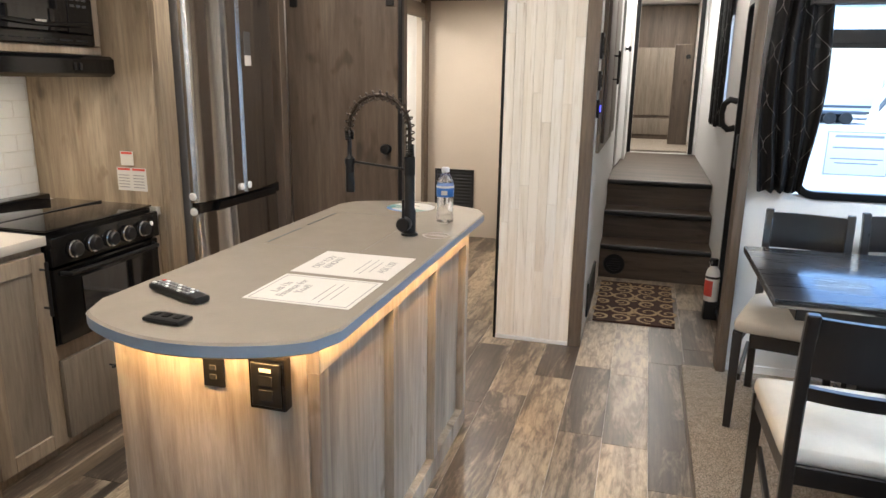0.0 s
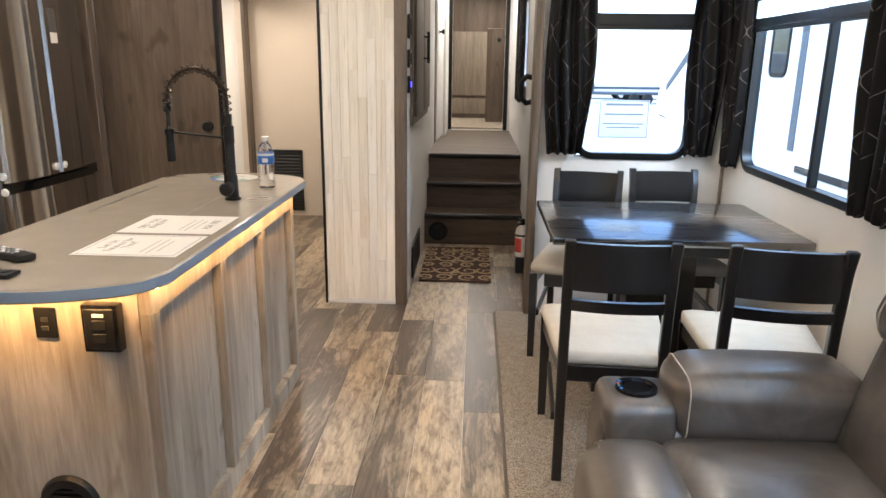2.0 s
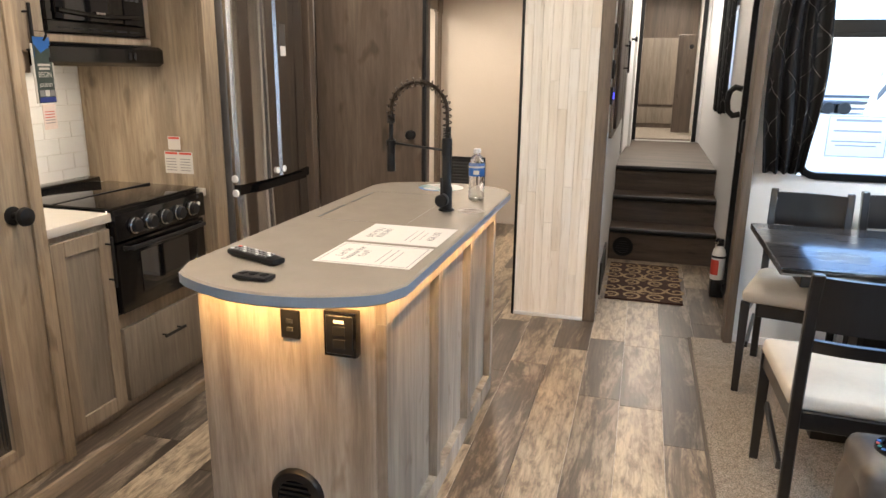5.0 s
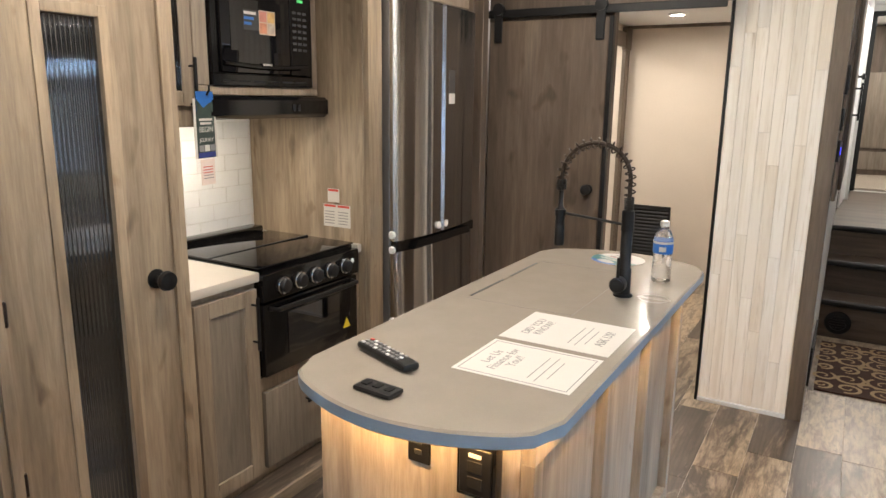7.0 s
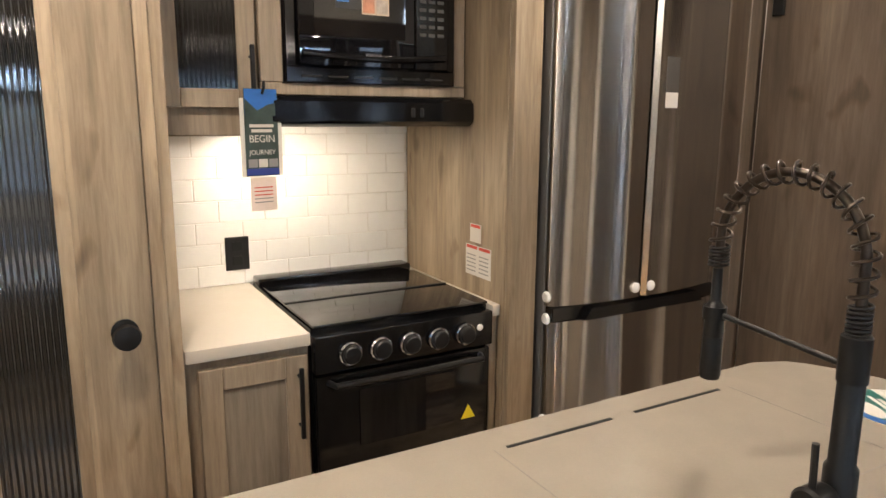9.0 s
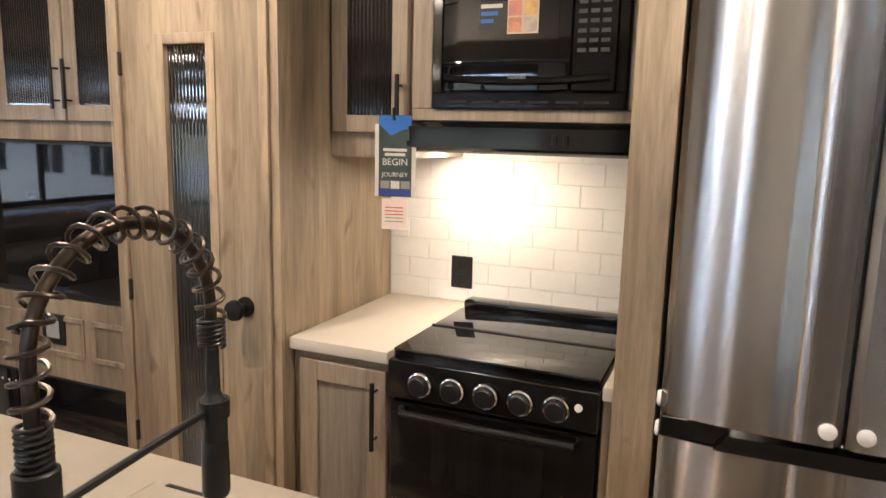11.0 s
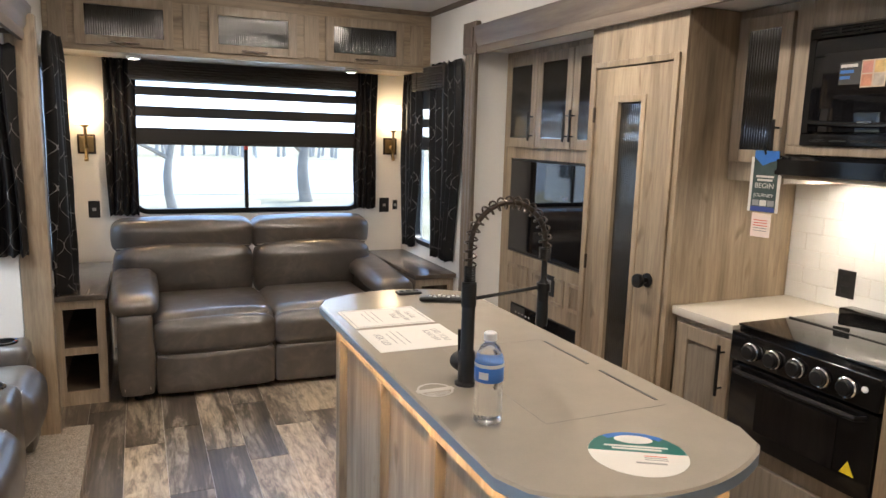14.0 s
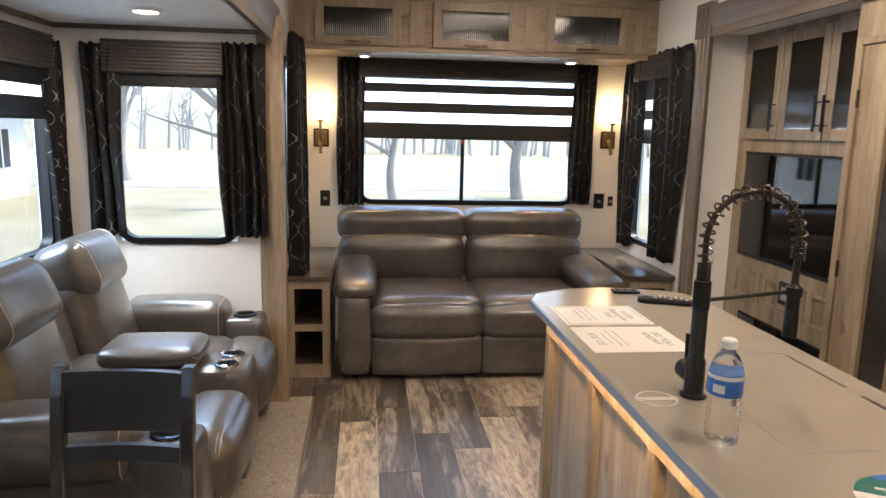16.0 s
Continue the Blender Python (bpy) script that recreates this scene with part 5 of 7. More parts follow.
for y0, y1 in ((-0.825, -0.62), (-2.235, -2.03)):
    c, w = (y0 + y1) / 2, y1 - y0
    part("arm_base", made(cushion, (2.05, c, 0.25), (0.84, w, 0.48), r=0.05, n=8), M_LEATHER, rec)
    part("arm_front", made(cushion, (1.745, c, 0.40), (0.20, w + 0.005, 0.29), r=0.035, n=8), M_LEATHER, rec)
    part("arm_pad", made(cushion, (2.085, c, 0.53), (0.50, w + 0.05, 0.20), r=0.06, puff=0.016, n=14), M_LEATHER, rec)
    piping((2.085, c, 0.53), (0.502, w + 0.054, 0.204), 0.06, turn(), "x", -0.228, rec, M_STITCH, 0.0022)
    cup = part("cup_holder", made(lathe, (1.745, c, 0.545), [(0.038, -0.04), (0.040, 0.004), (0.043, 0.010), (0.056, 0.009), (0.058, 0.0), (0.058, -0.01)], 26), M_GLOSSBLACK, rec, "black cup holder ring")
    # flat disc, no hollow: the holder's shaded depth put in as colour
    part("cup_well", made(lathe, (1.745, c, 0.545), [(0.039, 0.001), (0.038, 0.003), (0.0, 0.003)], 22), M_WELLSHADE, cup)
    for k in range(4):
        a = radians(150 + 18 * k)
        part("control_button", made(lathe, (1.745 + 0.050 * math.cos(a), c + 0.050 * math.sin(a), 0.5545), [(0.005, 0), (0.004, 0.002), (0, 0.0025)], 8), (M_BLUE, M_RED, M_GREEN, M_BLUE)[k], cup)
con = part("console", made(cushion, (2.0, -1.45, 0.29), (0.78, 0.27, 0.50), r=0.05, n=8), M_LEATHER, rec)
part("console_front", made(cushion, (1.70, -1.45, 0.33), (0.20, 0.265, 0.42), r=0.05, n=8), M_LEATHER, rec)
part("console_lid", made(cushion, (1.99, -1.45, 0.585), (0.38, 0.275, 0.075), r=0.03, puff=0.012, n=10), M_LEATHER, rec)
seam("lid_seam", [(1.80, -1.58, 0.59), (1.80, -1.32, 0.59), (2.17, -1.32, 0.59)], rec)
part("console_back", made(cushion, (2.42, -1.45, 0.60), (0.16, 0.26, 0.44), r=0.06, n=8, m=turn(0, 12, 0)), M_LEATHER, rec)
for y in (-1.515, -1.385):
    cup = part("cup_holder", made(lathe, (1.695, y, 0.54), [(0.036, -0.03), (0.037, 0.004), (0.040, 0.009), (0.048, 0.007), (0.050, 0.0), (0.050, -0.01)], 26), M_CHROME, rec, "bright cup holder ring")
    # again a black disc in place of the shaded hollow
    part("cup_well", made(lathe, (1.695, y, 0.54), [(0.037, 0.001), (0.036, 0.003), (0.0, 0.003)], 22), M_WELLSHADE, cup)

sofa = thing("sofa", "grey-brown leather two-seat sofa with split headrests", "sofa")
part("base", made(cushion, (0.385, -3.08, 0.17), (1.36, 0.84, 0.26), r=0.03, n=6), M_LEATHER, sofa)
for x0, x1 in ((0.39, 1.055), (-0.285, 0.385)):
    c, w = (x0 + x1) / 2, x1 - x0
    part("seat", made(cushion, (c, -2.93, 0.40), (w, 0.64, 0.20), r=0.055, puff=0.02, n=14), M_LEATHER, sofa)
    part("seat_front", made(cushion, (c, -2.625, 0.365), (w, 0.13, 0.20), r=0.055, puff=0.012, n=12), M_LEATHER, sofa)
    part("front_panel", made(cushion, (c, -2.63, 0.155), (w - 0.004, 0.09, 0.24), r=0.022, puff=0.008, n=10), M_LEATHER, sofa)
    for dy_, dz_ in ((0.0, 0.0), (-0.016, 0.0035)):
        seam("seam", [(x0 + 0.03 + (w - 0.06) * i / 10, -2.622 + dy_, 0.468 + dz_ + 0.008 * math.sin(math.pi * i / 10)) for i in range(11)], sofa, 0.0022)
    bx0, bx1 = (0.405, 1.275) if x0 > 0.3 else (-0.425, 0.40)
    c, w, x0 = (bx0 + bx1) / 2, bx1 - bx0, bx0
    part("back_cushion", made(cushion, (c, -3.36, 0.60), (w - 0.04, 0.20, 0.36), r=0.06, puff=0.03, n=14, m=turn(-10, 0, 0)), M_LEATHER, sofa)
    hr = part("headrest", made(cushion, (c, -3.41, 0.845), (w, 0.20, 0.21), r=0.06, puff=0.014, n=14, m=turn(-8, 0, 0)), M_LEATHER, sofa)
    seam("piping", [(x0 + 0.02 + (w - 0.04) * i / 8, -3.305, 0.775) for i in range(9)], hr, 0.003)
for x0, x1 in ((1.055, 1.255), (-0.49, -0.29)):
    c, w = (x0 + x1) / 2, x1 - x0
    part("arm", made(cushion, (c, -3.06, 0.30), (w - 0.01, 0.90, 0.52), r=0.035, n=8), M_LEATHER, sofa)
    part("arm_pad", made(cushion, (c, -3.02, 0.578), (w + 0.05, 0.88, 0.12), r=0.055, puff=0.012, n=12, m=turn(-3.5, 0, 0)), M_LEATHER, sofa)
    part("arm_front", made(cushion, (c, -2.605, 0.28), (w - 0.02, 0.05, 0.46), r=0.02, puff=0.008, n=8), M_LEATHER, sofa)
    for sx_ in (-1, 1):
        ex_ = c + sx_ * (w / 2 - 0.034)
        seam("arm_seam", [(ex_, -2.5805, 0.08 + 0.038 * i) for i in range(11)], sofa, 0.002)
    for yy_ in (-2.68, -3.4):
        part("foot", made(lathe, (c, yy_, 0.0), [(0.022, 0), (0.026, 0.045)], 12), M_BLACKPLASTIC, sofa)


sofa.location = (0.04, 0, 0)


def end_table(x0, x1, label):
    et = thing("end_table", label, "end table", group="end tables beside the sofa")
    y0, y1, h = -3.70, -2.68, 0.60
    part("top", made(box, x0 - 0.012, x1 + 0.012, y0, y1 + 0.02, h, h + 0.03, bevel=0.004), M_TABLETOP, et, "dark grey-brown satin top")
    bm = bmesh.new()
    plate(bm, "y", y1, -0.02, x0, x1, 0.0, h, [(x0 + 0.045, x1 - 0.045, 0.08, 0.29), (x0 + 0.045, x1 - 0.045, 0.33, 0.55)])
    part("face_frame", bm, M_CAB, et)
    block("side", M_CAB, et, x0, x0 + 0.018, y0, y1 - 0.02, 0, h)
    block("side", M_CAB, et, x1 - 0.018, x1, y0, y1 - 0.02, 0, h)
    block("shelf", M_DARKWOOD, et, x0 + 0.018, x1 - 0.018, y0, y1 - 0.02, 0.295, 0.315)
    block("bottom", M_DARKWOOD, et, x0 + 0.018, x1 - 0.018, y0, y1 - 0.02, 0.05, 0.07)
    block("back", M_DARKWOOD, et, x0 + 0.018, x1 - 0.018, y0, y0 + 0.015, 0.07, h)


end_table(1.345, 1.60, "brown wood end table with two open shelves under the curtain")
end_table(-0.785, -0.51, "brown wood end table with open shelves beside the media wall")

# ---- rear overhead cabinets ----
oc = thing("overhead_cabinet", "greige overhead cabinets with three ribbed glass lift doors", "cabinet")
block("body", M_WOODX, oc, XL + 0.002, XR - 0.002, YR + 0.003, -3.212, 1.995, 2.37)
block("bottom_lip", M_WOODX, oc, XL + 0.002, XR - 0.002, -3.232, -3.205, 1.985, 2.015)
for x0, x1 in ((0.915, 1.455), (0.158, 0.706), (-0.588, -0.034)):
    fr = bmesh.new()
    r = 0.055
    for a in ((x0, x0 + r, 2.02, 2.305), (x1 - r, x1, 2.02, 2.305), (x0 + r, x1 - r, 2.02, 2.02 + r), (x0 + r, x1 - r, 2.305 - r, 2.305)):
        box(fr, a[0], a[1], -3.212, -3.192, a[2], a[3], bevel=0.002, seg=1)
    d = part("door", fr, M_CAB, oc)
    part("ribbed_glass", made(ribbed, "y", -3.210, 1, x0 + r - 0.003, x1 - r + 0.003, 2.07, 2.255, 0.0125), M_SMOKE, d, "smoked ribbed glass")
    m = (x0 + x1) / 2
    bm = bmesh.new()
    box(bm, m - 0.08, m + 0.08, -3.168, -3.158, 2.034, 2.044, bevel=0.002, seg=1)
    for s in (-0.06, 0.06):
        tube(bm, [(m + s, -3.193, 2.039), (m + s, -3.163, 2.039)], 0.004, 8)
    part("handle", bm, M_BRONZE, d, "dark bar handle")
for x in (0.81, 0.06, 1.54, -0.69):
    block("stile_moulding", M_CAB, oc, x - 0.05, x + 0.05, -3.212, -3.204, 2.03, 2.30)

# ---- trims of the slides ----
def fluted(bm, x0, x1, y0, y1, z0, z1, face, n=3):
    """A post with beads along its height on the face towards x (+1 or -1)."""
    pts = [(x0 if face > 0 else x1, y0), (x1 if face > 0 else x0, y0)]
    d = 0.008 * face
    xf = x1 if face > 0 else x0
    w = (y1 - y0) / n
    for i in range(n):
        a = y0 + i * w
        pts += [(xf, a + w * 0.1), (xf + d, a + w * 0.3), (xf + d, a + w * 0.7), (xf, a + w * 0.9)]
    pts += [(xf, y1), (x0 if face > 0 else x1, y1)]
    ring_strip(bm, [[(x, y, z) for x, y in pts] for z in (z0, z1)])


structure("trim_kitchen_post", made(fluted, XL, XL + 0.022, -2.58, -2.44, 0.0, 2.05, 1), M_TRIM, "fluted brown post at the kitchen slide", "trim")
bm = bmesh.new(); box(bm, XL, XL + 0.035, -2.60, -2.42, 2.05, 2.24, bevel=0.004); box(bm, XL + 0.035, XL + 0.043, -2.57, -2.45, 2.085, 2.205, bevel=0.004)
structure("trim_kitchen_block", bm, M_TRIM, "square corner block at the kitchen slide", "trim")
prof = [(0, 2.045), (0.018, 2.045), (0.024, 2.075), (0.020, 2.09), (0.034, 2.12), (0.034, 2.15), (0.046, 2.17), (0.050, 2.205), (0.0, 2.215)]
bm = bmesh.new(); ring_strip(bm, [[(XL + d, y, z) for d, z in prof] for y in (-2.42, 1.29)])
structure("trim_kitchen_crown", bm, M_TRIMY, "stepped brown crown over the kitchen slide", "trim")
structure("trim_slide_post_rear", made(box, 1.555, XR + 0.06, YS0 - 0.07, YS0 + 0.005, 0.0, 2.045, bevel=0.004), M_WOOD, "greige post at the dining slide", "trim")
bm = bmesh.new(); ring_strip(bm, [[(XR - d, y, z - 0.12) for d, z in prof] for y in (YS0 - 0.07, 1.40)])
structure("trim_slide_crown", bm, M_TRIMY, "brown crown over the dining slide", "trim")
structure("trim_slide_post_front", made(box, 1.588, 1.632, YS1 - 0.045, YS1 + 0.09, 0.0, ZS, bevel=0.004), M_TRIM, "brown post at the dining slide", "trim")
bm = bmesh.new()
for a in ((XR, XO, YS0, YS0 + 0.018), (XR, XO, YS1 - 0.018, YS1)):
    box(bm, a[0], a[1], a[2], a[3], ZS - 0.022, ZS)
box(bm, XO - 0.018, XO, YS0 + 0.018, YS1 - 0.018, ZS - 0.022, ZS)
structure("trim_slide_ceiling", bm, M_TRIMY, "brown bead round the slide ceiling", "trim")
bm = bmesh.new()
box(bm, XL, XL + 0.02, -3.2, 1.3, ZC - 0.03, ZC); box(bm, XR - 0.02, XR, -3.2, 1.36, ZC - 0.03, ZC); box(bm, XL + 0.02, XR - 0.02, -3.22, -3.2, ZC - 0.03, ZC)
structure("trim_ceiling", bm, M_TRIMY, "brown bead round the ceiling", "trim")
structure("trim_dining_corner", made(box, XO - 0.014, XO, YS1 - 0.014, YS1, 0.01, ZS - 0.03), M_TRIM, "thin corner bead", "trim")
bm = bmesh.new(); box(bm, XR + 0.02, XO, YS1 - 0.010, YS1, 0.012, 0.05); box(bm, XO - 0.010, XO, YS0, YS1 - 0.01, 0.012, 0.05)
structure("baseboard_slide", bm, M_WHITE, "white baseboard in the slide", "trim")

# ---- whitewashed pillar ----
pil = structure("wall_pillar", made(box, 0.412, 0.823, 1.468, 1.4748, 0, ZC), M_GROUT, "pillar clad in whitewashed boards", "wall")
rnd = random.Random(5)
xs = [0.412 + 0.0514 * i for i in range(9)]
for i in range(8):
    z = 0.022
    step = rnd.uniform(0.25, 0.9)
    while z < ZC - 0.001:
        top_z = min(ZC, z + step)
        block("board", M_WASHED, pil, xs[i] + 0.0005, xs[i + 1] - 0.0005, 1.4605, 1.468, z, top_z - 0.0008, bevel=0.0012)
        z, step = top_z, rnd.uniform(0.7, 1.1)
structure("trim_pillar_base", made(box, 0.412, 0.823, 1.452, 1.4675, 0.0, 0.021, bevel=0.003), M_WHITE, "white skirting under the pillar", "trim")
structure("trim_pillar_corner", made(box, 0.823, 0.892, 1.455, 1.50, 0.0, ZC, bevel=0.004), M_TRIM, "brown corner board of the pillar", "trim")
structure("trim_pillar_left", made(box, 0.398, 0.412, 1.452, 1.50, 0.0, ZC, bevel=0.002), M_BLACK, "black edge strip beside the passage", "trim")

structure("wall_bath_slide_end", made(box, XL - 0.70, XL - 0.06, 3.915, 3.9295, 0, 2.12), M_WHITE, "white end wall of the passage slide", "wall")

# ---- barn door and passage ----
barn = thing("barn_door", "brown wood sliding barn door, pushed open", "door")
block("leaf", M_DARKWOOD, barn, -0.772, -0.128, 1.312, 1.345, 0.02, 1.905)
block("edge", M_BLACK, barn, -0.1275, -0.105, 1.310, 1.348, 0.02, 1.91)
part("door_knob", made(lathe, (-0.189, 1.312, 1.065), [(0.0, -0.052), (0.024, -0.048), (0.028, -0.038), (0.022, -0.026), (0.010, -0.020), (0.010, -0.005), (0.026, -0.004), (0.026, 0.0)], 20, "y"), M_BLACK, barn, "black round knob")
for x in (-0.72, -0.17):
    hg = block("hanger", M_BLACK, barn, x - 0.022, x + 0.022, 1.300, 1.312, 1.80, 1.985)
    part("roller", made(lathe, (x, 1.306, 1.965), [(0.0, -0.014), (0.030, -0.012), (0.030, 0.012), (0.0, 0.014)], 18, "y"), M_BLACK, hg)
track = thing("door_track", "black steel barn door track", "track")
block("rail", M_BLACK, track, XL + 0.01, 0.40, 1.322, 1.332, 1.925, 1.965)
for x in (-0.6, -0.2, 0.2):
    part("bolt", made(lathe, (x, 1.330, 1.945), [(0.012, 0.0), (0.012, 0.034)], 10, "y"), M_BLACK, track)
structure("trim_passage_header", made(box, -0.12, 0.398, 1.35, 1.44, 1.965, 2.02, bevel=0.003), M_TRIM, "brown header over the passage", "trim")
structure("trim_bath_post", made(fluted, XL, XL + 0.025, 3.80, 3.92, 0.0, 1.92, 1), M_TRIM, "fluted brown post in the passage", "trim")
structure("trim_bath_block", made(box, XL, XL + 0.04, 3.77, 3.925, 1.92, 2.10, bevel=0.004), M_TRIM, "corner block in the passage", "trim")
structure("trim_bath_crown", made(box, XL, XL + 0.035, 2.2, 3.77, 1.94, 2.06, bevel=0.006), M_TRIMY, "brown crown in the passage", "trim")
structure("trim_bath_ceiling", made(box, XL, 0.42, 3.905, 3.929, 2.095, 2.12), M_TRIM, "brown bead at the passage ceiling", "trim")


def louvre(name, parent_label, axis, pos, side, u0, u1, z0, z1, n, label):
    v = thing(name, label, "vent")
    put = (lambda a, c, d, e, s, t: (pos + d * side, pos + e * side, a, c, s, t)) if axis == "x" else (lambda a, c, d, e, s, t: (a, c, pos + d * side, pos + e * side, s, t))
    block("backing", M_RUBBER, v, *put(u0, u1, 0.0005, 0.003, z0, z1), bevel=0)
    bm = bmesh.new()
    for a in ((u0, u1, z0, z0 + 0.02), (u0, u1, z1 - 0.02, z1), (u0, u0 + 0.02, z0 + 0.02, z1 - 0.02), (u1 - 0.02, u1, z0 + 0.02, z1 - 0.02)):
        box(bm, *put(a[0], a[1], 0.003, 0.012, a[2], a[3]))
    part("frame", bm, M_BLACKPLASTIC, v)
    for i in range(n):
        z = z0 + 0.03 + (z1 - z0 - 0.06) * i / max(1, n - 1)
        bm = bmesh.new()
        prof_ = [(0.003, z + 0.007), (0.011, z - 0.005), (0.011, z - 0.002), (0.003, z + 0.010)]
        rings = [[((pos + d * side, u, zz) if axis == "x" else (u, pos + d * side, zz)) for d, zz in prof_] for u in (u0 + 0.02, u1 - 0.02)]
        ring_strip(bm, rings)
        part("slat", bm, M_BLACKPLASTIC, v)
    return v


louvre("return_vent", "", "y", 3.929, -1, -0.70, -0.33, 0.05, 0.625, 18, "black louvred return vent low on the beige wall")
louvre("floor_vent", "", "x", 0.888, 1, 1.80, 2.36, 0.06, 0.27, 7, "black louvred vent low on the hall wall")


def round_light(name, x, y, z, r, label):
    t = thing(name, label, "ceiling light", group="round ceiling lights")
    part("trim_ring", made(lathe, (x, y, z), [(r, 0.0), (r, -0.008), (r * 0.8, -0.016), (r * 0.7, -0.014), (r * 0.7, 0.0)], 28), M_WHITEPLASTIC, t)
    part("lens", made(lathe, (x, y, z), [(r * 0.7, -0.001), (r * 0.7, -0.008), (0.0, -0.010)], 28), M_LENS, t, "lit lens")


round_light("ceiling_light", 2.05, -1.74, ZS, 0.07, "lit round ceiling light in the dining slide")
round_light("ceiling_light", 2.05, 0.6, ZS, 0.07, "lit round ceiling light over the dining table")
round_light("ceiling_light", -0.23, 3.17, 2.12, 0.07, "lit round ceiling light in the passage")
for lx, ly in ((0.2, -2.2), (-0.15, -0.9), (-0.15, 0.5), (1.25, 0.9), (1.25, -1.3)):
    round_light("ceiling_light", lx, ly, ZC, 0.09, "lit round ceiling light over the living room")

# ---- steps ----
steps = thing("steps", "three dark vinyl steps with rounded noses up to the bedroom", "steps", kind="structure")
for i, (y, z0, z1) in enumerate(((2.95, 0.0, 0.255), (3.20, 0.255, 0.47), (3.45, 0.47, 0.676))):
    block("riser", M_STEPWOOD, steps, 0.889, 1.674, y, y + 0.02, z0, z1 - 0.03, bevel=0)
    block("tread", M_STEPWOOD, steps, 0.889, 1.674, y, y + (0.27 if i < 2 else 0.02), z1 - 0.03, z1 - 0.002, bevel=0)
    part("nose", made(cushion, (1.2815, y - 0.012, z1 - 0.018), (0.785, 0.045, 0.042), r=0.018, n=6), M_BLACKPLASTIC, steps, "dark rubber nose")
duct = thing("heat_register", "black round heat register in the lowest riser", "vent")
part("ring", made(lathe, (1.0, 2.95, 0.105), [(0.05, -0.001), (0.05, -0.012), (0.072, -0.010), (0.078, -0.002), (0.078, 0.0)], 28, "y"), M_BLACKPLASTIC, duct)
for i in range(5):
    block("slat", M_BLACKPLASTIC, duct, 0.952, 1.048, 2.942, 2.949, 0.068 + i * 0.018, 0.074 + i * 0.018, bevel=0)
part("opening", made(lathe, (1.0, 2.95, 0.105), [(0.05, -0.0005), (0.0, -0.0005)], 24, "y"), M_RUBBER, duct)

rug = thing("door_mat", "brown door mat with cream and rust scrolls before the steps", "rug")
RX0, RX1, RY0, RY1 = 0.925, 1.412, 1.925, 2.82
M_RUGBASE = plain("brown_mat", (0.055, 0.024, 0.016), 0.95, vary=0.25, scale=60, bump=0.6)
M_RUGCREAM = plain("cream_mat", (0.40, 0.29, 0.165), 0.95, vary=0.15, scale=60, bump=0.6)
part("mat_base", made(box, RX0, RX1, RY0, RY1, 0.0, 0.010, bevel=0.003), M_RUGBASE, rug)


def scroll(bm, cx, cy, r, turns, a0, sgn, w):
    pts = []
    for i in range(26):
        f = i / 25
        a = a0 + sgn * f * turns * 2 * math.pi
        rr = r * (1 - 0.78 * f)
        pts.append((cx + rr * math.cos(a), cy + rr * math.sin(a), w * (0.55 + 0.6 * math.sin(math.pi * min(1, f * 1.2 + 0.1)))))
    left, right = [], []
    for i, (x, y, ww) in enumerate(pts):
        p, q = pts[max(0, i - 1)], pts[min(len(pts) - 1, i + 1)]
        d = Vector((q[0] - p[0], q[1] - p[1])).normalized()
        left.append((x - d.y * ww, y + d.x * ww)); right.append((x + d.y * ww, y - d.x * ww))
    ring_strip(bm, [[(l_[0], l_[1], 0.0085), (r_[0], r_[1], 0.0085), (r_[0], r_[1], 0.012), (l_[0], l_[1], 0.012)] for l_, r_ in zip(left, right)])


mx = (RX0 + RX1) / 2
for row, (dy, rr) in enumerate(((0.09, 0.07), (0.24, 0.085), (0.40, 0.06), (0.55, 0.085), (0.69, 0.07), (0.82, 0.06))):
    for s in (-1, 1):
        for off, k in ((0.085, 1), (0.21, 0.8)):
            bm = bmesh.new()
            scroll(bm, mx + s * off, RY0 + dy, rr * k, 1.3, math.pi / 2 + (0.6 if row % 2 else 3.4) * s, s * (1 if row % 2 else -1), 0.0085)
            part("scroll", bm, M_RUGCREAM, rug)
for dy in (0.16, 0.46, 0.76):
    bm = bmesh.new()
    scroll(bm, mx, RY0 + dy, 0.05, 0.9, 0, 1, 0.012)
    part("scroll", bm, M_RUGCREAM, rug)

# fire extinguisher
ext = thing("fire_extinguisher", "white fire extinguisher on a dark bracket by the entry door", "fire extinguisher")
block("bracket", M_BLACKPLASTIC, ext, 1.585, 1.668, 2.17, 2.26, 0.0, 0.115, bevel=0.006)
part("cylinder", made(lathe, (1.622, 2.215, 0.0), [(0.040, 0.116), (0.043, 0.125), (0.043, 0.285), (0.036, 0.315), (0.018, 0.332), (0.016, 0.34)], 24), M_WHITEPLASTIC, ext)
bm = bmesh.new()
ring_strip(bm, [[(1.622 + rr * math.cos(radians(a)), 2.215 + rr * math.sin(radians(a)), z) for a in range(150, 271, 12) for rr in (0.0438,)] for z in (0.15, 0.25)], closed=False)
part("label", bm, M_RED, ext, "red printed label")
part("strap", made(lathe, (1.622, 2.215, 0.0), [(0.0445, 0.262), (0.0445, 0.275), (0.043, 0.276), (0.043, 0.261)], 24), M_BLACKPLASTIC, ext)
vl = part("valve", made(box, 1.60, 1.644, 2.195, 2.235, 0.34, 0.385, bevel=0.005), M_BLACKPLASTIC, ext)
bm = bmesh.new(); tube(bm, [(1.622, 2.20, 0.375), (1.60, 2.16, 0.395), (1.59, 2.14, 0.385)], 0.007, 8)
part("lever", bm, M_BLACKPLASTIC, vl)
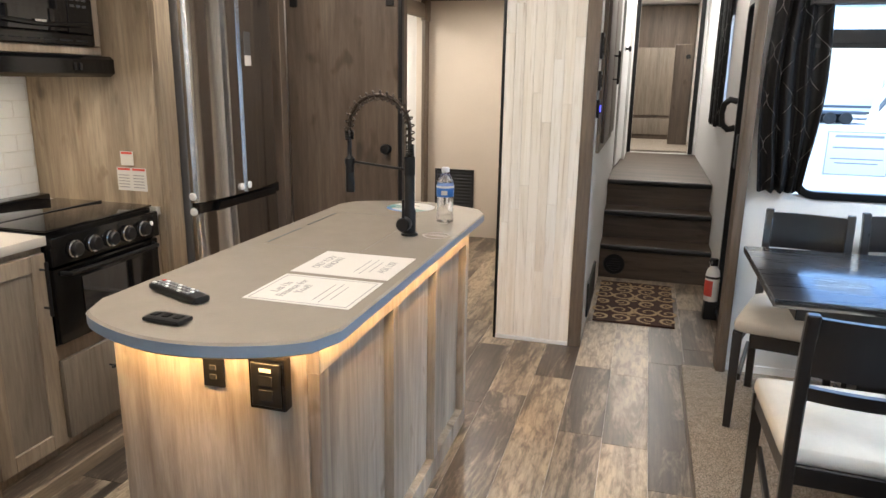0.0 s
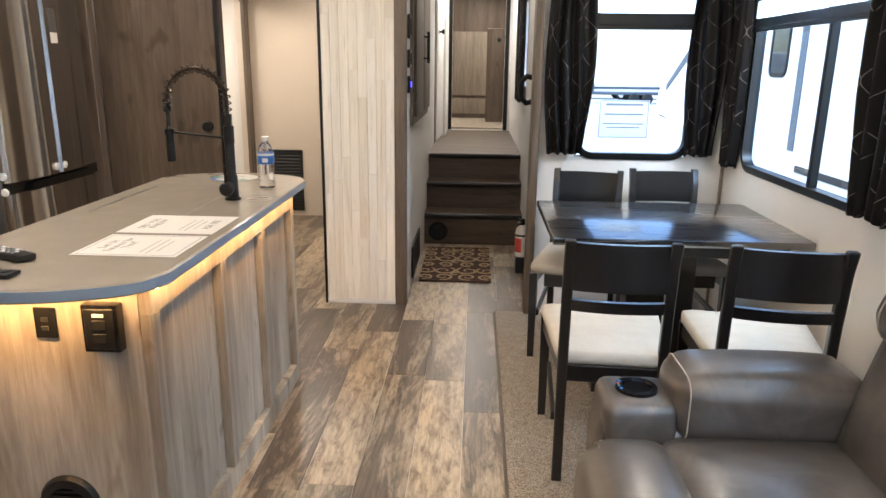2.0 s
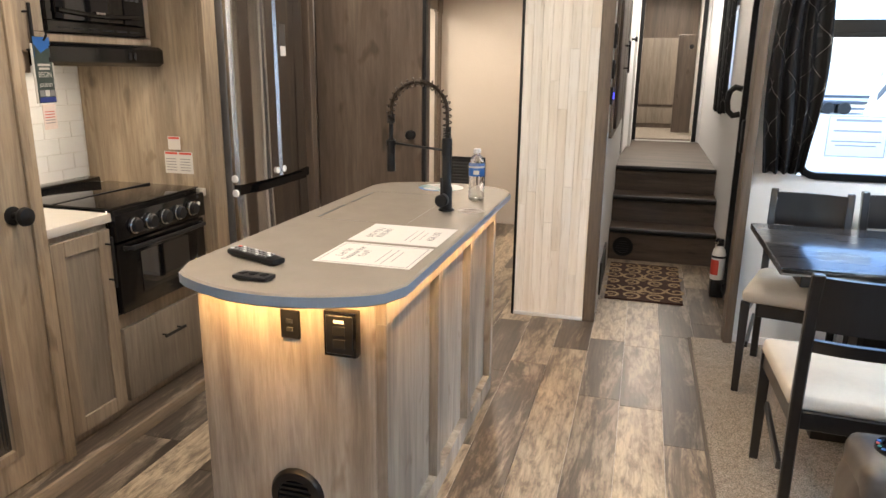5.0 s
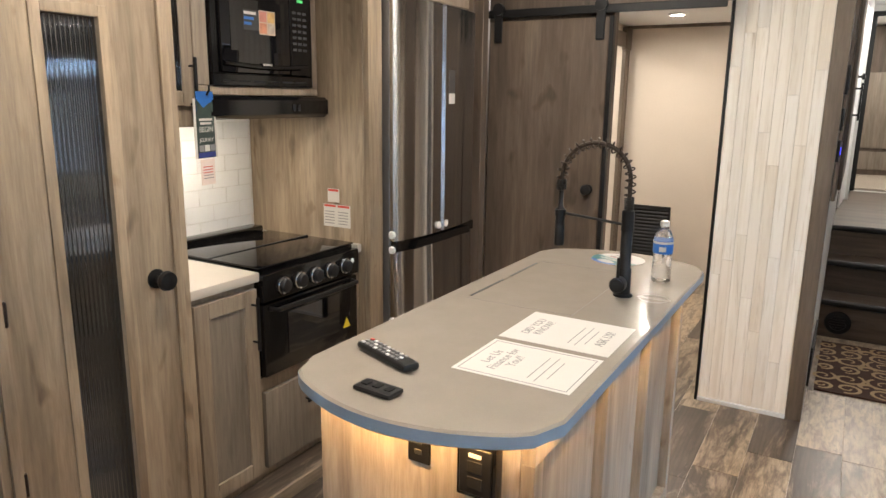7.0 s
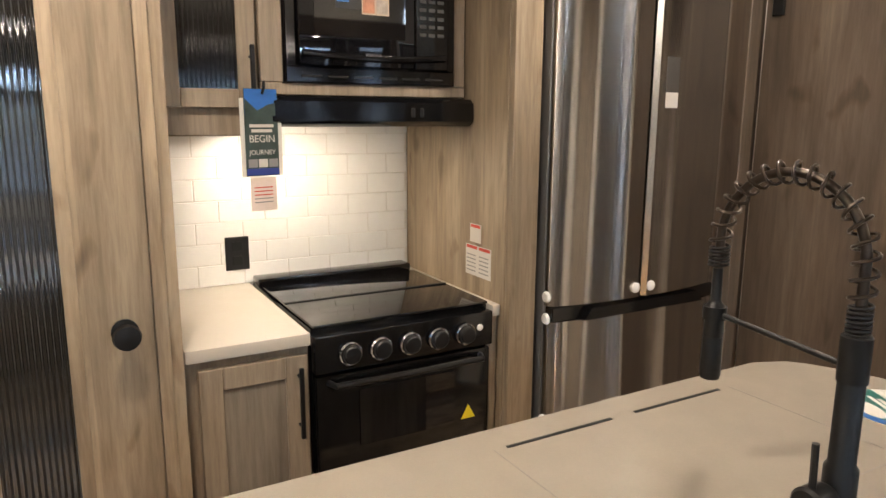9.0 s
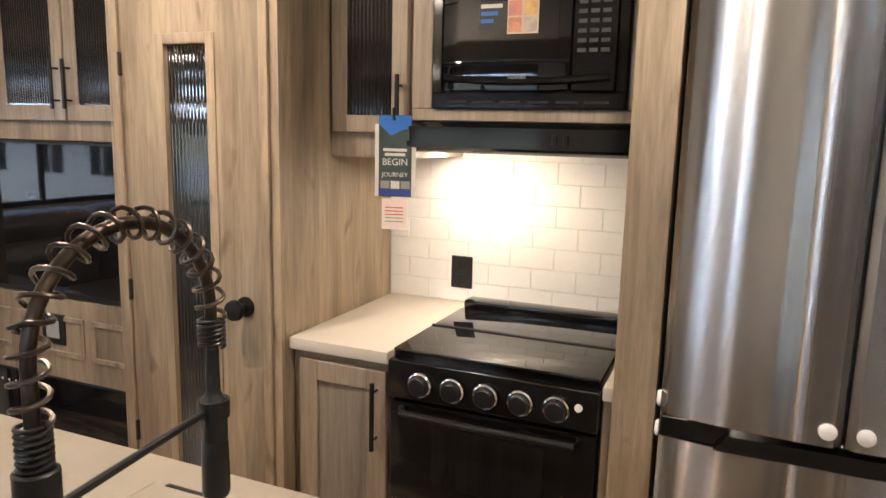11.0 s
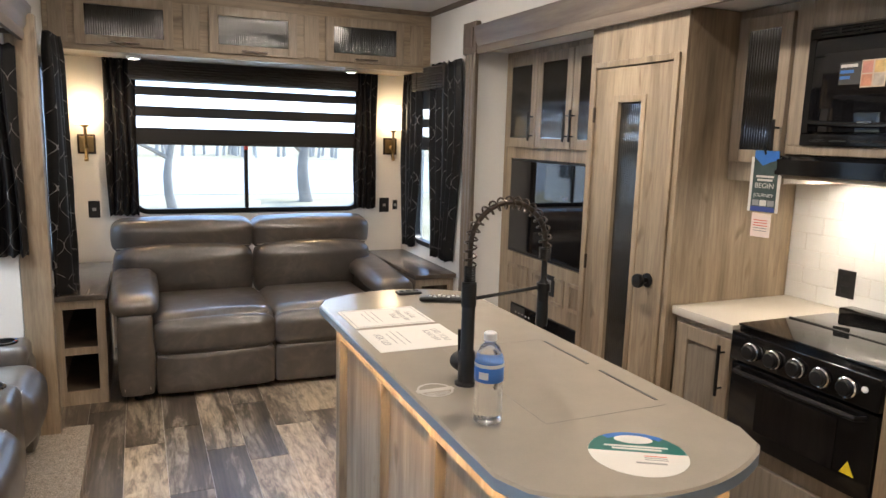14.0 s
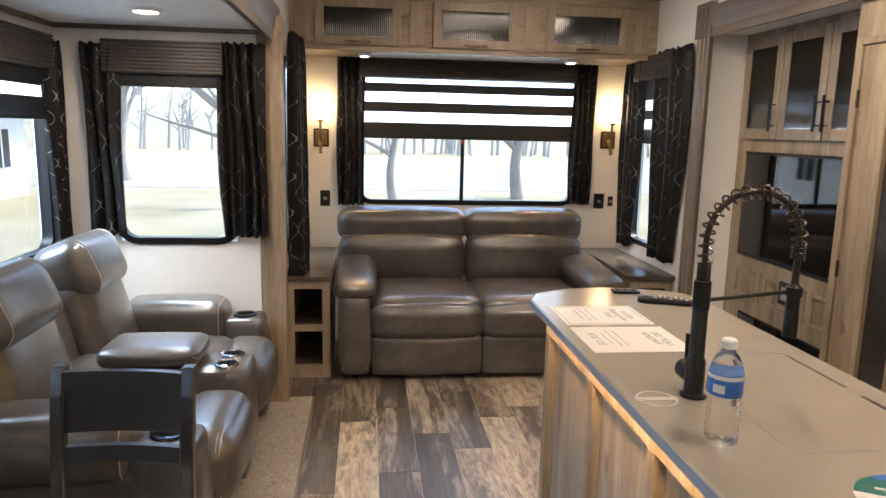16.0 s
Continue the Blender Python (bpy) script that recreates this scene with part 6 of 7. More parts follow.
part("gauge", made(lathe, (1.60, 2.20, 0.362), [(0.0, -0.006), (0.013, -0.005), (0.013, 0.0)], 16, "y"), M_CHROME, vl)

# entry door and grab handle
ed = thing("door_entry", "dark grey entry door with a black frame", "door", kind="structure")
part("door_frame", made(frame_ring, "x", 1.675, 1.62, 2.22, 0.09, 1.86, 0.05, -0.022, 0.06), M_BLACK, ed)
block("leaf", M_STEELSIDE, ed, 1.685, 1.715, 1.58, 2.26, 0.03, 1.91)
bm = bmesh.new(); box(bm, 1.66, 1.686, 2.12, 2.19, 0.95, 1.15, bevel=0.01)
part("latch", bm, M_BLACKPLASTIC, ed)
gh = thing("grab_handle", "dark plastic grab handle by the entry door", "handle")
bm = bmesh.new(); tube(bm, [(1.672, 2.43, 1.33), (1.63, 2.43, 1.34), (1.598, 2.43, 1.31), (1.59, 2.43, 1.25), (1.598, 2.43, 1.19), (1.63, 2.43, 1.16), (1.672, 2.43, 1.17)], [0.02, 0.02, 0.018, 0.017, 0.018, 0.02, 0.02], 12)
part("grip", bm, M_BLACKPLASTIC, gh)
curtain("x", 1.675, -1, 3.10, 3.78, 1.13, 2.25, folds=6, seed=21, gather1=0.85, depth=0.02)

# hall wall fittings
for i, (z0, z1, mt) in enumerate(((1.55, 1.68, M_BLACKPLASTIC), (1.39, 1.49, M_BLACKPLASTIC), (1.25, 1.345, M_BLACKPLASTIC))):
    dv = thing("control_panel", "black control panel on the hall wall" if i < 2 else "black thermostat with a blue light on the hall wall", "control panel")
    block("case", mt, dv, 0.889, 0.905, 1.535, 1.635, z0, z1, bevel=0.004)
    block("display", M_BLACKGLASS, dv, 0.905, 0.9065, 1.55, 1.62, z0 + 0.02, z1 - 0.02, bevel=0)
    if i == 2:
        block("indicator", M_BLUELED, dv, 0.9065, 0.9075, 1.57, 1.61, 1.28, 1.315, bevel=0, label="blue indicator light")
hc = thing("hall_cabinet", "brown recessed cabinet with two doors on the hall wall", "cabinet")
block("frame", M_TRIM, hc, 0.889, 0.908, 1.70, 3.0, 1.05, 2.30)
for y0, y1 in ((1.76, 2.32), (2.36, 2.94)):
    d = block("door", M_DARKWOOD, hc, 0.908, 0.926, y0, y1, 1.10, 2.26, bevel=0.006)
    bar_handle(d, 0.926, 1, y1 - 0.04 if y0 < 2 else y0 + 0.04, 1.42, 1.62)
structure("trim_hall_end", made(box, 0.842, 0.892, 4.2, 4.24, 0.676, ZC), M_STEPWOOD, "dark edge of the hall wall", "trim")
wd = thing("door_bathroom", "white bathroom door standing half open in the upper hall", "door", kind="structure")
wd.location, wd.rotation_euler = (0.875, 4.26, 0.68), (0, 0, radians(-2.3))
block("leaf", M_WHITE, wd, 0.0, 0.03, 0.0, 0.72, 0.01, 1.60)
part("door_knob", made(lathe, (0.03, 0.22, 1.04), [(0.026, 0), (0.010, 0.006), (0.010, 0.025), (0.026, 0.034), (0.024, 0.05), (0, 0.056)], 18, "x"), M_BLACK, wd, "black round knob")
structure("wall_upper_hall", made(box, 0.90, 0.96, 4.99, 5.72, 0.676, ZC), M_WHITE, "white upper hall wall", "wall")
bm = bmesh.new(); plate(bm, "y", 5.705, 0.015, 0.955, 1.645, 0.68, 2.345, [(1.0, 1.60, 0.68, 2.30)])
structure("trim_bedroom_door", bm, M_BLACK, "dark frame of the bedroom doorway", "trim")
wr = thing("wardrobe", "brown wood bedroom wardrobe with a grey panel", "wardrobe")
block("body", M_DARKWOOD, wr, 0.47, 1.67, 7.5, 8.1, 0.69, 2.38)
block("panel", M_CABPANEL, wr, 0.90, 1.50, 7.485, 7.5, 1.00, 1.86, bevel=0.004)
block("panel", M_CABPANEL, wr, 0.90, 1.50, 7.485, 7.5, 0.75, 0.96, bevel=0.004)
wn_ = thing("bedroom_door", "brown wooden bedroom door standing open", "door")
block("leaf", M_DARKWOOD, wn_, 1.405, 1.62, 6.55, 6.59, 0.71, 1.86)
part("door_knob", made(lathe, (1.555, 6.55, 1.72), [(0.0, -0.05), (0.026, -0.045), (0.026, -0.03), (0.01, -0.02), (0.02, 0.0)], 16, "y"), M_BLACK, wn_)

# ---- lettering ----
def text_part(body, size, m, material, parent, name="lettering", align="CENTER"):
    cu = bpy.data.curves.new("text", "FONT")
    cu.body, cu.size, cu.align_x, cu.extrude = body, size, align, 0.0002
    tmp = bpy.data.objects.new("text", cu)
    me = bpy.data.meshes.new_from_object(tmp)
    bpy.data.objects.remove(tmp)
    bpy.data.curves.remove(cu)
    me.materials.clear()
    me.materials.append(material)
    me.transform(m)
    ob = new(name, me)
    ob.parent = parent
    return ob


# ---- on the island ----
ZT = 0.92
for label, y0, y1, x0, x1, lines in (
        ("white printed flyer with a grey border on the island", -0.825, -0.600, 0.240, 0.520, ("Let Us", "Finance for", "You!!")),
        ("white printed flyer on the island", -0.575, -0.335, 0.236, 0.522, ("DID YOU", "KNOW?"))):
    fl = thing("flyer", label, "paper", group="flyers on the island")
    part("sheet", made(box, x0, x1, y0, y1, ZT + 0.0006, ZT + 0.0014), M_PAPER, fl)
    c = (y0 + y1) / 2
    for i, tx in enumerate(lines):
        text_part(tx, 0.032, pose(x0 + 0.058 + 0.030 * i, c, ZT + 0.0018, 0, 0, 90), M_INK, fl)
    for i in range(3):
        wdt = (0.075, 0.085, 0.06)[i]
        block("text_bar", M_INK, fl, x0 + 0.168 + i * 0.020, x0 + 0.1705 + i * 0.020, c - wdt, c + wdt * 0.8, ZT + 0.0014, ZT + 0.0018, bevel=0)
    if len(lines) == 2:
        text_part("ASK US!", 0.034, pose(x0 + 0.252, c, ZT + 0.0018, 0, 0, 90), M_INK, fl)
    else:
        for a in ((x0 + 0.010, x0 + 0.0125, y0 + 0.010, y1 - 0.010), (x1 - 0.0125, x1 - 0.010, y0 + 0.010, y1 - 0.010), (x0 + 0.0125, x1 - 0.0125, y0 + 0.010, y0 + 0.0125), (x0 + 0.0125, x1 - 0.0125, y1 - 0.0125, y1 - 0.010)):
            block("border_line", M_INK, fl, *a, ZT + 0.0014, ZT + 0.0017, bevel=0)

fc = thing("faucet", "matt black spring-neck kitchen faucet with a pull-down sprayer", "faucet", (0.396, -0.028, ZT))
part("base", made(lathe, (0, 0, 0), [(0.030, 0.0), (0.030, 0.006), (0.022, 0.010), (0.0215, 0.085), (0.0172, 0.092), (0.0168, 0.262), (0.0145, 0.266)], 24), M_BLACK, fc)
part("valve", made(lathe, (-0.004, -0.020, 0.045), [(0.020, 0.0), (0.024, -0.012), (0.024, -0.040), (0.020, -0.045), (0.0, -0.046)], 20, "y"), M_BLACK, fc)
bm = bmesh.new(); tube(bm, [(-0.004, -0.052, 0.055), (-0.004, -0.056, 0.13)], 0.005, 8)
part("lever", bm, M_BLACK, fc)
R, H = 0.1085, 0.357
neck = [(0, 0, 0.25 + 0.017 * i) for i in range(6)] + [(-R + R * math.cos(a), 0, H + R * math.sin(a)) for a in [math.pi * k / 20 for k in range(21)]] + [(-2 * R, 0, H - 0.015 * i) for i in range(1, 4)]
bm = bmesh.new(); tube(bm, neck, 0.0068, 12)
part("hose", bm, M_BRONZE, fc, "dark flexible hose")


def along(path, s):
    ps = [Vector(p) for p in path]
    ls = [(q - p).length for p, q in zip(ps, ps[1:])]
    d = s * sum(ls)
    for p, q, ll in zip(ps, ps[1:], ls):
        if d <= ll:
            return p.lerp(q, d / ll), (q - p).normalized()
        d -= ll
    return ps[-1], (ps[-1] - ps[-2]).normalized()


def spring(s0, s1, n, r, wire):
    pts = []
    for i in range(n * 12 + 1):
        f = i / (n * 12)
        p, d = along(neck, s0 + (s1 - s0) * f)
        side = Vector((0, 1, 0))
        up = d.cross(side)
        a = 2 * math.pi * n * f
        pts.append(p + side * r * math.cos(a) + up * r * math.sin(a))
    bm_ = bmesh.new()
    tube(bm_, pts, wire, 6)
    return bm_


part("spring", spring(0.03, 0.115, 7, 0.0135, 0.0023), M_BLACK, fc, "tight black coil")
part("spring", spring(0.115, 0.93, 18, 0.0152, 0.0026), M_BRONZE, fc, "open steel spring")
part("spring", spring(0.93, 0.995, 6, 0.0140, 0.0022), M_BLACK, fc)
part("sprayer", made(lathe, (-2 * R, 0, 0), [(0.0075, 0.312), (0.008, 0.262), (0.010, 0.258), (0.0148, 0.252), (0.0150, 0.205), (0.0143, 0.203), (0.0150, 0.201), (0.0162, 0.142), (0.0145, 0.136), (0.0, 0.138)], 20), M_BLACK, fc)
bm = bmesh.new(); tube(bm, [(0, 0, 0.222), (-2 * R, 0, 0.242)], 0.0046, 10)
part("docking_arm", bm, M_BLACK, fc)
part("docking_ring", made(lathe, (-2 * R, 0, 0.232), [(0.0145, 0.0), (0.0178, 0.0), (0.0178, 0.020), (0.0145, 0.020)], 20), M_BLACK, fc)
part("collar", made(lathe, (0, 0, 0.205), [(0.0165, 0.0), (0.0190, 0.0), (0.0190, 0.060), (0.0165, 0.062)], 20), M_BLACK, fc)

bt = thing("water_bottle", "clear plastic water bottle with a blue label, half full", "bottle", (0.455, 0.206, ZT + 0.0005))
part("body", made(lathe, (0, 0, 0), [(0.0, 0.004), (0.022, 0.0), (0.031, 0.006), (0.0315, 0.020), (0.0295, 0.026), (0.0318, 0.034), (0.030, 0.042), (0.0318, 0.050), (0.030, 0.058), (0.0318, 0.066), (0.0300, 0.074), (0.0318, 0.082), (0.0300, 0.090), (0.0316, 0.098), (0.0316, 0.144), (0.030, 0.154), (0.021, 0.174), (0.0125, 0.183), (0.0125, 0.196), (0.0, 0.196)], 28), M_BOTTLE, bt)
part("cap", made(lathe, (0, 0, 0), [(0.0145, 0.190), (0.0145, 0.204), (0.012, 0.207), (0.0, 0.207)], 20), M_WHITEPLASTIC, bt, "white screw cap")
lb = part("label", made(lathe, (0, 0, 0), [(0.0318, 0.100), (0.0325, 0.101), (0.0325, 0.142), (0.0318, 0.143)], 28), M_BLUE, bt, "blue wrap label")
part("label_band", made(lathe, (0, 0, 0), [(0.0326, 0.133), (0.0328, 0.134), (0.0328, 0.140), (0.0326, 0.141)], 28), M_PAPER, lb)
for a in (20, 140, 260):
    bm = bmesh.new()
    ring_strip(bm, [[(0.0329 * math.cos(radians(a + k * 8)), 0.0329 * math.sin(radians(a + k * 8)), z) for k in range(6)] for z in (0.108, 0.124)], closed=False)
    part("brand_mark", bm, M_PAPER, lb)

rm = thing("tv_remote", "long black television remote with many buttons", "remote control", (0.088, -0.858, ZT + 0.001))
rm.rotation_euler = (0, 0, radians(-21.5))
part("case", made(cushion, (0, 0, 0.010), (0.20, 0.047, 0.020), r=0.009, n=8), M_BLACKPLASTIC, rm)
for i in range(9):
    for j in range(3):
        part("button", made(cushion, (-0.082 + i * 0.0175, -0.013 + j * 0.013, 0.0205), (0.010, 0.008, 0.004), r=0.0015, n=2), M_RED if (i, j) == (0, 2) else (M_INK if (i + j) % 3 else M_WHITEPLASTIC), rm)
rm = thing("fireplace_remote", "small flat black remote", "remote control", (0.178, -1.018, ZT + 0.001))
rm.rotation_euler = (0, 0, radians(-4))
part("case", made(cushion, (0, 0, 0.006), (0.098, 0.050, 0.012), r=0.005, n=6), M_BLACKPLASTIC, rm)
for i in range(3):
    part("button", made(cushion, (-0.03 + i * 0.03, 0, 0.0125), (0.016, 0.02, 0.003), r=0.001, n=2), M_RUBBER, rm)


def sector(bm, r0, r1, a0, a1, z0, z1, n=28):
    rings = []
    for i in range(n + 1):
        a = radians(a0 + (a1 - a0) * i / n)
        rings.append([(r * math.cos(a), r * math.sin(a), z) for r, z in ((r0, z0), (r1, z0), (r1, z1), (r0, z1))])
    ring_strip(bm, rings)


sk = thing("round_sticker", "round white and teal product sticker on the island", "sticker", (0.237, 0.452, ZT))
sk.rotation_euler = (0, 0, radians(150))
part("disc", made(lathe, (0, 0, 0), [(0.100, 0.0004), (0.100, 0.0010), (0.0, 0.0010)], 48), M_PAPER, sk)


def chord(bm, r, y0, z0, z1, n=30):
    a0 = math.asin(y0 / r)
    pts = [(r * math.cos(a0 + (math.pi - 2 * a0) * i / n), r * math.sin(a0 + (math.pi - 2 * a0) * i / n)) for i in range(n + 1)]
    ring_strip(bm, [[(x, y, z) for x, y in pts] for z in (z0, z1)])


part("teal_field", made(chord, 0.0995, 0.005, 0.0010, 0.0013), M_GREEN, sk, "teal upper half")
part("blue_arc", made(sector, 0.082, 0.0995, 50, 130, 0.0013, 0.0016), M_BLUE, sk, "blue arc")
bm = made(lathe, (0, 0, 0), [(0.040, 0.0013), (0.040, 0.0019), (0.0, 0.0019)], 36)
for v in bm.verts:
    v.co.y = v.co.y * 0.5 + 0.064
part("emblem", bm, M_PAPER, sk, "white oval emblem")
for w, y in ((0.13, 0.030), (0.10, 0.018)):
    block("text_bar", M_PAPER, sk, -w / 2, w / 2, y - 0.004, y + 0.004, 0.0013, 0.0016, bevel=0)
block("text_bar", M_INK, sk, -0.01, 0.05, -0.045, -0.038, 0.0010, 0.0013, bevel=0)
for i in range(3):
    block("text_bar", M_RED if i == 0 else M_INK, sk, 0.01, 0.055, -0.012 - i * 0.008, -0.009 - i * 0.008, 0.0010, 0.0013, bevel=0)
cs = thing("clear_sticker", "round translucent maker's sticker on the island", "sticker", (0.488, -0.013, ZT))
M_CLEAR = plain("translucent_print", (0.40, 0.36, 0.315), 0.3)
part("ring", made(sector, 0.040, 0.046, 0, 359.9, 0.0004, 0.0008, 40), M_CLEAR, cs)
block("band", M_CLEAR, cs, -0.05, 0.05, -0.010, 0.010, 0.0004, 0.0009, bevel=0)
for i in range(4):
    block("stripe", M_CLEAR, cs, -0.03, 0.03, 0.014 + i * 0.006, 0.017 + i * 0.006, 0.0004, 0.0008, bevel=0)

# on the island's end
io = thing("switch_plate", "black plate with a small switch on the island end", "switch")
block("plate", M_BLACKPLASTIC, io, 0.198, 0.254, -0.937, -0.9305, 0.735, 0.815, bevel=0.002)
for z in (0.762, 0.785):
    block("rocker", M_KEY, io, 0.217, 0.235, -0.940, -0.937, z - 0.006, z + 0.006, bevel=0.001)
io = thing("power_outlet", "black outlet box on the island end", "outlet")
block("box", M_GLOSSBLACK, io, 0.335, 0.425, -0.962, -0.9305, 0.712, 0.835, bevel=0.004)
block("cover", M_BLACKPLASTIC, io, 0.343, 0.417, -0.967, -0.962, 0.722, 0.826, bevel=0.002)
for z in (0.750, 0.785):
    block("socket", M_RUBBER, io, 0.363, 0.397, -0.969, -0.967, z - 0.013, z + 0.013, bevel=0.001)
block("indicator", M_PAPER, io, 0.366, 0.394, -0.969, -0.967, 0.806, 0.814, bevel=0)
iv = thing("floor_register", "black round heat register low on the island end", "vent")
part("ring", made(lathe, (0.224, -0.9305, 0.262), [(0.052, -0.002), (0.054, -0.02), (0.075, -0.016), (0.082, -0.004), (0.082, 0.0)], 30, "y"), M_BLACKPLASTIC, iv)
part("opening", made(lathe, (0.224, -0.9305, 0.262), [(0.052, -0.0015), (0.0, -0.0015)], 24, "y"), M_RUBBER, iv)
for i in range(6):
    z = 0.222 + i * 0.016
    h = math.sqrt(max(0, 0.052 ** 2 - (z - 0.262) ** 2))
    block("slat", M_BLACKPLASTIC, iv, 0.224 - h, 0.224 + h, -0.946, -0.936, z - 0.003, z + 0.003, bevel=0)

# tag on the cabinet handle
M_FOREST = plain("forest_print", (0.035, 0.055, 0.05), 0.35, vary=0.5, scale=90)
M_NAVYBAND = plain("navy_band_print", (0.03, 0.05, 0.22), 0.35)
tag = thing("brochure_tag", "blue brochures and a white card hung on the cabinet handle", "brochure", (-1.005, -0.402, 0))
tag.rotation_euler = (0, 0, radians(12))
block("bag", M_PAPER, tag, -0.004, -0.002, -0.060, 0.060, 1.295, 1.50, bevel=0)
block("card", M_FOREST, tag, -0.002, 0.0, -0.048, 0.048, 1.295, 1.525, bevel=0)
block("sky_picture", M_BLUE, tag, 0.0, 0.001, -0.047, 0.047, 1.455, 1.524, bevel=0, label="bright blue picture")
bm = bmesh.new()
vs_ = [bm.verts.new((0.0016, y, z)) for y, z in ((-0.047, 1.455), (0.047, 1.455), (0.047, 1.490), (0.02, 1.484), (-0.012, 1.468), (-0.047, 1.500))]
bm.faces.new(vs_)
part("hills_picture", bm, M_FOREST, tag)
block("blue_band", M_NAVYBAND, tag, 0.0, 0.0008, -0.047, 0.047, 1.297, 1.315, bevel=0)
text_part("BEGIN", 0.027, pose(0.0006, 0, 1.385, 90, 0, 90), M_PAPER, tag)
text_part("JOURNEY", 0.018, pose(0.0006, 0, 1.352, 90, 0, 90), M_PAPER, tag)
for z, w in ((1.428, 0.035), (1.415, 0.03)):
    block("text_bar", M_PAPER, tag, 0.0, 0.0008, -w, w, z - 0.004, z + 0.004, bevel=0)
for i in range(3):
    block("photo", (M_INK, M_PAPER, M_INK)[i], tag, 0.0, 0.0008, -0.042 + i * 0.030, -0.016 + i * 0.030, 1.318, 1.340, bevel=0)
wc = block("white_card", M_PINK, tag, -0.002, -0.0005, -0.038, 0.038, 1.20, 1.290, bevel=0, label="pale pink instruction card")
for i in range(5):
    block("text_bar", M_RED if i < 3 else M_INK, wc, -0.0005, 0.0002, -0.028, 0.026, 1.262 - i * 0.010, 1.265 - i * 0.010, bevel=0)
bm = bmesh.new()
tube(bm, [(0.01, 0, 1.512), (0.022, 0.0, 1.53), (0.022, 0.0, 1.545)], 0.004, 8)
part("hook", bm, M_BLACK, tag)

# ---- rear wall fittings ----
for sx, sz in ((1.455, 0.0), (-0.69, 0.025)):
    sc = thing("wall_sconce", "lit wall sconce with a fabric shade on a brass bracket", "wall lamp", (sx, 0, sz), "sconces beside the rear window")
    block("backplate", M_BRONZE, sc, -0.055, 0.055, YR, YR + 0.014, 1.36, 1.49, bevel=0.004)
    block("inner_plate", M_BRASS, sc, -0.043, 0.043, YR + 0.014, YR + 0.018, 1.372, 1.478, bevel=0.002)
    bm = bmesh.new()
    tube(bm, [(0, YR + 0.016, 1.42), (0, YR + 0.06, 1.40), (0, YR + 0.085, 1.335), (0, YR + 0.095, 1.32)], [0.010, 0.011, 0.012, 0.014], 10)
    tube(bm, [(0, YR + 0.06, 1.40), (0, YR + 0.085, 1.45), (0, YR + 0.09, 1.56)], [0.012, 0.010, 0.009], 10)
    part("arm", bm, M_BRASS, sc, "aged brass arm")
    part("candle_cup", made(lathe, (0, YR + 0.09, 0), [(0.010, 1.535), (0.026, 1.545), (0.026, 1.552), (0.012, 1.556)], 18), M_BRASS, sc)
    part("shade", made(lathe, (0, YR + 0.09, 0), [(0.056, 1.555), (0.058, 1.555), (0.050, 1.735), (0.048, 1.735)], 28), M_SHADE, sc, "lit cream shade")
for x, wd_, label in ((1.43, 0.072, "black switch plate beside the rear window"), (-0.65, 0.080, "black switch plate beside the rear window"), (-0.742, 0.040, "small black switch beside the curtain")):
    sw = thing("light_switch", label, "switch")
    hgt = 0.115 if wd_ > 0.05 else 0.075
    block("plate", M_BLACKPLASTIC, sw, x - wd_ / 2, x + wd_ / 2, YR, YR + 0.006, 0.985 - hgt / 2, 0.985 + hgt / 2, bevel=0.002)
    block("rocker", M_INK, sw, x - 0.012, x + 0.012, YR + 0.006, YR + 0.010, 0.985 - 0.012, 0.985 + 0.010, bevel=0.001)
for x in (1.143, -0.268):
    pk = thing("puck_light", "lit round puck light under the overhead cabinets", "puck light", group="puck lights")
    part("housing", made(lathe, (x, -3.40, 1.985), [(0.042, 0.0), (0.042, -0.012), (0.034, -0.018), (0.030, -0.016), (0.030, 0.0)], 22), M_WHITEPLASTIC, pk)
    part("lens", made(lathe, (x, -3.40, 1.985), [(0.030, -0.002), (0.030, -0.016), (0.0, -0.020)], 22), M_LENS, pk, "lit lens")
notice = thing("window_notice", "thin white printed notice taped to the dining window", "paper")
sheet = block("sheet", M_SHEET, notice, 1.955, 2.225, YS1 + 0.0168, YS1 + 0.0175, 1.03, 1.235, bevel=0)
for z0, z1, x0, x1 in ((1.033, 1.037, 1.96, 2.22), (1.228, 1.232, 1.96, 2.22), (1.205, 1.217, 1.99, 2.19), (1.155, 1.163, 1.985, 2.195), (1.105, 1.111, 1.98, 2.20), (1.085, 1.091, 2.0, 2.18)):
    block("text_bar", M_FAINT, notice, x0, x1, YS1 + 0.0160, YS1 + 0.0165, z0, z1, bevel=0)
for x in (1.958, 2.218):
    block("border_bar", M_FAINT, notice, x, x + 0.004, YS1 + 0.0160, YS1 + 0.0165, 1.037, 1.228, bevel=0)


# ---- notices on the panes ----
ex = block("exit_sticker", M_SHEET, wr, 0.318, 0.386, YR - 0.0175, YR - 0.0168, 0.998, 1.028, bevel=0, label="small white exit sticker")
text_part("EXIT", 0.026, pose(0.352, YR - 0.0164, 1.004, 90, 0, 180), M_RED, ex)
block("latch", M_RED, wr, 0.404, 0.432, YR + 0.006, YR + 0.020, 1.405, 1.440, label="red emergency latch")

# ---- outdoors ----
GZ = -1.0


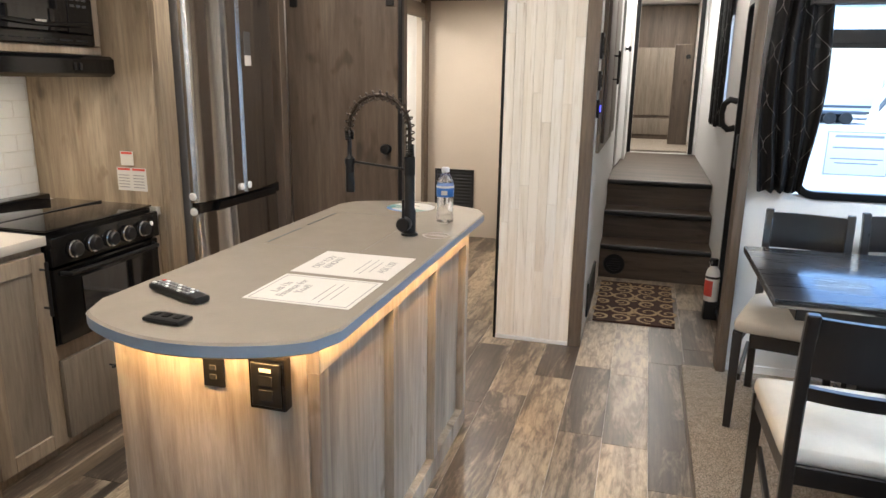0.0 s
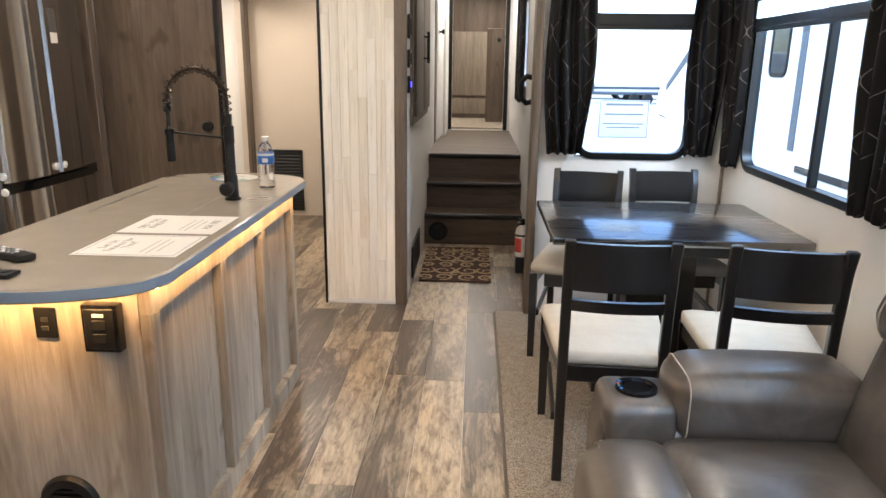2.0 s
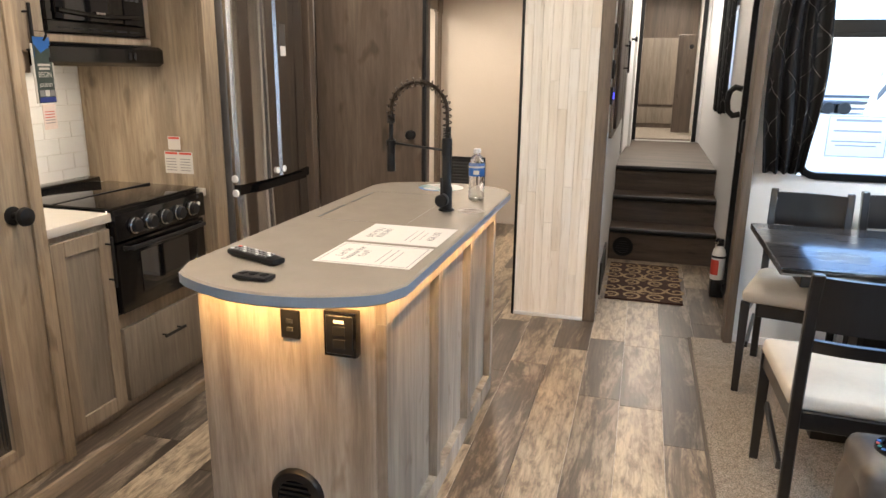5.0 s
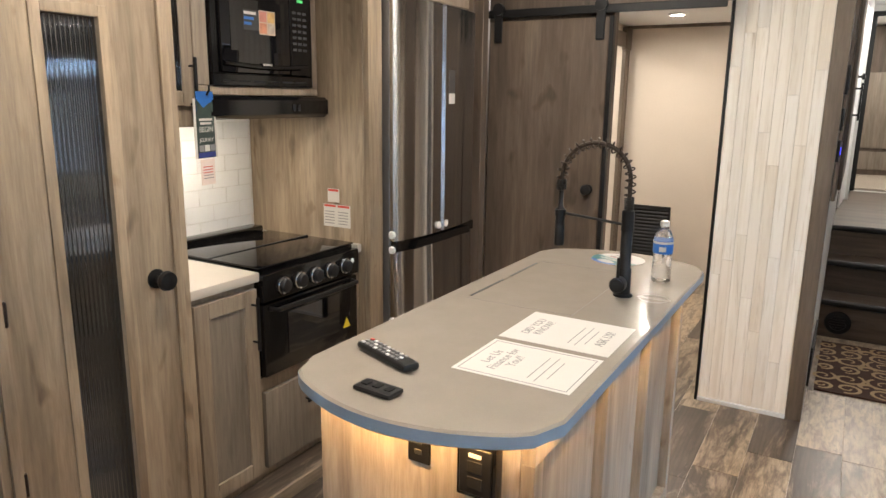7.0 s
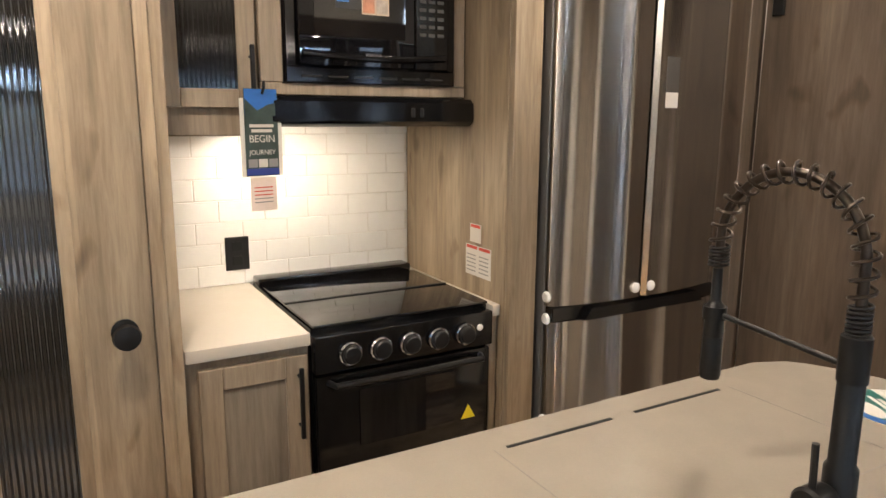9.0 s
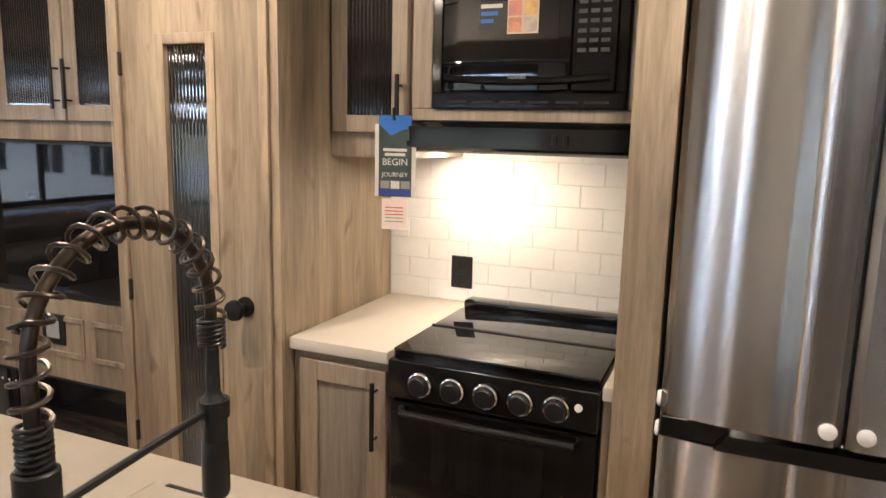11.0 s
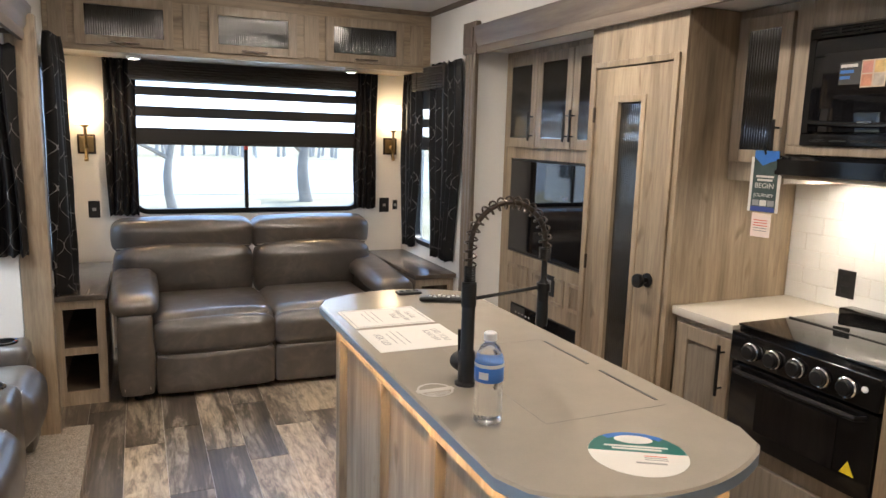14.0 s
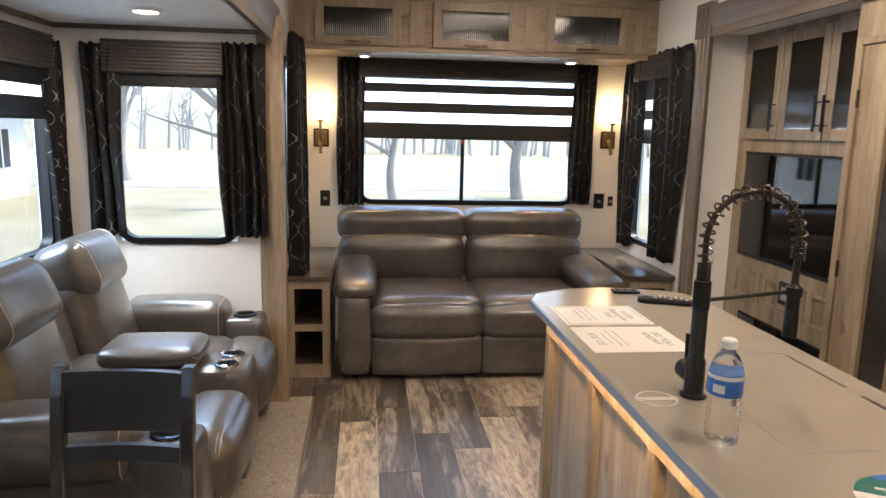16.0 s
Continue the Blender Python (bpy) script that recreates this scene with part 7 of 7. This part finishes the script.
def ground_mat(name):
    m, n, l, b_ = nodes_of(name)
    v = coords(n, l, (1, 1, 1))
    big, fine = noise_tex(n, l, v, 0.25, 4), noise_tex(n, l, v, 30, 5)
    c = ramp(n, l, big, ((0.35, (0.40, 0.33, 0.19)), (0.65, (0.52, 0.44, 0.30))))
    c = mixed(n, l, c, ramp(n, l, fine, ((0.3, (0.6, 0.6, 0.55)), (0.7, (1, 1, 1)))), 0.8, "MULTIPLY")
    l.new(c, b_.inputs["Base Color"])
    b_.inputs["Roughness"].default_value = 0.95
    bumped(n, l, b_, fine, 0.6, 0.03)
    return m


M_GRASS = ground_mat("dry_grass")
M_ROAD = plain("pale_asphalt", (0.22, 0.215, 0.21), 0.9, vary=0.1, scale=4, bump=0.4)
M_GRAVEL = plain("gravel_lot", (0.42, 0.41, 0.39), 0.95, vary=0.15, scale=6, bump=0.5)
# bark lightened past its own tone: haze put into the colour
M_BARK = plain("bark", (0.33, 0.29, 0.25), 0.9, vary=0.3, scale=12, bump=0.8)
M_SIDING = plain("white_siding", (0.78, 0.78, 0.77), 0.4, vary=0.03)
M_ROOF = plain("shingle_roof", (0.20, 0.17, 0.15), 0.9, vary=0.2)
M_TYRE = plain("tyre_rubber", (0.02, 0.02, 0.02), 0.8)
M_STRIPE = plain("slate_stripe", (0.07, 0.085, 0.11), 0.5)
# far trunks paler still, distance haze carried by the base colour
M_WOODS = plain("bare_woods", (0.48, 0.45, 0.42), 0.95, vary=0.35, scale=3, bump=0)

bm = bmesh.new()
box(bm, -400, 400, -400, 400, GZ - 0.5, GZ)
structure("ground", bm, M_GRASS, "dry lawn around the trailer", "ground")
structure("road", made(box, -80, 80, -10.5, -6.2, GZ, GZ + 0.01), M_ROAD, "pale asphalt road behind the trailer", "road")
structure("lot", made(box, 1.0, 60, -5.0, 60, GZ, GZ + 0.012), M_GRAVEL, "pale gravel sales lot", "ground")
structure("field", made(box, -80, 80, -60, -27, GZ, GZ + 0.02), M_GRAVEL, "pale field beyond the lawn", "ground")


def tree(at, height, r, seed, label):
    rnd_ = random.Random(seed)
    t = thing("tree", label, "tree", at, "bare trees on the lawn")
    tr, cr = bmesh.new(), bmesh.new()
    hgt = height * 0.40
    trunk_pts = [(0.12 * math.sin(i * 0.9), 0.1 * math.cos(i * 0.7), hgt * i / 6) for i in range(7)]
    tube(tr, [(0, 0, -0.1)] + trunk_pts, [r * 1.5] + [r * (1 - 0.09 * i) for i in range(7)], 12)

    def limb(p, d, ln, rad, depth):
        pts, rr = [p], [rad]
        q, dd = p.copy(), d.copy()
        for k in range(4):
            dd = (dd + Vector((rnd_.uniform(-0.25, 0.25), rnd_.uniform(-0.25, 0.25), rnd_.uniform(-0.05, 0.22)))).normalized()
            q = q + dd * ln / 4
            pts.append(q.copy()); rr.append(rad * (1 - 0.17 * (k + 1)))
        tube(cr, pts, rr, 5 if depth else 7, caps=False)
        if depth < 4:
            for k in range(3 if depth < 3 else 2):
                i = rnd_.randint(2, 4)
                side = Vector((rnd_.uniform(-1, 1), rnd_.uniform(-1, 1), rnd_.uniform(-0.1, 0.6))).normalized()
                limb(pts[i].copy(), (dd * 0.6 + side * 0.8).normalized(), ln * rnd_.uniform(0.55, 0.75), rr[i] * 0.65, depth + 1)
    for k in range(6):
        a = k * 1.1 + rnd_.uniform(0, 0.6)
        z = trunk_pts[3 + k % 4]
        limb(Vector(z), Vector((math.cos(a), math.sin(a), rnd_.uniform(0.25, 0.9))).normalized(), height * rnd_.uniform(0.22, 0.34), r * 0.5, 1)
    part("trunk", tr, M_BARK, t)
    part("crown", cr, M_BARK, t, "bare branching crown")
    return t


tree((4.9, -20.0, GZ), 10.0, 0.15, 31, "bare lawn tree with wide low branches")
tree((3.6, -14.5, GZ), 13.0, 0.24, 32, "thick bare tree beside the road")
tree((2.0, -24.0, GZ), 9.5, 0.18, 33, "bare spreading tree on the lawn")
tree((0.2, -22.0, GZ), 8.0, 0.16, 34, "bare leaning tree on the lawn")
tree((-4.5, -24.0, GZ), 9.0, 0.24, 35, "bare tree far on the lawn")
tree((11.5, -30.0, GZ), 11.0, 0.26, 36, "bare tree far beyond the road")
bm = bmesh.new()
rnd = random.Random(77)
for i in range(220):
    x, y = rnd.uniform(-75, 95), -66 - rnd.uniform(0, 8)
    h = rnd.uniform(4, 8.5)
    tube(bm, [(x, y, GZ), (x + rnd.uniform(-0.4, 0.4), y, GZ + h * 0.5), (x + rnd.uniform(-0.8, 0.8), y, GZ + h)], [0.16, 0.12, 0.03], 5)
    for k in range(9):
        z = GZ + h * rnd.uniform(0.3, 0.95)
        tube(bm, [(x, y, z), (x + rnd.uniform(-1.8, 1.8), y + rnd.uniform(-0.6, 0.6), z + rnd.uniform(0.5, 1.9))], [0.07, 0.015], 4)
tagged(part("far_woods", bm, M_WOODS), "bare winter woods along the horizon", "woods", kind="stuff")


def parked_trailer(at, rz, length, label, windows, stripe=True, nose=False):
    t = thing("travel_trailer", label, "trailer", at, "trailers on the sales lot")
    t.rotation_euler = (0, 0, radians(rz))
    a, z = -length / 2, 3.2
    if nose:
        bm_ = bmesh.new()
        outline = [(length / 2, 0.55), (length / 2, z), (a + 2.3, z), (a + 0.35, 2.25), (a, 1.75), (a + 0.1, 1.45), (a + 2.2, 1.45), (a + 2.2, 0.55)]
        ring_strip(bm_, [[(x, y, h) for x, h in outline] for y in (-1.25, 1.25)])
        bmesh.ops.bevel(bm_, geom=bm_.edges[:], offset=0.06, segments=2, affect="EDGES")
        part("body", bm_, M_SIDING, t)
        bm_ = bmesh.new()
        ring_strip(bm_, [[(x, y, h) for x, h in ((a + 2.5, 2.95), (a + 0.75, 2.10), (a + 0.75, 1.98), (a + 2.5, 2.78))] for y in (-1.262, -1.251)])
        part("nose_stripe", bm_, M_STRIPE, t, "slate stripe along the sloped nose")
    else:
        part("body", made(box, a, -a, -1.25, 1.25, 0.55, z, bevel=0.12, seg=3), M_SIDING, t)
    if stripe:
        part("stripe", made(box, -length / 2 + 0.1, length / 2 - 0.1, -1.262, -1.251, 0.80, 0.98), M_STRIPE, t, "blue-grey stripe")
    for x, w, z0, z1 in windows:
        wv = part("window", made(frame_ring, "y", -1.25, x - w / 2, x + w / 2, z0, z1, 0.05, -0.02, 0.08), M_BLACK, t)
        block("pane", M_BLACKGLASS, wv, x - w / 2 - 0.01, x + w / 2 + 0.01, -1.262, -1.2505, z0 - 0.01, z1 + 0.01, bevel=0)
    for x in (-0.5, 0.5):
        for y in (-1.0, 1.0):
            wh = part("wheel", made(lathe, (x, y, 0.36), [(0.0, -0.10), (0.34, -0.10), (0.36, -0.06), (0.36, 0.06), (0.34, 0.10), (0.0, 0.10)], 24, "y"), M_TYRE, t)
            part("rim", made(lathe, (x, y + 0.11 * (1 if y > 0 else -1), 0.36), [(0.0, -0.012), (0.20, -0.012), (0.20, 0.012), (0.0, 0.012)], 20, "y"), M_CHROME, wh)
    block("chassis", M_BLACK, t, -length / 2, length / 2 + 1.0, -0.5, 0.5, 0.42, 0.55)
    return t


near = parked_trailer((6.3, 6.0, GZ), -90, 13.0, "white travel trailer parked beside the dining slide", ((-0.62, 0.46, 2.36, 2.95), (4.8, 1.1, 1.8, 2.6)), False, True)
parked_trailer((13.0, 54.0, GZ), 0, 7.0, "white travel trailer far across the lot", ())
parked_trailer((-9.0, 33.0, GZ), 12, 8.0, "white travel trailer at the edge of the lot", ((-1.5, 0.9, 1.8, 2.6),))
ed_ = block("door", M_SIDING, near, -1.1, -0.06, -1.256, -1.251, 1.47, 3.06, bevel=0, label="white entry door")
block("door_edge", M_STRIPE, ed_, -0.058, 0.10, -1.262, -1.251, 1.47, 3.06, bevel=0)
block("skirt_band", M_KEY, near, 0.2, 6.3, -1.258, -1.251, 1.24, 1.32, bevel=0, label="grey band")
bm = bmesh.new()
tube(bm, [(-0.45, -1.25, 0.90), (-0.45, -1.36, 0.95), (-0.42, -1.40, 1.06), (-0.34, -1.40, 1.10), (1.10, -1.40, 1.12), (1.22, -1.40, 1.08), (1.27, -1.36, 0.95), (1.27, -1.25, 0.85)], 0.022, 8)
part("grab_handle", bm, M_KEY, near, "grey folding grab handle")
house = thing("house", "pale single-storey house with a shingle roof beyond the lawn", "house", (17.0, -19.5, GZ))
block("wall", M_SIDING, house, -4.5, 4.5, -4, 4, 0, 2.9, bevel=0)
bm = bmesh.new()
ring_strip(bm, [[(x, y, z) for y, z in ((-4.6, 2.75), (4.6, 2.75), (4.6, 2.95), (0, 4.6), (-4.6, 2.95))] for x in (-5.0, 5.0)])
part("roof", bm, M_ROOF, house)
for y in (-2.4, 0.2, 2.4):
    wv = block("window", M_BLACKGLASS, house, -4.52, -4.49, y - 0.5, y + 0.5, 1.0, 2.2, bevel=0)
    block("frame", M_WHITE, wv, -4.54, -4.51, y - 0.04, y + 0.04, 1.0, 2.2, bevel=0)
car = thing("flatbed_trailer", "dark flatbed trailer parked on the lot", "trailer", (11.6, 47.0, GZ))
block("bed", M_STRIPE, car, -2.4, 2.4, -0.9, 0.9, 0.62, 0.78, bevel=0.02)
block("headboard", M_STRIPE, car, -2.4, -2.3, -0.9, 0.9, 0.78, 1.35, bevel=0.02)
for x in (0.4, 1.3):
    for y in (-0.95, 0.95):
        part("wheel", made(lathe, (x, y, 0.36), [(0.0, -0.10), (0.34, -0.10), (0.36, -0.06), (0.36, 0.06), (0.34, 0.10), (0.0, 0.10)], 24, "y"), M_TYRE, car)

# ---- floor planks ----
floor_ob = structure("floor", made(box, XL - 0.70, 1.675, YR, 3.93, -0.0055, -0.0025), M_GROUT, "weathered brown vinyl plank floor", "floor")
rnd = random.Random(11)
W = 0.183
x = 0.71 - 9 * W
shared = {}
while x < 1.675:
    x0, x1 = max(x, XL), min(x + W, 1.675)
    y = YR - rnd.uniform(0, 1.1)
    if abs(x - 0.71) < 0.01:
        y = -0.42 - 1.43 * 3
    while y < 3.93 and x1 - x0 > 0.01:
        ln = 1.43 if abs(x - 0.71) < 0.01 else rnd.choice((0.72, 1.22, 1.22))
        y0, y1 = max(y, YR), min(y + ln, 3.93 if x1 < 0.5 else 2.96)
        if y1 - y0 > 0.03:
            key = (round(x1 - x0, 3), round(y1 - y0, 3))
            if key not in shared:
                shared[key] = mesh_of("plank", made(box, 0.0006, x1 - x0 - 0.0006, 0.0008, y1 - y0 - 0.0008, -0.0025, 0.0, bevel=0.0007, seg=1), M_PLANK)
            ob = new("plank", shared[key])
            ob.location = (x0, y0, 0)
            ob.parent = floor_ob
        y += ln
    x += W
